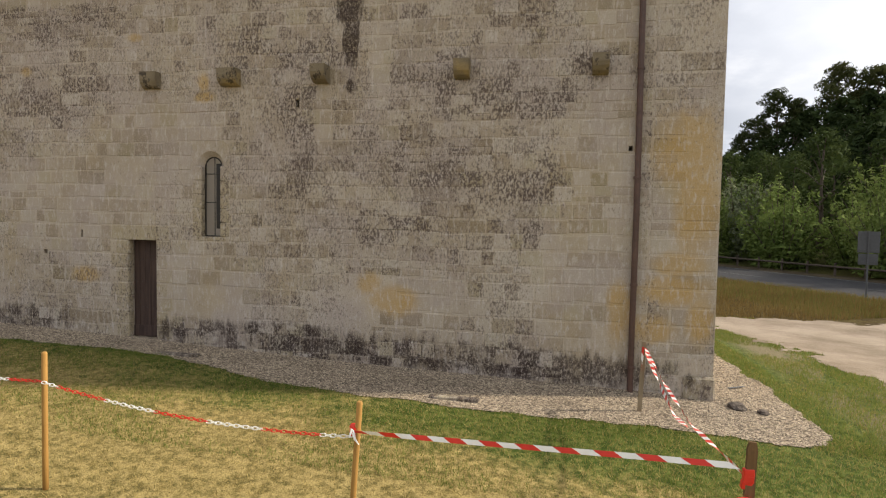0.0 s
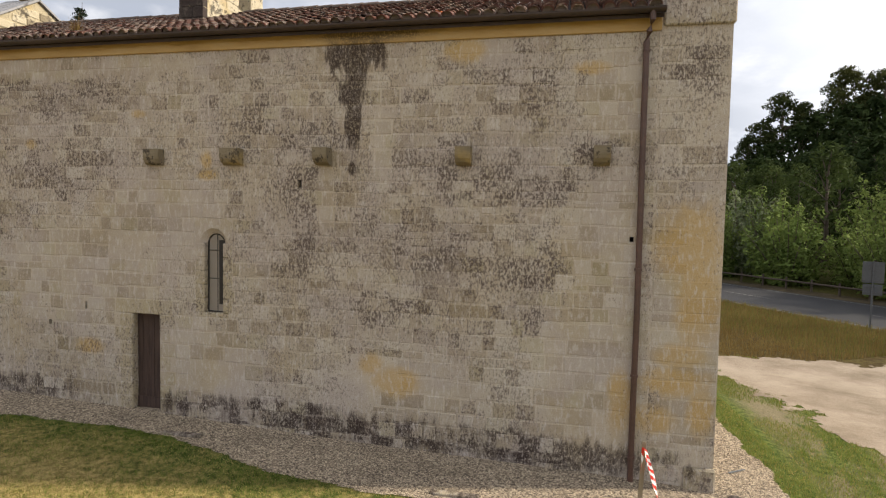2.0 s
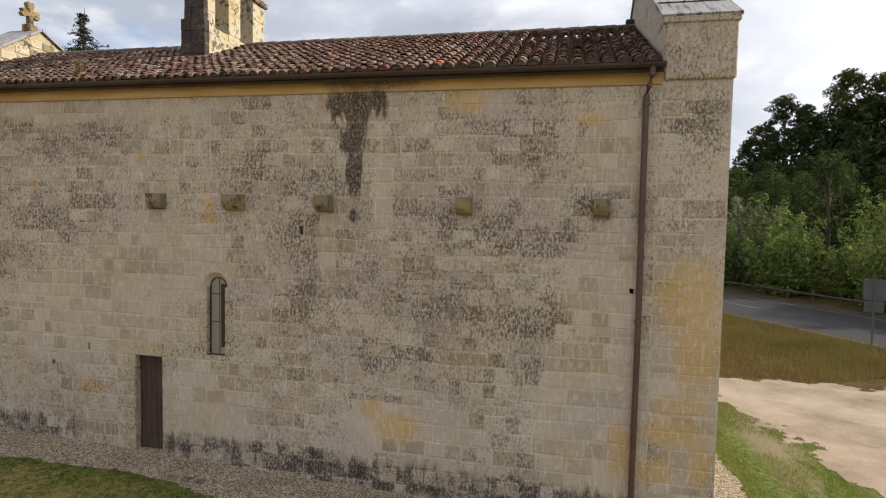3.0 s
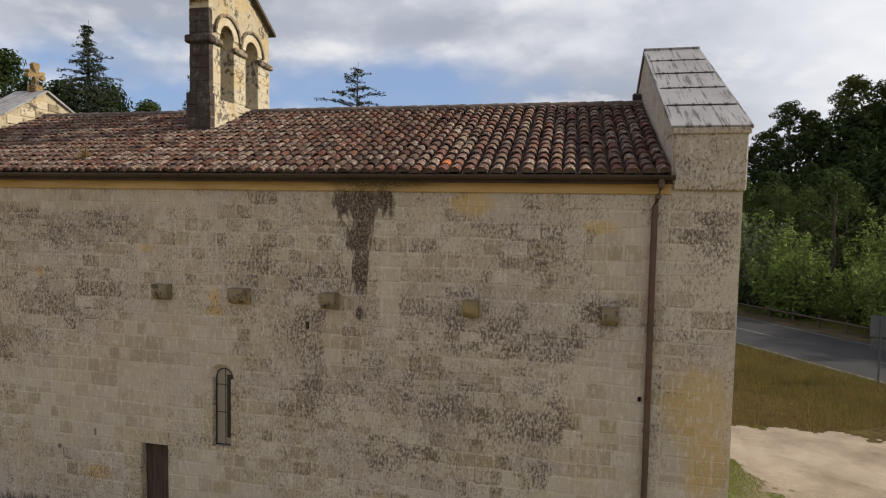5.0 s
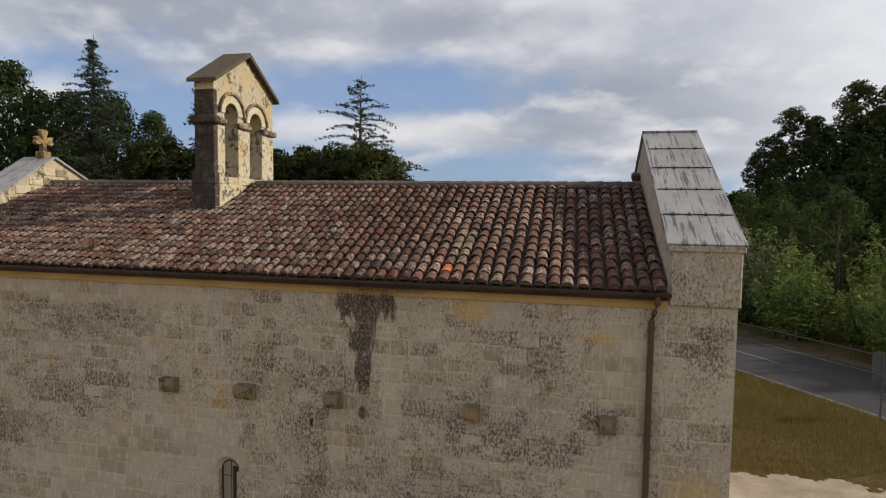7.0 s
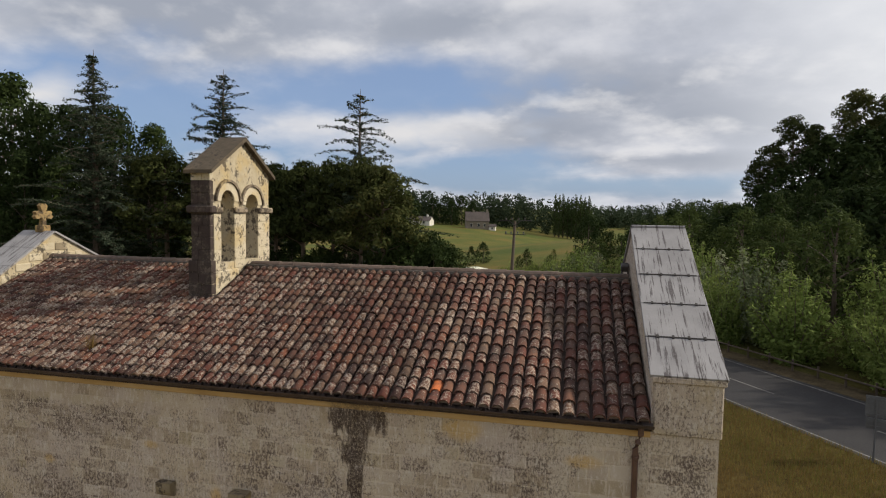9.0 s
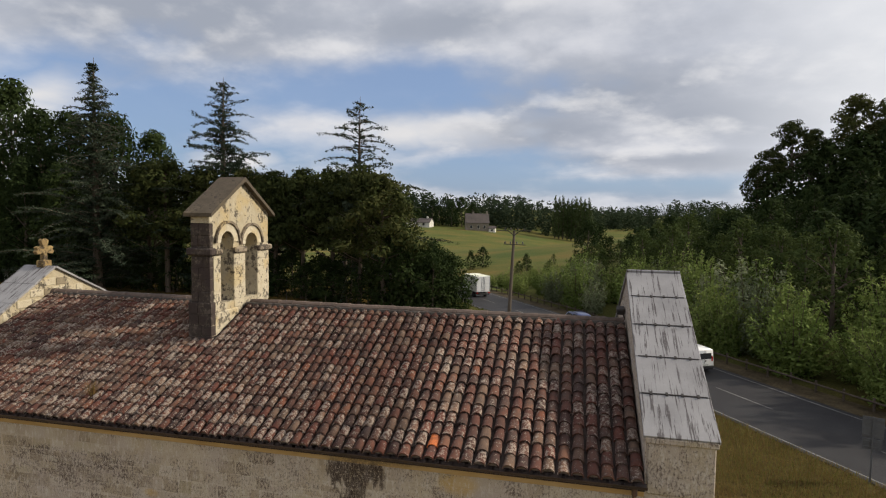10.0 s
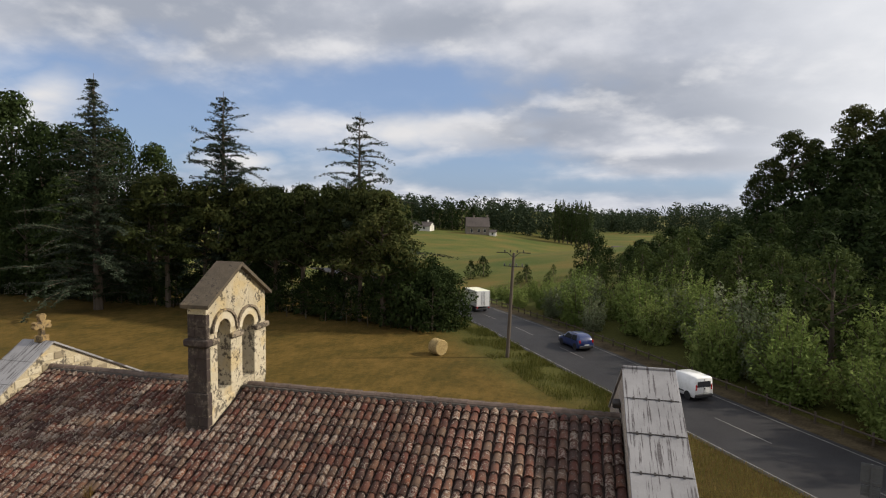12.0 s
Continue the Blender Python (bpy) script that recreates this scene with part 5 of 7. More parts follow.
def chain(ends, sag, label, flip, lead=0):
    a, b = Vector(ends[0]), Vector(ends[1])
    ob = thing("plastic_chain", label, "chain", tuple(a))
    n = int((b - a).length / 0.041)
    for k in range(n):
        u = (k + 0.5) / n
        p = (b - a) * u + Vector((0, 0, -4 * sag * u * (1 - u)))
        slope = (b - a) + Vector((0, 0, -4 * sag * (1 - 2 * u)))
        link_ob = new("chain_link", LINKS[((k + lead) // 12 + flip) % 2])
        link_ob.matrix_basis = Matrix.Translation(p) @ slope.to_track_quat("X", "Z").to_matrix().to_4x4() @ pose(0, 0, 0, 45 + 90 * (k % 2))
        link_ob.parent = ob
    return ob


chain((tuple(Vector((3.30, -4.905, 0.855))), tuple(Vector((6.20, -5.06, 0.70)))), 0.085, "red and white plastic chain sagging between two stakes", 0, 8)
chain((tuple(Vector((-1.9, -4.525, 0.95))), tuple(Vector((3.28, -4.905, 0.86)))), 0.08, "red and white plastic chain at the lawn's edge", 1, 3)


def tape(points, width, twist, label, stripe=0.12):
    """A band of barrier tape through points, striped aslant in red and white, each stripe a piece of its own."""
    pts = [Vector(p) for p in points]
    lengths = [0.0]
    for p, q in zip(pts, pts[1:]):
        lengths.append(lengths[-1] + (q - p).length)
    ob = thing("barrier_tape", label, "barrier tape", points[0])
    total = lengths[-1]

    def at(s):
        s = min(max(s, 0.0), total)
        i = max(j for j in range(len(lengths) - 1) if lengths[j] <= s + 1e-9)
        u = (s - lengths[i]) / (lengths[i + 1] - lengths[i])
        p, way = pts[i].lerp(pts[i + 1], u), (pts[i + 1] - pts[i]).normalized()
        side = Vector((0, 0, 1)) - way * way.z
        side.normalize()
        turn = Matrix.Rotation(twist(s), 3, way)
        return p - pts[0], turn @ side

    n = int(total / stripe)
    for k in range(n):
        bm = bmesh.new()
        for i in range(3):
            s0, s1 = (k + i / 3) * total / n, (k + (i + 1) / 3) * total / n
            quad = []
            for s, v in ((s0, -0.5), (s1, -0.5), (s1, 0.5), (s0, 0.5)):
                slant = (v + 0.5) * -0.055
                p, side = at(s + slant)
                quad.append(bm.verts.new(p + side * (v * width)))
            bm.faces.new(quad)
        bmesh.ops.remove_doubles(bm, verts=bm.verts, dist=1e-5)
        part("stripe", bm, (RED, WHITE)[k % 2], ob)
    return ob


tape([(6.22, -5.07, 0.745), (6.6, -5.12, 0.765), (7.4, -5.27, 0.83), (8.2, -5.45, 0.91), (8.72, -5.60, 0.97)], 0.035, lambda s: 0.15 * math.sin(s * 1.3) - 0.3 + 1.1 * max(0.0, 1 - s / 0.5), "red and white striped barrier tape stretched between stakes", 0.125)
tape([(8.86, -0.99, 0.64), (8.85, -2.4, 0.58), (8.80, -4.0, 0.66), (8.76, -5.55, 0.90)], 0.035, lambda s: 1.1 + 0.9 * math.sin(s * 4.0), "red and white striped barrier tape, twisted on itself", 0.10)
tape([(8.86, -1.00, 0.60), (8.86, -2.2, 0.47), (8.83, -3.2, 0.46), (8.79, -3.9, 0.60)], 0.038, lambda s: 0.6 + 1.3 * math.sin(s * 3.1), "loose second strand of striped barrier tape", 0.10)
tape([(8.83, -0.985, 0.66), (8.82, -0.99, 0.48), (8.815, -0.985, 0.28)], 0.03, lambda s: 0.3 + 2 * s, "end of white tape hanging down a stake", 0.12)
knot = thing("tape_knot", "white and red tape knotted round a stake", "barrier tape", (6.215, -5.05, 0.74))
bm = bmesh.new()
for k in range(3):
    lathe(bm, [(0.029, -0.012), (0.034, 0.0), (0.029, 0.012)], 10, pose(0, 0.01, 0.03 * k - 0.03, 14 * (k - 1), 10 * k))
part("turns", bm, RED, knot)
bm = bmesh.new()
tube(bm, [(0.01, -0.03, 0.0), (0.03, -0.05, -0.04), (0.06, -0.045, -0.08)], [0.012, 0.01, 0.004], 5)
tube(bm, [(0.01, -0.03, 0.02), (0.02, -0.05, -0.02), (-0.01, -0.05, -0.03), (0.0, -0.035, 0.03)], 0.008, 5)
part("ends", bm, WHITE, knot)
wrap = thing("tape_wrap", "red tape wound round a squared stake", "barrier tape", (8.765, -5.6, 0.94))
for k in range(3):
    part("turn", one_box(-0.029, 0.029, -0.018, 0.018, -0.10 + 0.038 * k, -0.055 + 0.038 * k, bevel=0.004, m=pose(0, 0, 0, 3 - 2 * k, 6 - 5 * k)), RED, wrap)
sign = thing("no_parking_sign", "round blue sign with red rim tied to a stake", "sign", (8.75, -5.645, 0.665), turn=-4)
part("rim", lathe(bmesh.new(), [(0.115, 0.0), (0.15, 0.0), (0.15, 0.012), (0.115, 0.012)], 28, pose(0, 0, 0, 90)), RED, sign)
part("disc", lathe(bmesh.new(), [(0.116, 0.0), (0.116, 0.009)], 28, pose(0, 0, 0, 90)), BLUE, sign)
part("bar", one_box(-0.115, 0.115, -0.0135, -0.009, -0.014, 0.014, m=pose(0, 0, 0, 0, 45)), RED, sign)
for x, y, w, turn in ((1.55, -0.72, 0.75, 3), (6.3, -1.3, 0.7, 1)):
    lid = thing("drain_cover", "flat grey slab half buried in the gravel", "slab", (x, y, ground(x, y) + 0.02), turn=turn)
    part("slab", one_box(-w / 2, w / 2, -0.06, 0.06, -0.02, 0.03, bevel=0.01), PALE_STONE, lid)
for x, y, s in ((10.25, -0.25, 0.13), (10.55, -0.35, 0.08)):
    rock = thing("loose_stone", "small dark stone lying on the gravel", "stone", (x, y, ground(x, y) + 0.03))
    bm = bmesh.new()
    bmesh.ops.create_icosphere(bm, subdivisions=2, radius=s)
    for v in bm.verts:
        v.co *= 1 + 0.35 * noise.noise(v.co * 9)
        v.co.z *= 0.6
    part("rock", bm, BELL_DARK, rock)
scrap_x, scrap_y = 10.55, 0.9
scrap = thing("paper_scrap", "pale strip of paper lying on the gravel", "paper", (scrap_x, scrap_y, ground(scrap_x, scrap_y) + 0.03), turn=40)
part("strip", one_box(-0.20, 0.20, -0.02, 0.02, 0, 0.004, m=pose(0, 0, 0, 0, 3)), SIGN_BACK, scrap)

# ---- loose ground cover: pebbles and grass ----
def scatter(name, seed, count, spot, height, width, mat, label, category, bow=0.35):
    """Single blades of grass, each one bent triangle pair."""
    r = np.random.RandomState(seed)
    verts, faces = [], []
    made = 0
    while made < count:
        x, y = spot(r)
        if x is None:
            continue
        h, w, a, b = r.uniform(*height), r.uniform(*width), r.uniform(0, 6.283), r.uniform(0.1, bow)
        z = ground(x, y) - 0.005
        dx, dy = math.cos(a) * w, math.sin(a) * w
        lx, ly = -math.sin(a) * b * h, math.cos(a) * b * h
        i = len(verts)
        verts += [(x - dx, y - dy, z), (x + dx, y + dy, z), (x + lx + dx * 0.2, y + ly + dy * 0.2, z + h), (x + lx - dx * 0.2, y + ly - dy * 0.2, z + h)]
        faces.append((i, i + 1, i + 2, i + 3))
        made += 1
    return tagged(raw(name, verts, faces, mat), label, category, kind="stuff")


def lawn_spot(r):
    x, y = r.uniform(-3.5, 13.5), -7.2 + 6.2 * r.rand() ** 0.9
    return (None, None) if in_gravel(x, y) or in_track(x, y) else (x, y)


def green_spot(r):
    x, y = r.uniform(-3.5, 13.2), -0.8 - 3.0 * r.rand() ** 1.3
    if in_gravel(x, y) or noise.noise((x * 0.6, y * 0.9, 5.0)) < r.uniform(-0.5, 0.5):
        return None, None
    return x, y


def strip_spot(r):
    y = r.uniform(-1.6, 12.0)
    x = r.uniform(10.8, 14.2)
    if x > 11.5 and noise.noise((x * 1.1, y * 0.5, 2.0)) > r.uniform(-0.1, 0.3):
        return None, None
    return (None, None) if in_gravel(x, y) or in_track(x, y) or y < 9 and 10 > x else (x, y)


def bank_spot(r):
    s, off = r.uniform(2, 50), r.uniform(17.5, 27.9)
    p = ALONG * s + ACROSS * off
    return (None, None) if in_track(p.x, p.y) or p.y < 11.2 or p.x < 10.5 else (p.x, p.y)


def bank_top(r):
    x, y = bank_spot(r)
    if x is None or x * ACROSS.x + y * ACROSS.y < 20.5 + 2.5 * noise.noise((x * 0.3, y * 0.3, 2.0)) + r.uniform(-1, 1):
        return None, None
    return x, y


scatter("lawn_grass", 1, 90000, lawn_spot, (0.015, 0.045), (0.0022, 0.0045), BLADE, "short sun-bleached mown grass", "grass", 1.7)
scatter("green_grass", 2, 44000, green_spot, (0.02, 0.055), (0.0022, 0.0045), BLADE_GREEN, "short green grass near the gravel", "grass", 1.5)
scatter("verge_grass", 3, 26000, strip_spot, (0.03, 0.08), (0.003, 0.006), BLADE_GREEN, "green grass strip beside the gravel yard", "grass", 0.8)
scatter("strip_grass", 9, 9000, strip_spot, (0.02, 0.06), (0.003, 0.006), BLADE, "yellowed grass among the green strip", "grass", 1.5)
scatter("bank_grass", 4, 26000, bank_spot, (0.08, 0.30), (0.005, 0.012), BLADE_DRY, "tall dry grass on the road bank", "grass", 0.5)
def meadow_rim(r):
    s, off = r.uniform(18, 64), 27.6 - 4.6 * r.rand() ** 1.6
    p = ALONG * s + ACROSS * off
    if noise.noise((p.x * 0.35, p.y * 0.35, 4.0)) < r.uniform(-0.25, 0.40) - 0.05 * (off - 25):
        return None, None
    return p.x, p.y


scatter("rim_weeds", 11, 16000, meadow_rim, (0.12, 0.50), (0.010, 0.024), BLADE_RIM, "lush yellow-green weeds between meadow and road", "weeds", 0.6)
scatter("bank_green", 5, 17000, bank_top, (0.12, 0.30), (0.005, 0.011), BLADE_BANK, "yellow-green grass along the top of the road bank", "grass", 0.5)


def pebbles():
    r = np.random.RandomState(6)
    verts, faces = [], []
    shape = [(1, 0, 0), (0, 1, 0), (-1, 0, 0), (0, -1, 0), (0, 0, 1)]
    made = 0
    while made < 26000:
        x, y = r.uniform(-4, 11.3), r.uniform(-1.7, 4.0)
        if y > 0 and x < 9.98 or not in_gravel(x, y):
            continue
        s, a, z = r.uniform(0.008, 0.017), r.uniform(0, 6.283), ground(x, y) + 0.010
        c, d = math.cos(a), math.sin(a)
        i = len(verts)
        for u, v, w in shape:
            u, v, w = u * s * r.uniform(0.7, 1.3), v * s * r.uniform(0.5, 1.0), w * s * r.uniform(0.7, 1.2)
            verts.append((x + c * u - d * v, y + d * u + c * v, z + w))
        faces += [(i, i + 1, i + 4), (i + 1, i + 2, i + 4), (i + 2, i + 3, i + 4), (i + 3, i, i + 4)]
        made += 1
    tagged(raw("gravel_pebbles", verts, faces, GRAVEL), "loose pale limestone pebbles", "gravel", kind="stuff")


pebbles()


# ---- trees ----
def leaf_cloud(r, clumps, per, size, flat=0.0, up=0.0, hollow=0.55, slim=0.45, face=0.85):
    """Leaves as small pointed quads, strewn over clumps given as (centre, radii), facing outwards from each clump."""
    out = []
    for centre, radii in clumps:
        n = max(6, int(per * (radii[0] * radii[1] * radii[2]) ** 0.55))
        d = r.normal(size=(n, 3))
        d /= np.linalg.norm(d, axis=1)[:, None]
        p = np.array(centre) + d * (hollow + (1.05 - hollow) * r.rand(n, 1) ** 0.7) * np.array(radii)
        n_dir = d * face * (1 - flat) + r.normal(size=(n, 3)) * 0.42 + np.array([0, 0, 0.25 + flat])
        n_dir /= np.linalg.norm(n_dir, axis=1)[:, None]
        a = r.normal(size=(n, 3)) + np.array([0, 0, 2.0 * up])
        a -= n_dir * np.sum(a * n_dir, axis=1)[:, None]
        a /= np.linalg.norm(a, axis=1)[:, None] + 1e-9
        b = np.cross(n_dir, a)
        s = size * r.uniform(0.6, 1.35, size=(n, 1))
        quad = np.stack([p - a * s, p + b * s * slim, p + a * s, p - b * s * slim], 1)
        out.append(quad.reshape(-1, 3))
    verts = np.concatenate(out)
    faces = np.arange(len(verts)).reshape(-1, 4)
    return verts.tolist(), faces.tolist()


def limb(bm, a, b, r0, r1, sag=0.0, sides=6):
    a, b = Vector(a), Vector(b)
    mid_p = a.lerp(b, 0.5) + Vector((0, 0, sag))
    tube(bm, [a, mid_p, b], [r0, (r0 + r1) / 2, r1], sides, False)


def finish_tree(ob, bm, cloud, mat):
    part("trunk", bm, BARK, ob)
    raw("crown", *cloud, mat, ob)
    ob.location.z = -500.0
    return ob


def broad_tree(name, label, seed, mat, height=20.0, spread=6.0, size=0.34, per=36, clumps=58, bare=0.12):
    r = np.random.RandomState(seed)
    ob = thing(name, label, "tree")
    bm = bmesh.new()
    tube(bm, [(0, 0, -0.8), (0.1, 0, height * 0.25), (-0.1, 0.1, height * 0.55), (0, 0, height * 0.85)], [height * 0.022, height * 0.017, height * 0.010, 0.03], 8, False)
    spots = []
    for k in range(clumps):
        u = bare + (1 - bare) * (k + r.rand()) / clumps
        reach = spread * math.sin(math.pi * min(1.0, 0.22 + 0.80 * u)) ** 0.75 * r.uniform(0.45, 1.0)
        a = k * 2.4 + r.uniform(-0.5, 0.5)
        c = (reach * math.cos(a), reach * math.sin(a), height * min(0.955, u) + r.uniform(-0.4, 0.4))
        q = spread * r.uniform(0.22, 0.36)
        spots.append((c, (q, q, q * r.uniform(0.6, 0.85))))
        if k % 3 == 0:
            limb(bm, (0, 0, max(0.1, c[2] * 0.75)), c, height * 0.006, 0.03, 0.2, 5)
    return finish_tree(ob, bm, leaf_cloud(r, spots, per, size), mat)


def pine_tree(name, label, seed, mat, height=17.0, spread=5.0, size=0.30, per=40, clumps=40, bare=0.5, flat=0.55):
    r = np.random.RandomState(seed)
    ob = thing(name, label, "pine tree")
    bm = bmesh.new()
    lean = r.uniform(-0.4, 0.4, 2)
    tube(bm, [(0, 0, -0.8), (lean[0] * 0.4, lean[1] * 0.4, height * 0.35), (lean[0], lean[1], height * 0.7), (lean[0] * 0.8, lean[1], height * 0.93)], [height * 0.02, height * 0.015, height * 0.010, 0.04], 8, False)
    spots = []
    for k in range(clumps):
        u = (k + r.rand()) / clumps
        z = height * (bare + (0.97 - bare) * u)
        reach = spread * (1 - max(0.0, u - 0.35) / 0.65) ** 0.55 * r.uniform(0.35, 1.0)
        a = k * 2.4 + r.uniform(-0.7, 0.7)
        c = (lean[0] * z / height + reach * math.cos(a), lean[1] * z / height + reach * math.sin(a), z)
        q = spread * r.uniform(0.20, 0.32)
        spots.append((c, (q, q, q * flat)))
        if k % 2 == 0:
            limb(bm, (lean[0] * z / height, lean[1] * z / height, z - reach * 0.35 - 0.5), c, height * 0.0055, 0.025, -0.15, 5)
    return finish_tree(ob, bm, leaf_cloud(r, spots, per, size, 0.0, 0.45), mat)


def cedar_tree(label, seed, height, spread, boughs, per=50, thin=1.0, body=1.0):
    """A cedar: boughs at uneven heights, long below and short above, each with ragged sprays along it."""
    r = np.random.RandomState(seed)
    ob = thing("cedar_tree", label, "cedar tree")
    bm = bmesh.new()
    tube(bm, [(0, 0, -0.8), (0, 0, height * 0.5), (0.05, 0, height * 0.85), (0.1, 0.05, height)], [height * 0.02, height * 0.011, height * 0.004, 0.02], 8, False)
    spots = []
    for k in range(boughs):
        u = min(0.985, ((k + r.rand()) / boughs) ** 0.85)
        z = height * (0.06 + 0.92 * u)
        a = k * 2.4 + r.uniform(-0.8, 0.8)
        far = spread * (1 - u) ** (0.90 if seed == 1 else 0.72) * r.uniform(0.35, 1.15) + 0.3
        lift, droop = far * r.uniform(0.15, 0.75), far * r.uniform(0.20, 0.62)
        pts = [Vector((far * f * math.cos(a), far * f * math.sin(a), z + lift * f - droop * f * f)) for f in (0.0, 0.35, 0.7, 1.0)]
        tube(bm, pts, [0.05 + 0.05 * (1 - u), 0.05, 0.03, 0.010], 4, False)
        steps = max(2, int(far / 0.5))
        for q in range(steps):
            f = (q + 0.8) / steps
            wide = (0.30 + 0.62 * math.sin(math.pi * min(1.0, 0.25 + 0.68 * f))) * thin * (0.55 + 0.5 * far / spread)
            jut = r.uniform(-0.9, 0.9) * wide
            spots.append(((far * f * math.cos(a) - math.sin(a) * jut, far * f * math.sin(a) + math.cos(a) * jut, z + lift * f - droop * f * f - 0.10 * r.rand()), (wide, wide, r.uniform(0.14, 0.34))))
    for k in range(int(60 * body)):
        u = r.rand() ** 1.2
        q, a = spread * (1 - u) * 0.45, r.uniform(0, 6.28)
        out = q * math.sqrt(r.rand())
        spots.append(((out * math.cos(a), out * math.sin(a), height * (0.05 + 0.80 * u)), (0.5 + 0.3 * q, 0.5 + 0.3 * q, 0.35)))
    return finish_tree(ob, bm, leaf_cloud(r, spots, per, 0.20, 0.45, 0.0, 0.1, 0.34), LEAF_CEDAR)


def willow_shrub(name, label, seed, mat, height=6.5, spread=2.6, size=0.145, shoots=19, per=96):
    r = np.random.RandomState(seed)
    ob = thing(name, label, "shrub")
    bm = bmesh.new()
    spots = []
    for k in range(shoots):
        a, out = k * 2.4 + r.uniform(-0.4, 0.4), spread * math.sqrt((k + 0.5) / shoots)
        top = height * (1 - 0.45 * (out / spread) ** 1.6) * r.uniform(0.72, 1.05)
        tip = (out * math.cos(a), out * math.sin(a), top)
        limb(bm, (0.15 * math.cos(a), 0.15 * math.sin(a), -0.3), tip, 0.05, 0.01, 0.3, 4)
        steps = int(top / 0.55)
        for q in range(steps):
            f = 0.06 + 0.94 * (q + r.rand()) / steps
            w = 0.85 * (1.05 - f) ** 0.7 + 0.07
            jut = 0.25 * (1 - f)
            spots.append(((tip[0] * (0.3 + 0.7 * f) + r.uniform(-jut, jut), tip[1] * (0.3 + 0.7 * f) + r.uniform(-jut, jut), top * f), (w, w, 0.45)))
    return finish_tree(ob, bm, leaf_cloud(r, spots, per, size, 0.0, 0.35, 0.60, 0.40, 1.0), mat)


def poplar_tree(seed):
    r = np.random.RandomState(seed)
    ob = thing("poplar_tree", "tall narrow poplar in a row across the valley", "poplar tree")
    bm = bmesh.new()
    tube(bm, [(0, 0, -0.8), (0, 0, 10), (0, 0, 20)], [0.4, 0.25, 0.05], 6, False)
    spots = [((r.uniform(-0.5, 0.5), r.uniform(-0.5, 0.5), 1.5 + 0.62 * k), (1.9 * math.sin(math.pi * (0.12 + 0.86 * k / 31)) + 0.2, 1.9 * math.sin(math.pi * (0.12 + 0.86 * k / 31)) + 0.2, 0.9)) for k in range(32)]
    return finish_tree(ob, bm, leaf_cloud(r, spots, 30, 0.40, 0.0, 0.9), LEAF_POPLAR)


plant_rng = random.Random(12)


def skyline(x, y):
    """How high the eastern woods reach at a place: low along the valley, rising to the hill."""
    way = (x - 7.9) / (y + 8.9)
    from_ground = 2.3 + (y + 8.9) * float(np.interp(way, (0.0, 0.2, 0.27, 0.30, 0.36, 0.42, 0.50), (0.30, 0.30, 0.16, 0.11, 0.122, 0.158, 0.18)))
    return min(from_ground, 12.9 + (y + 8.9) * float(np.interp(way, (-0.1, -0.02, 0.02, 0.07, 0.10, 0.13, 0.22, 0.29, 0.315, 0.36, 0.42, 0.50, 0.7), (-0.12, -0.105, -0.08, -0.07, -0.05, -0.03, -0.016, 0.0, 0.05, 0.085, 0.105, 0.13, 0.16))))


NATIVE = {"oak_tree": 20, "bush": 8, "willow_shrub": 6.5, "hill_tree": 15, "young_tree": 9, "poplar_tree": 21}


def plant(proto, x, y, height, native, group, wide=1.0, label=""):
    native = NATIVE.get(proto.name.split(".")[0], native)
    if group in ("trees on the hill", "trees above the road", "trees in the valley", "shrubs along the road"):
        height = max(2.2, min(height, (skyline(x, y) - ground(x, y)) * plant_rng.uniform(0.78, 1.1)))
    s = height / native
    k = wide * s * plant_rng.uniform(0.9, 1.1)
    ob = copy_thing(proto, pose(x, y, ground(x, y) - 0.05, 0, 0, plant_rng.uniform(0, 360)) @ Matrix.Diagonal((k, k, s, 1)))
    tagged(ob, label, group=group)
    return ob


OAKS = [broad_tree("oak_tree", "tall dark green broadleaved tree at the meadow's edge", 30 + k, LEAF_DARK, 20, 6.0, 0.28, 58, 64) for k in range(3)]
STONE_PINES = [pine_tree("pine_tree", "round-headed dark pine beside the meadow", 40 + k, LEAF_PINE, 17, 5.2, 0.27, 84, 54, 0.42, 0.62) for k in range(3)]
MARITIME = [pine_tree("pine_tree", "tall pine with a rounded crown on the hill", 50 + k, LEAF_PINE, 21, 5.0, 0.28, 90, 46, 0.50, 0.52) for k in range(3)]
BUSHES = [broad_tree("bush", "dense dark green bush under the trees", 60 + k, LEAF_DARK, 8, 3.6, 0.24, 56, 44, 0.02) for k in range(2)]
WILLOWS = [willow_shrub("willow_shrub", "bright green upright shrub behind the rail fence", 70 + k, LEAF_SHRUB) for k in range(3)]
GREYS = [willow_shrub("willow_shrub", "grey-green willow shrub behind the rail fence", 80 + k, LEAF_GREY, 6.5, 3.0) for k in range(2)]
HILL = [broad_tree("hill_tree", "dark broadleaved tree on the wooded slope", 90 + k, LEAF_DARK, 15, 5.5, 0.52, 16, 50, 0.06) for k in range(2)]
LIGHT = [broad_tree("young_tree", "young green tree on the slope above the road", 95 + k, LEAF_MID, 9, 3.0, 0.19, 66, 42, 0.06) for k in range(2)]
POPLAR = poplar_tree(99)

# The wood west of the meadow.
for x, y, h in ((-86, 71, 33), (-93, 66, 30), (-78, 69, 27.5), (-70, 67, 26.5), (-62, 67, 26), (-58, 71, 24), (-100, 74, 30), (-84, 62, 24), (-74, 62.5, 19), (-66, 62, 18)):
    plant(OAKS[plant_rng.randrange(3)], x, y, h, 20, "trees along the meadow", 0.85)
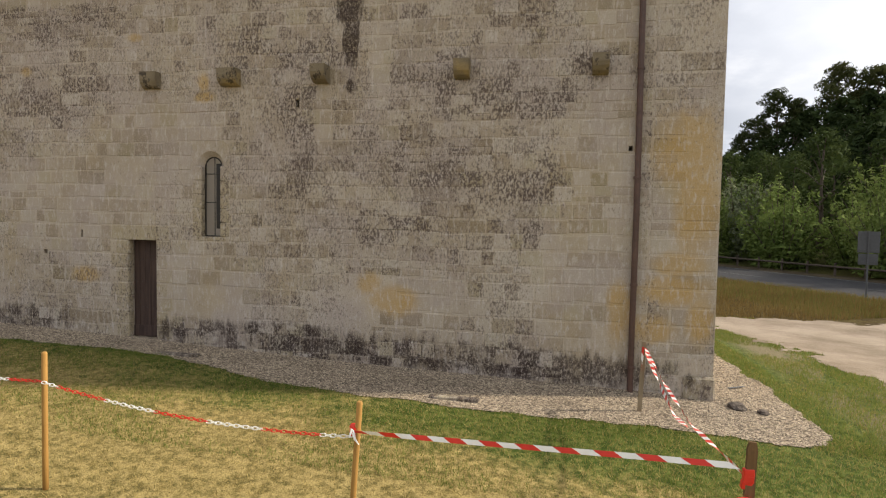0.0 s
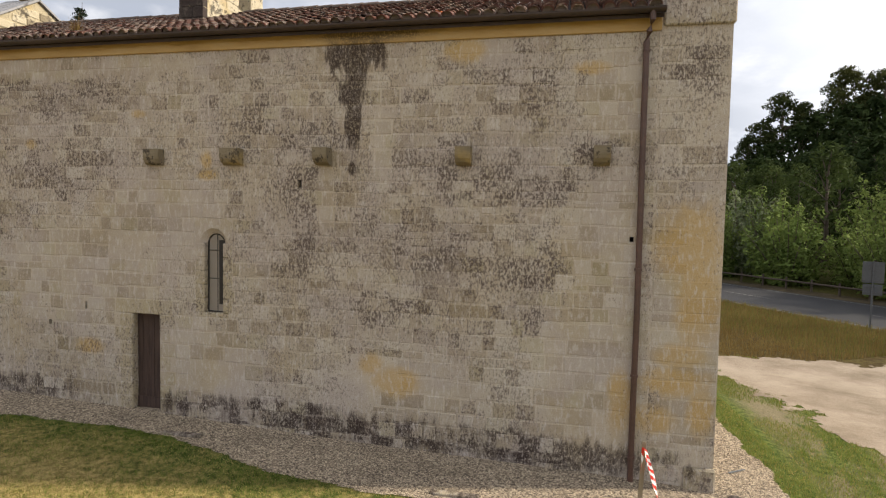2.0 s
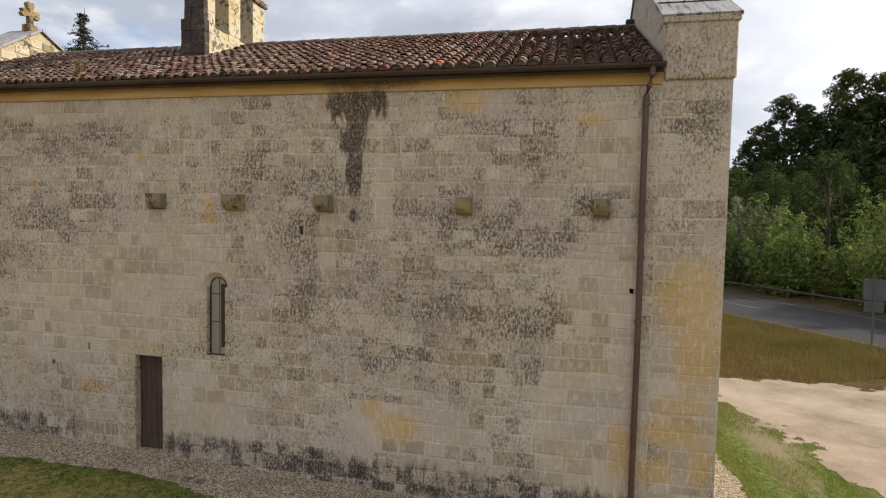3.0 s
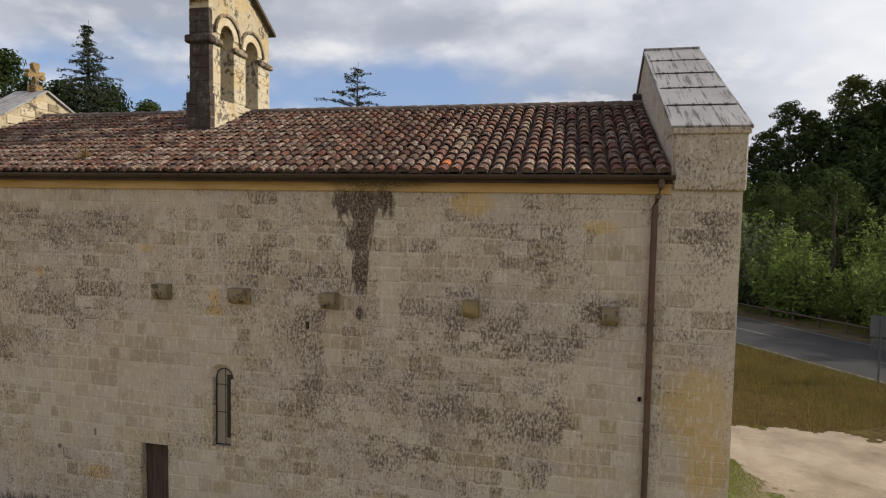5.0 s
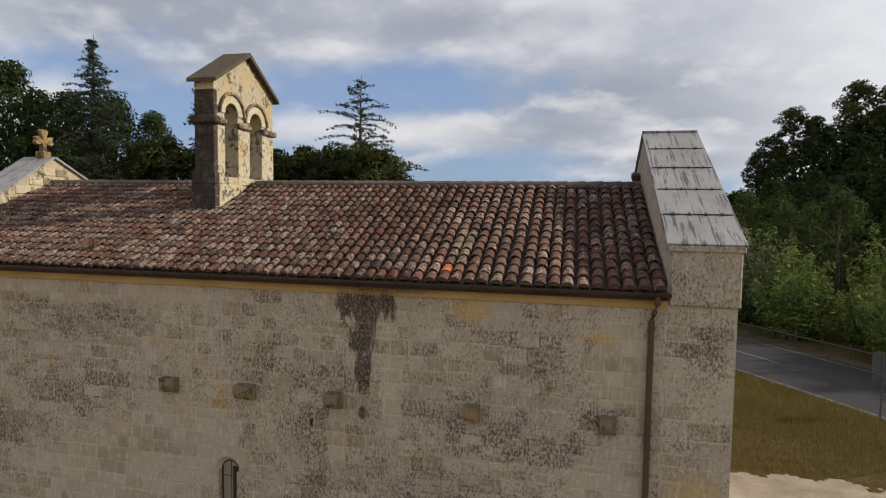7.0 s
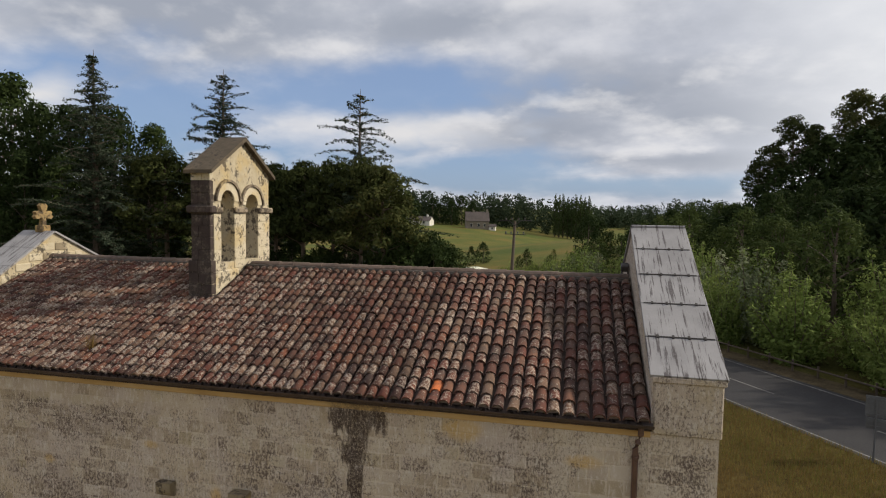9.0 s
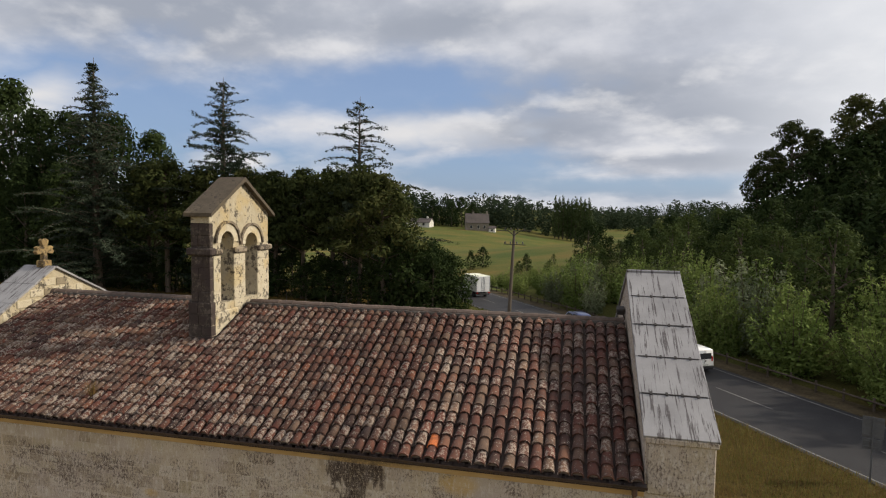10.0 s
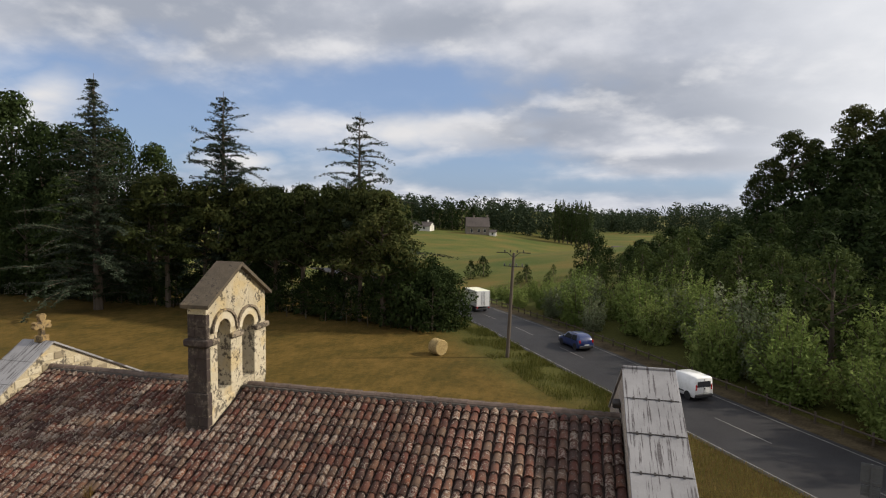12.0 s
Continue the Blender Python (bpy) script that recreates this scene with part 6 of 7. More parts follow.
for seed, x, y, h, spread, boughs, thin, label in ((1, -54.3, 55.5, 31.4, 11.5, 210, 0.95, "tall blue-green cedar rising above dark trees"), (2, -40.2, 63.0, 30.2, 13.0, 130, 1.05, "tall cedar with tiers of level branches"),
                                                  (3, -20.9, 65.2, 27.4, 14.0, 85, 0.85, "thin cedar with drooping separate branches")):
    ob = cedar_tree(label, seed, h, spread, boughs, 78, thin, 1.3 if seed < 3 else 0.35)
    ob.matrix_basis = pose(x, y, ground(x, y) - 0.1)
for x, y, h in ((-52, 62.5, 18.6), (-47, 60, 18.4), (-42, 61, 17.6), (-36.5, 62, 17.6), (-31.5, 61.5, 17.0), (-27, 60.5, 17.2), (-22.5, 60, 17.2), (-18.0, 58, 17.2), (-14.2, 56, 16.2), (-30, 67, 17), (-24, 68, 17)):
    plant(STONE_PINES[plant_rng.randrange(3)], x, y, h, 17, "trees along the meadow", 1.0)
for k in range(46):
    x = -98 + 92 * (k + plant_rng.random()) / 46
    y = float(np.interp(x, (-98, -60, -30, -16, -7), (64.5, 62.3, 60.4, 57.4, 56.6))) + plant_rng.uniform(0, 2.2)
    plant(BUSHES[k % 2], x, y, plant_rng.uniform(4.5, 8.0), 8, "bushes under the trees", 1.05)
for k in range(9):
    x = -100 + 84 * (k + plant_rng.random()) / 9
    plant(OAKS[k % 3], x, plant_rng.uniform(76, 92), plant_rng.uniform(15, 18), 20, "trees behind the wood", 1.2)
for x, y, h in ((-10.5, 55.2, 8.6), (-7.5, 56.8, 7.6), (-6.4, 57.5, 6.6), (-9.0, 59, 8.4), (-7.8, 54.9, 7.0), (-12.5, 56.5, 10.5)):
    plant(BUSHES[plant_rng.randrange(2)], x, y, h, 8, "bushes at the road bend", 0.85)

# Shrubs and trees east of the road.
for k in range(74):
    s, off = -12 + 92 * (k + plant_rng.random()) / 74, 39.6 + 9.0 * plant_rng.random() ** 1.3
    p = ALONG * s + ACROSS * off
    grey = 24 < s < 62 and plant_rng.random() < 0.45
    h = plant_rng.uniform(4.6, 7.2) + 0.16 * (off - 39)
    if s < 14:
        h += plant_rng.uniform(0.0, 2.2)
    proto = GREYS[k % 2] if grey else WILLOWS[k % 3]
    plant(proto, p.x, p.y, h, 6.5, "shrubs along the road", plant_rng.uniform(0.85, 1.25))
for k in range(46):
    s, off = -14 + 105 * (k + plant_rng.random()) / 46, plant_rng.uniform(48, 58)
    p = ALONG * s + ACROSS * off
    plant(LIGHT[k % 2], p.x, p.y, plant_rng.uniform(7.0, 10.0), 9 if k % 2 else 11, "trees above the road", 1.0)
for k in range(44):
    s, off = -26 + 112 * (k + plant_rng.random()) / 44, plant_rng.uniform(57, 84)
    p = ALONG * s + ACROSS * off
    plant(HILL[k % 2], p.x, p.y, plant_rng.uniform(9.5, 14.5) - 0.06 * max(0.0, s - 30), 15, "trees on the hill", 1.15)
for k in range(46):
    way, y = 0.265 + 0.36 * (k + plant_rng.random()) / 46, plant_rng.uniform(92, 138)
    plant(HILL[k % 2], 7.9 + way * (y + 8.9), y, plant_rng.uniform(15, 19), 15, "trees on the hill", 0.85)
for x, y, h in ((51.3, 122, 22.5), (62.6, 123, 26.5), (68.5, 122, 25.5), (44.6, 121, 14.5), (56.5, 127, 20.5), (74, 120, 26), (47.5, 125, 17.5)):
    plant(MARITIME[plant_rng.randrange(3)], x, y, h, 21, "pines on the hill", 1.0)
for x, y, h in ((47, 117, 12), (52, 116, 15), (56, 118, 17), (61, 117, 18), (66, 118, 19), (71, 117, 20), (59, 114, 15), (43, 116, 9.5)):
    plant(HILL[plant_rng.randrange(2)], x, y, h, 15, "trees under the pines", 0.95)

# Across the valley.
for x, y, h in ((10.5, 101, 8.6), (12.6, 103, 7.2), (14.5, 101, 5.0), (-0.8, 101, 3.4), (-13.5, 112, 4.0), (-11.0, 113, 4.6)):
    plant(BUSHES[plant_rng.randrange(2)], x, y, h, 8, "bushes in the valley", 0.8, "dark green bush in the meadow")
for x, y, h in ((17, 92, 10.5), (22, 95, 11), (27, 88, 13.0), (31, 93, 12.5), (24, 104, 12), (34, 99, 14), (18, 112, 9), (28, 114, 11), (38, 112, 13)):
    plant((LIGHT + HILL)[plant_rng.randrange(4)], x, y, h, 12, "trees in the valley", 1.0, "green tree at the foot of the hill")
for x, y, h in ((-74, 322, 15), (-69, 318, 12), (-61, 316, 14), (-56, 320, 17), (-50, 322, 14), (-88, 325, 16), (-82, 320, 12)):
    plant(HILL[plant_rng.randrange(2)], x, y, h, 15, "trees round the far house", 0.9, "dark tree beside the far house")
for k in range(9):
    plant(POPLAR, -2.5 + 2.3 * k + plant_rng.uniform(-0.3, 0.3), 322 + plant_rng.uniform(-2, 2), plant_rng.uniform(23, 26.5), 21, "row of poplars", 0.85)


def far_woods():
    r = np.random.RandomState(77)
    spots = []
    for k in range(1000):
        x, u = r.uniform(-270, 330), r.rand()
        y = 316 + 50 * u if x < -62 else (332 + 70 * u if x < 21 else 430 + 120 * u)
        if -62 < x < -30 and y < 330:
            continue
        tall = float(np.interp(x, (-270, -130, -95, -60, -25, 0, 20, 22, 60, 90, 110, 150, 330), (17, 17, 18.5, 17.5, 18.5, 19, 19.5, 15, 15, 21.5, 21, 18, 18))) * r.uniform(0.72, 1.06)
        for j in range(5):
            q = r.uniform(1.9, 3.6) * (1.0 if j < 4 else 0.7)
            spots.append(((x + r.uniform(-2, 2), y + r.uniform(-2, 2), ground(x, y) + tall * (0.06 + 0.225 * j)), (q, q, q * 0.95)))
    verts, faces = leaf_cloud(r, spots, 4.2, 0.95)
    tagged(raw("far_woods", verts, faces, LEAF_FAR), "dark woods along the far side of the valley", "woods", kind="stuff")


far_woods()
for proto in (*OAKS, *STONE_PINES, *MARITIME, *BUSHES, *WILLOWS, *GREYS, *HILL, *LIGHT, POPLAR):
    for o in (*proto.children_recursive, proto):
        bpy.data.objects.remove(o)

# ---- along the road ----
fence = thing("rail_fence", "dark wooden post-and-rail fence along the road", "fence")
previous = None
for k in range(62):
    s = -18 + 1.9 * k
    bend = -0.0016 * max(0.0, s - 62.0) ** 2
    p = ALONG * s + ACROSS * (37.4 + bend)
    z = ground(p.x, p.y)
    part("post", one_tube([(p.x, p.y, z - 0.3), (p.x, p.y, z + 0.82), (p.x, p.y, z + 0.86)], [0.075, 0.07, 0.05], 7), RAIL_WOOD, fence)
    here = Vector((p.x - 0.07, p.y - 0.04, z + 0.62))
    if previous is not None:
        part("rail", one_tube([previous, here], 0.062, 7), RAIL_WOOD, fence)
    previous = here

pole = thing("power_pole", "tall wooden power pole with two crossarms", "power pole", (1.97, 45.1, ground(1.97, 45.1)))
LEAN = Vector((0.42, 0.1, 10.0))
part("pole_shaft", one_tube([(0, 0, -0.6), LEAN * 0.5, LEAN], [0.19, 0.16, 0.12], 10), POLE_WOOD, pole)
arms = []
for z, w, y in ((9.9, 1.85, -0.16), (8.75, 1.75, -0.16)):
    u = LEAN * (z / 10)
    if z > 9:
        bm = one_tube([u + Vector((0, y, -0.35)), u + Vector((-0.55, y, 0.12)), u + Vector((-w / 1.15, y, 0.12))], 0.045, 6)
        tube(bm, [u + Vector((0, y, -0.35)), u + Vector((0.55, y, 0.12)), u + Vector((w / 1.15, y, 0.12))], 0.045, 6)
    else:
        bm = one_tube([u + Vector((-w / 2, y, 0)), u + Vector((w / 2 + 0.3, y, -0.05))], 0.04, 6)
    arm = part("crossarm", bm, IRON, pole)
    for dx in (-0.85, -0.3, 0.35, 0.95):
        bm = bmesh.new()
        lathe(bm, [(0.03, 0.0), (0.07, 0.05), (0.05, 0.1), (0.08, 0.15), (0.04, 0.26)], 8, Matrix.Translation(u + Vector((dx * w / 1.9, y, 0.12 if z > 9 else 0.0))))
        part("insulator", bm, SIGN_BACK if z < 9 else IRON, arm)

bale = thing("hay_bale", "round straw-coloured hay bale lying in the cut meadow", "hay bale", (-4.65, 44.4, ground(-4.65, 44.4)), turn=-38)


def straw():
    def paint(t, p):
        fine, broad = noise_of(t, p, 20.0, 5.0, 0.7, (1, 1, 0.3)), noise_of(t, p, 2.0, 3.0)
        return ramp(t, math_node(t, "ADD", math_node(t, "MULTIPLY", fine, 0.7), math_node(t, "MULTIPLY", broad, 0.3)), [(0.32, (0.16, 0.11, 0.045)), (0.52, (0.34, 0.25, 0.115)), (0.7, (0.46, 0.36, 0.19))]), fine
    return material("straw", paint, 0.95, 0.03, spec=0.1)


STRAW = straw()
bm = lathe(bmesh.new(), [(0.70, -0.62), (0.76, -0.55), (0.77, -0.2), (0.765, 0.2), (0.76, 0.55), (0.70, 0.62)], 28, pose(0, 0, 0.74, 0, 90))
for v in bm.verts:
    v.co += v.co.normalized() * 0.02 * noise.noise(v.co * 5)
part("roll", bm, STRAW, bale)
for x in (-0.4, -0.13, 0.13, 0.4):
    part("net_wrap", lathe(bmesh.new(), [(0.772, x - 0.02), (0.78, x), (0.772, x + 0.02)], 28, pose(0, 0, 0.74, 0, 90)), STRAW, bale)

road_sign = thing("road_sign", "back of two grey sign panels on a post", "road sign", (20.85, 19.1, ground(20.85, 19.1)), turn=-22)
part("post", one_box(-0.035, 0.035, -0.03, 0.03, -0.4, 3.0, bevel=0.008), SIGN_BACK, road_sign)
for z0, z1, w in ((2.05, 2.98, 0.78), (1.52, 2.0, 0.70)):
    panel = part("panel", one_box(-w / 2, w / 2, 0.035, 0.05, z0, z1, bevel=0.006), SIGN_BACK, road_sign)
    for z in (z0 + 0.12, z1 - 0.12):
        part("stiffener", one_box(-w / 2 + 0.04, w / 2 - 0.04, 0.005, 0.034, z - 0.02, z + 0.02), SIGN_BACK, panel)

gate = thing("pale_gate", "pale wooden slatted gate among dark trees", "gate", (-77.5, 63.2, ground(-77.5, 63.2)), turn=12)
GATE_WOOD = plain("pale_gate_wood", (0.42, 0.39, 0.33), 0.8, scale=6.0)
for k in range(11):
    part("slat", one_box(-1.5 + 0.28 * k, -1.30 + 0.28 * k, -0.02, 0.02, 0.1, 1.9 + 0.06 * (k % 2), bevel=0.01), GATE_WOOD, gate)
for z in (0.5, 1.5):
    part("rail", one_box(-1.55, 1.6, 0.02, 0.06, z, z + 0.12, bevel=0.008), GATE_WOOD, gate)
meadow_fence = thing("meadow_fence", "thin grey posts of a wire fence before the trees", "fence")
for k in range(20):
    x = -70 + 3.0 * k
    y = float(np.interp(x, (-98, -60, -30, -16, -7), (63.0, 60.6, 58.6, 55.6, 54.6)))
    part("post", one_tube([(x, y, ground(x, y) - 0.2), (x, y, ground(x, y) + 1.25)], [0.06, 0.05], 6), RAIL_WOOD, meadow_fence)


# ---- houses across the valley ----
ROOF_FAR = plain("far_brown_roof", (0.075, 0.062, 0.058), 0.9, scale=1.5)
WALL_FAR = plain("far_stone_wall", (0.20, 0.17, 0.135), 0.9, scale=1.0)
WHITE_WALL = plain("far_white_wall", (0.55, 0.53, 0.48), 0.9, scale=1.0)
DARK_GLASS = plain("dark_window_glass", (0.03, 0.032, 0.036), 0.15)


def house(label, x, y, length, depth, eave, ridge, wall_mat, turn, chimneys, windows):
    ob = thing("house", label, "house", (x, y, ground(x, y)), turn=turn)
    outline = [(-depth / 2, -2.0), (depth / 2, -2.0), (depth / 2, eave), (0, ridge - 0.15), (-depth / 2, eave)]
    part("wall", prism(bmesh.new(), outline, "x", -length / 2, length / 2), wall_mat, ob)
    for side in (-1, 1):
        outline = [(0, ridge), (side * (depth / 2 + 0.4), eave - 0.3), (side * (depth / 2 + 0.4), eave - 0.12), (0, ridge + 0.2)]
        part("roof", prism(bmesh.new(), outline, "x", -length / 2 - 0.3, length / 2 + 0.3), ROOF_FAR, ob)
    for cx, h in chimneys:
        part("chimney", one_box(cx - 0.45, cx + 0.45, -0.4, 0.4, ridge - 1.2, ridge + h, bevel=0.03), wall_mat, ob)
    for wx, wz, w, h in windows:
        frame_part = part("window", one_box(wx - w / 2 - 0.1, wx + w / 2 + 0.1, -depth / 2 - 0.05, -depth / 2 + 0.02, wz - 0.1, wz + h + 0.1, bevel=0.01), WHITE_WALL, ob)
        part("pane", one_box(wx - w / 2, wx + w / 2, -depth / 2 - 0.065, -depth / 2 - 0.052, wz, wz + h), DARK_GLASS, frame_part)
    return ob


house("steep-roofed stone house with two chimneys among far trees", -44.5, 305, 12.5, 8.0, 4.2, 9.0, WALL_FAR, 16, ((-2.0, 1.2), (5.5, 1.6)), ((-3.5, 1.0, 1.1, 1.7), (0.5, 1.0, 1.1, 1.7), (3.8, 1.0, 1.1, 1.7)))
house("low white house with a dark roof among far trees", -77, 303, 15, 7, 2.6, 4.6, WHITE_WALL, -6, ((5.0, 1.2),), ((-4, 0.8, 1.2, 1.3), (0, 0.4, 1.0, 1.8), (4, 0.8, 1.2, 1.3)))
house("small white outbuilding beside the stone house", -35.5, 303, 3.5, 3, 2.2, 3.2, WHITE_WALL, 0, (), ((0, 0.6, 0.9, 1.0),))
house("low grey farm shed in the far meadow", 34, 300, 14, 6, 2.0, 2.9, WALL_FAR, 4, (), ((-3, 0.5, 1.6, 1.2),))

# ---- vehicles ----
def car_paint(name, colour):
    m = bpy.data.materials.new(name)
    m.use_nodes = True
    t = m.node_tree
    b = t.nodes["Principled BSDF"]
    geometry = t.nodes.new("ShaderNodeNewGeometry")
    dust = noise_of(t, geometry.outputs["Position"], 3.0, 4.0)
    link(t, mix(t, math_node(t, "MULTIPLY", smooth(t, dust, 0.45, 0.75), 0.18), colour, (0.2, 0.18, 0.15)), b.inputs["Base Color"])
    b.inputs["Roughness"].default_value = 0.28
    b.inputs["Coat Weight"].default_value = 0.6
    return m


BLUE_PAINT, WHITE_PAINT = car_paint("dark_blue_car_paint", (0.008, 0.022, 0.105)), car_paint("white_van_paint", (0.74, 0.74, 0.73))
BLACK_PLASTIC = plain("black_plastic", (0.02, 0.02, 0.021), 0.6, vary=0.2)
TYRE = plain("tyre_rubber", (0.022, 0.021, 0.02), 0.9, vary=0.2)
RIM = plain("alloy_rim", (0.42, 0.42, 0.43), 0.35, 0.7, vary=0.15)
LAMP_RED, LAMP_CLEAR = plain("red_tail_lamp", (0.35, 0.012, 0.012), 0.2), plain("clear_lamp", (0.62, 0.62, 0.60), 0.15)
BAR_GREY = plain("plate_grey", (0.55, 0.55, 0.52), 0.5)


def wheels(ob, stations, half, radius, width=0.2):
    for y in stations:
        for side in (-1, 1):
            m = pose(side * (half - width / 2), y, radius, 0, 90 * side)
            wheel = part("wheel", lathe(bmesh.new(), [(radius * 0.62, -width / 2), (radius * 0.95, -width / 2), (radius, -width * 0.3), (radius, width * 0.3), (radius * 0.95, width / 2), (radius * 0.62, width / 2)], 20, m), TYRE, ob, "black tyre")
            bm = lathe(bmesh.new(), [(radius * 0.61, -0.02), (radius * 0.60, width * 0.42), (radius * 0.5, width * 0.46), (radius * 0.16, width * 0.36), (0.02, width * 0.40)], 20, m)
            part("rim", bm, RIM, wheel)


def loft(rings, mat_faces=None):
    """A closed body through rings of points, all alike in number."""
    bm = bmesh.new()
    rows = [[bm.verts.new(p) for p in ring] for ring in rings]
    n = len(rings[0])
    for a, b in zip(rows, rows[1:]):
        for k in range(n):
            bm.faces.new((a[k], a[(k + 1) % n], b[(k + 1) % n], b[k]))
    bm.faces.new(rows[0][::-1])
    bm.faces.new(rows[-1])
    bmesh.ops.recalc_face_normals(bm, faces=bm.faces)
    for f in bm.faces:
        f.smooth = True
    return bm


def body_ring(y, half, low, belt, top, inset):
    """A cross-section of a car: sill, bulging side, shoulder, roof."""
    left = [(-half * 0.92, y, low), (-half * 0.99, y, low + 0.14), (-half, y, (low + belt) / 2), (-half * 0.97, y, belt), (-half + inset, y, top - 0.05), (-half + inset + 0.12, y, top)]
    return left + [(-x, y2, z) for x, y2, z in left[::-1]]


def car(name, label, at, turn, paint_mat, length, half, stations, profile, glass_from, wheel_at, radius, glass_panes, rails=False):
    """A car with its nose along +y. profile: rows of (y, sill, belt, top, inset) from tail to nose."""
    ob = thing(name, label, "car", at, turn=turn)
    body = part("body", loft([body_ring(y, half * w, low, belt, top, inset) for y, w, low, belt, top, inset in profile]), paint_mat, ob)
    for f in body.data.polygons:
        f.use_smooth = True
    wheels(ob, wheel_at, half, radius)
    for y in wheel_at:
        for side in (-1, 1):
            bm = lathe(bmesh.new(), [(radius * 1.12, -0.03), (radius * 1.12, 0.012), (radius * 1.02, 0.016)], 20, pose(side * half * 0.985, y, radius + 0.02, 0, 90 * side))
            part("wheel_arch", bm, BLACK_PLASTIC, body)
    for label_part, points in glass_panes:
        bm = bmesh.new()
        bm.faces.new([bm.verts.new(p) for p in points])
        made = bmesh.ops.extrude_face_region(bm, geom=list(bm.faces))
        n = (Vector(points[1]) - Vector(points[0])).cross(Vector(points[2]) - Vector(points[0])).normalized()
        bmesh.ops.translate(bm, verts=[v for v in made["geom"] if isinstance(v, bmesh.types.BMVert)], vec=n * 0.012)
        bmesh.ops.recalc_face_normals(bm, faces=bm.faces)
        part(label_part, bm, DARK_GLASS, ob)
    return ob, body


def side_panes(half, belt, top, inset, spans):
    out = []
    for y0, y1, t0, t1 in spans:
        for side in (-1, 1):
            x0, x1 = side * (half * 0.985 + 0.004), side * (half - inset + 0.012)
            pts = [(x0, y0, belt + 0.03), (x0, y1, belt + 0.03), (x1, t1, top - 0.09), (x1, t0, top - 0.09)]
            out.append(("side_window", pts if side < 0 else pts[::-1]))
    return out


def lamps_and_bumpers(ob, half, tail, nose, z_tail, z_nose, tall=0.28, wide=0.2):
    for side in (-1, 1):
        part("tail_light", one_box(side * half * 0.80 - wide / 2, side * half * 0.80 + wide / 2, tail - 0.03, tail + 0.10, z_tail, z_tail + tall, bevel=0.03), LAMP_RED, ob)
        part("headlight", one_box(side * half * 0.72 - 0.16, side * half * 0.72 + 0.16, nose - 0.14, nose + 0.0, z_nose, z_nose + 0.16, bevel=0.04), LAMP_CLEAR, ob)
    part("bumper", one_box(-half * 0.92, half * 0.92, tail - 0.08, tail + 0.1, 0.28, 0.55, bevel=0.05), BLACK_PLASTIC, ob)
    part("bumper", one_box(-half * 0.90, half * 0.90, nose - 0.1, nose + 0.06, 0.25, 0.52, bevel=0.05), BLACK_PLASTIC, ob)
    part("plate_bar", one_box(-0.26, 0.26, tail - 0.095, tail - 0.08, 0.60, 0.70), BAR_GREY, ob)
    for side in (-1, 1):
        part("wing_mirror", one_box(side * (half + 0.1) - 0.09, side * (half + 0.1) + 0.09, 0.62, 0.74, 0.98, 1.12, bevel=0.03), BLACK_PLASTIC, ob)


def hatchback(label, at, turn, paint_mat):
    half = 0.89
    profile = [(-2.08, 0.90, 0.36, 0.80, 0.98, 0.10), (-2.02, 0.97, 0.30, 0.95, 1.12, 0.16), (-1.78, 1.0, 0.27, 0.97, 1.46, 0.20), (-1.2, 1.0, 0.24, 0.97, 1.60, 0.21), (-0.2, 1.0, 0.24, 0.96, 1.63, 0.21),
               (0.45, 1.0, 0.24, 0.95, 1.54, 0.20), (1.0, 1.0, 0.25, 0.94, 1.08, 0.12), (1.65, 0.98, 0.27, 0.86, 0.96, 0.10), (2.0, 0.90, 0.32, 0.70, 0.80, 0.08), (2.1, 0.80, 0.38, 0.60, 0.68, 0.06)]
    panes = side_panes(half, 0.96, 1.58, 0.20, ((-1.55, -0.62, -1.42, -0.62), (-0.54, 0.75, -0.54, 0.32)))
    panes.append(("rear_window", [(0.62, -2.035, 1.09), (-0.62, -2.035, 1.09), (-0.52, -1.80, 1.42), (0.52, -1.80, 1.42)]))
    panes.append(("windscreen", [(-0.70, 0.96, 1.12), (0.70, 0.96, 1.12), (0.60, 0.50, 1.50), (-0.60, 0.50, 1.50)]))
    ob, body = car("car", label, at, turn, paint_mat, 4.2, half, None, profile, None, (-1.32, 1.30), 0.33, panes)
    lamps_and_bumpers(ob, half, -2.06, 2.06, 0.82, 0.66)
    for side in (-1, 1):
        part("roof_rail", one_tube([(side * 0.60, -1.3, 1.63), (side * 0.60, 0.1, 1.655)], 0.02, 6), BLACK_PLASTIC, ob)
    return ob


ROAD_TURN = math.degrees(math.atan2(-ALONG.x, ALONG.y))


def on_road(s, off):
    p = ALONG * s + ACROSS * off
    return (p.x, p.y, ground(p.x, p.y) + 0.045)


hatchback("dark blue family car driving along the road", on_road(39.8, 33.4), ROAD_TURN, BLUE_PAINT)


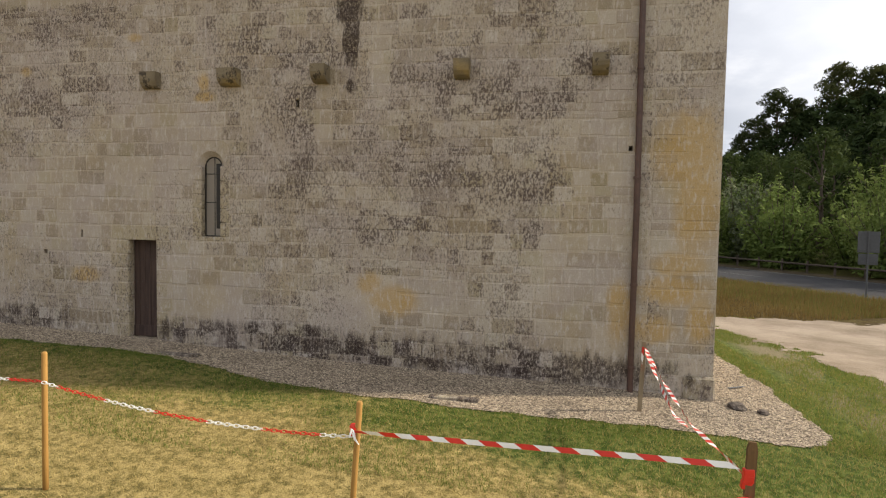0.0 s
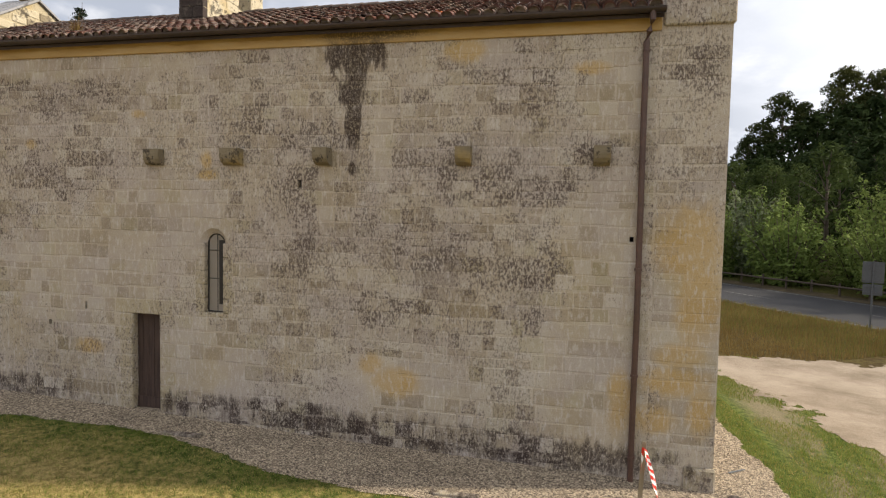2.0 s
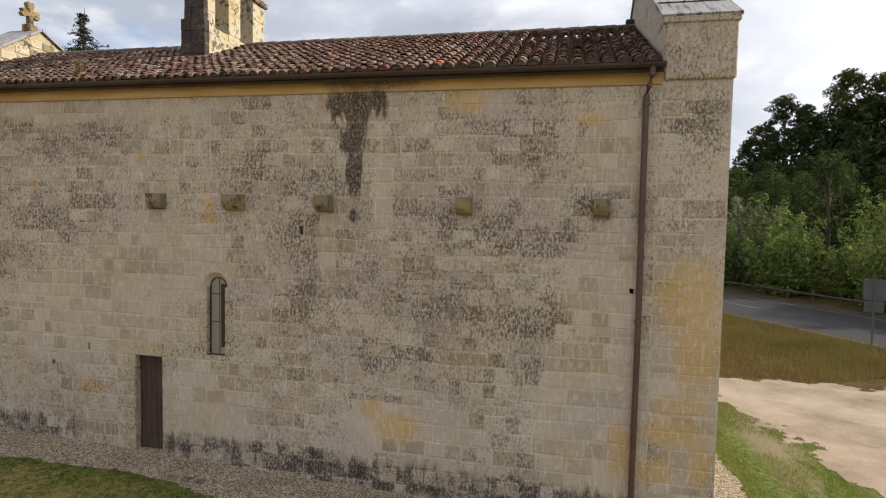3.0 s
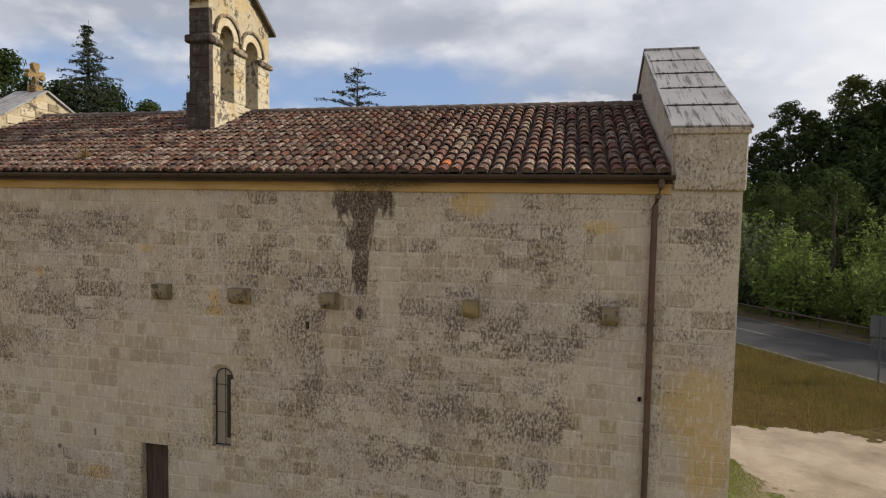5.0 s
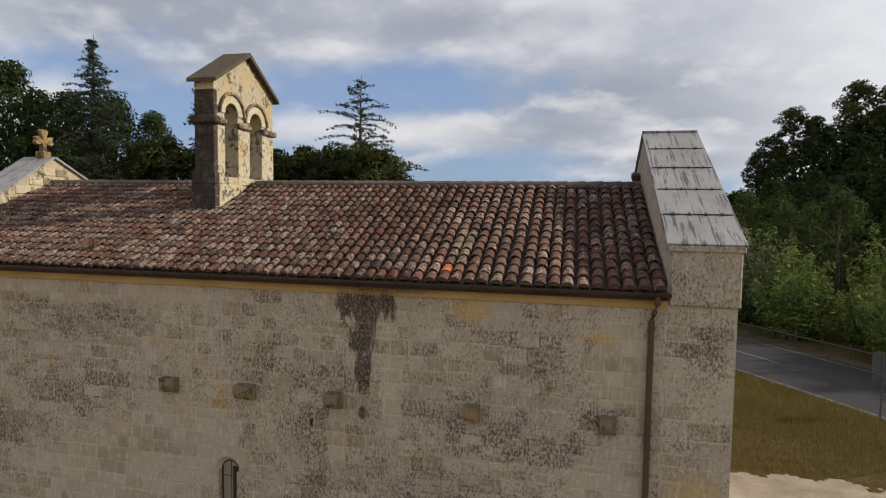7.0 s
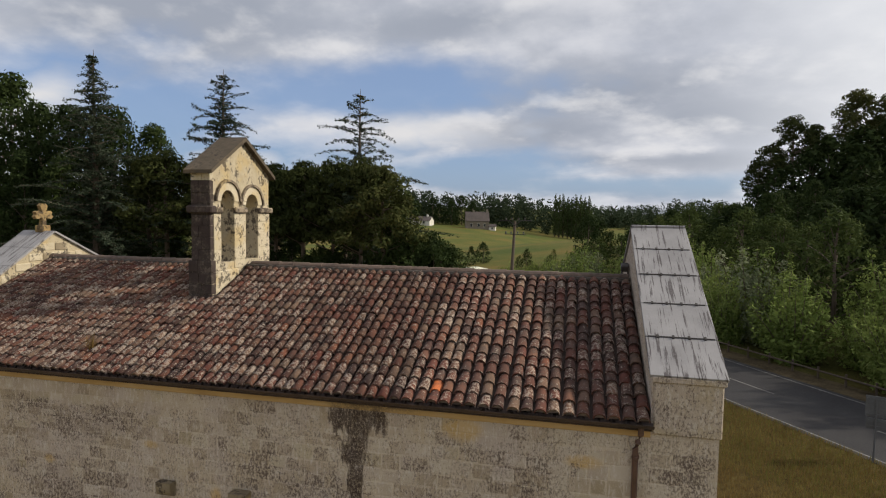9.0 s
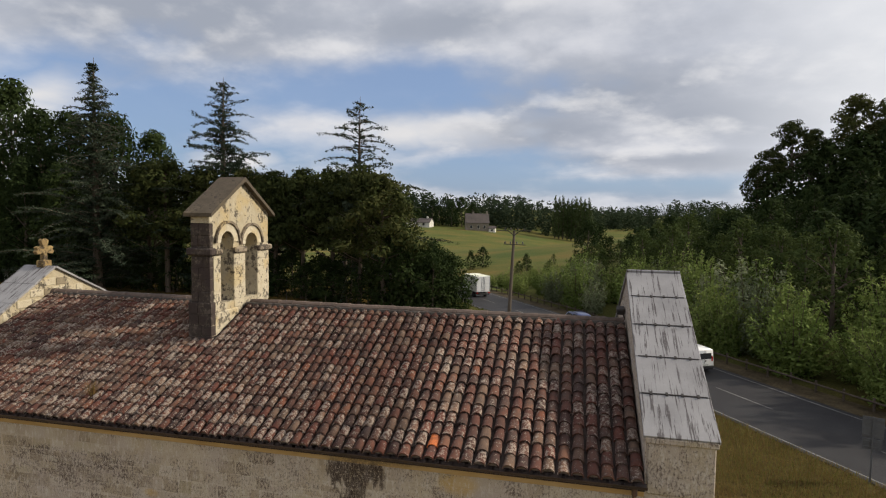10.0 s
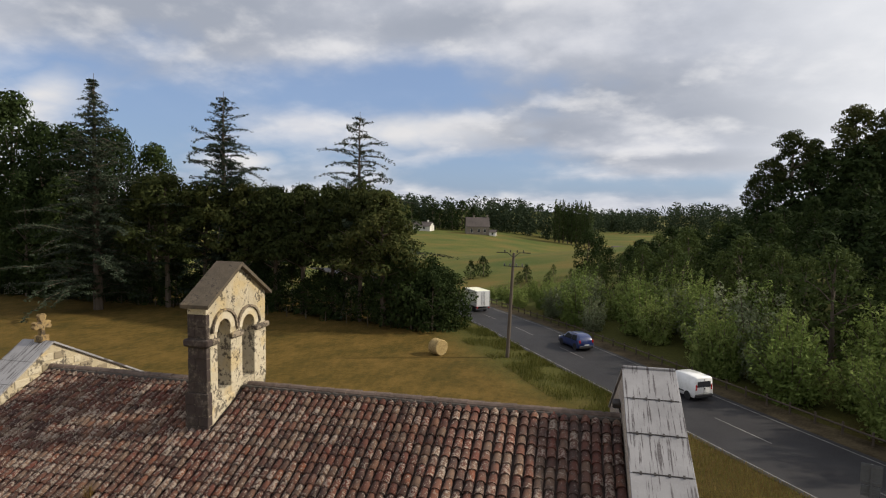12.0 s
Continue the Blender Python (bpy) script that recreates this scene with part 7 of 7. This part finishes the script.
def delivery_van():
    half = 0.86
    profile = [(-1.95, 0.96, 0.34, 0.95, 1.72, 0.12), (-1.88, 1.0, 0.28, 0.98, 1.80, 0.13), (-0.6, 1.0, 0.25, 0.98, 1.84, 0.14), (0.3, 1.0, 0.25, 0.97, 1.78, 0.17), (0.75, 1.0, 0.25, 0.96, 1.52, 0.19),
               (1.15, 1.0, 0.26, 0.96, 1.16, 0.14), (1.6, 0.97, 0.28, 0.88, 1.0, 0.10), (1.88, 0.90, 0.33, 0.74, 0.86, 0.08), (1.96, 0.80, 0.40, 0.62, 0.70, 0.06)]
    panes = side_panes(half, 0.98, 1.60, 0.17, ((-0.02, 0.88, 0.0, 0.50),))
    panes.append(("rear_window", [(0.62, -1.962, 1.06), (-0.62, -1.962, 1.06), (-0.58, -1.955, 1.50), (0.58, -1.955, 1.50)]))
    panes.append(("windscreen", [(-0.68, 1.10, 1.20), (0.68, 1.10, 1.20), (0.58, 0.78, 1.49), (-0.58, 0.78, 1.49)]))
    ob, body = car("delivery_van", "small white delivery van driving along the road", on_road(23.9, 33.5), ROAD_TURN, WHITE_PAINT, 3.95, half, None, profile, None, (-1.22, 1.25), 0.30, panes)
    tagged(ob, category="van")
    lamps_and_bumpers(ob, half, -1.95, 1.94, 0.85, 0.70, 0.42, 0.13)
    for side in (-1, 1):
        part("side_strip", one_box(side * half * 1.0 - 0.012, side * half * 1.0 + 0.012, -0.85, 0.95, 0.50, 0.60, bevel=0.004), BLACK_PLASTIC, ob)
        part("door_handle", one_box(side * half * 1.0 - 0.015, side * half * 1.0 + 0.015, -0.05, 0.10, 0.86, 0.90), BLACK_PLASTIC, ob)
    part("door_seam", one_box(-0.006, 0.006, -1.972, -1.95, 0.55, 1.68), BLACK_PLASTIC, ob)
    part("rear_handle", one_box(0.02, 0.12, -1.99, -1.95, 0.88, 0.98, bevel=0.01), BLACK_PLASTIC, ob)


delivery_van()


def box_truck():
    ob = thing("box_truck", "small white box truck driving away along the road", "truck", on_road(66.0, 32.2), turn=ROAD_TURN + 4)
    part("chassis", one_box(-0.45, 0.45, -3.0, 2.4, 0.42, 0.62, bevel=0.02), BLACK_PLASTIC, ob)
    body = part("cargo_box", one_box(-1.08, 1.08, -3.1, 1.0, 0.85, 3.05, bevel=0.03), WHITE_PAINT, ob)
    part("roof_sheet", one_box(-1.05, 1.05, -3.07, 0.97, 3.051, 3.065), plain("cream_roof_sheet", (0.70, 0.70, 0.55), 0.5), body)
    for x in (-1.0, 0.0, 1.0):
        part("rear_seam", one_box(x - 0.02, x + 0.02, -3.118, -3.098, 0.9, 3.0), SIGN_BACK, body)
    for x in (-0.22, 0.22):
        part("door_bar", one_tube([(x, -3.125, 0.95), (x, -3.125, 2.95)], 0.018, 6), SIGN_BACK, body)
    cab = part("cab", loft([body_ring(y, 0.98 * w, 0.45, 1.25, top, 0.14) for y, w, top in ((1.06, 1.0, 2.25), (1.5, 1.0, 2.3), (2.1, 1.0, 2.1), (2.75, 0.98, 1.42), (3.25, 0.94, 1.2), (3.4, 0.85, 1.0))]), WHITE_PAINT, ob)
    for side in (-1, 1):
        pts = [(side * 0.972, 1.3, 1.30), (side * 0.972, 2.45, 1.30), (side * 0.86, 2.0, 2.0), (side * 0.86, 1.3, 2.05)]
        bm = bmesh.new()
        bm.faces.new([bm.verts.new(p) for p in pts])
        part("side_window", bm, DARK_GLASS, cab)
        part("wing_mirror", one_box(side * 1.16 - 0.08, side * 1.16 + 0.08, 2.1, 2.2, 1.4, 1.75, bevel=0.03), BLACK_PLASTIC, cab)
        part("tail_light", one_box(side * 0.9 - 0.1, side * 0.9 + 0.1, -3.14, -3.05, 0.62, 0.78, bevel=0.02), LAMP_RED, ob)
    part("bumper", one_box(-1.0, 1.0, -3.12, -3.0, 0.42, 0.56, bevel=0.02), BLACK_PLASTIC, ob)
    wheels(ob, (-1.9, 2.4), 1.0, 0.36, 0.28)


box_truck()

# ---- single blocks of the front wall and gable, last ----
shared_blocks = []
for k in range(6):
    me = block_mesh(k)
    me.materials.append(STONE)
    shared_blocks.append(me)
block_rng = random.Random(17)
stone_count = 0
for owner, blocks in ((front_wall, lay_blocks(-15.9, 8.99, 6.5, (0.19, 0.40))), (gable_wall, lay_blocks(9.0, 9.968, 6.56, (0.30, 0.55)))):
    vs, fs = [], []
    for x0, x1, z0, z1 in blocks:
        # Where render has been smeared over the wall no joint shows.
        smear = noise.noise((x0 * 0.55, 3.0, z0 * 0.8)) - (1.0 if 3.2 < x0 < 5.4 and z0 > 4.2 else 0.0) + (0.35 if 7.6 < x0 < 8.9 and z0 < 2.4 else 0.0) + (0.2 if x0 > 9 and z0 > 2.4 else 0.0)
        if smear > 0.36 + block_rng.uniform(-0.12, 0.12):
            continue
        mid_x = (x0 + x1) / 2
        wave = 0.040 * noise.noise((mid_x * 0.45, 1.0, z0 * 0.35)) + 0.020 * noise.noise((mid_x * 1.5, 5.0, z0 * 1.1))
        if any(x1 > h[0] - 0.3 and x0 < h[1] + 0.3 and z0 < h[3] + 0.3 and z1 > h[2] - 0.3 for h in HOLES) or z1 > 6.3:
            wave = 0.0
        z0, z1 = z0 + wave, z1 + wave
        gap = block_rng.uniform(0.008, 0.024)
        z0, z1 = z0 + block_rng.uniform(-0.010, 0.010), z1 + block_rng.uniform(-0.010, 0.010)
        m = pose((x0 + x1) / 2, 0.0225 - block_rng.uniform(0.0, 0.0055), (z0 + z1) / 2, 0, block_rng.uniform(-1.3, 1.3), 0) @ Matrix.Diagonal((x1 - x0 - gap, 0.05, z1 - z0 - gap, 1))
        me = shared_blocks[block_rng.randrange(6)]
        if owner is front_wall and 2.1 < x0 < 8.9 and 0.5 < z0 < 4.3 and stone_count < 300:
            ob = new("stone", me)
            ob.matrix_basis = m
            ob.parent = owner
            stone_count += 1
        else:
            first = len(vs)
            vs += [m @ v.co for v in me.vertices]
            fs += [tuple(first + i for i in p.vertices) for p in me.polygons]
    tagged(raw("stones", vs, fs, STONE_JOINED, owner), kind="stuff")
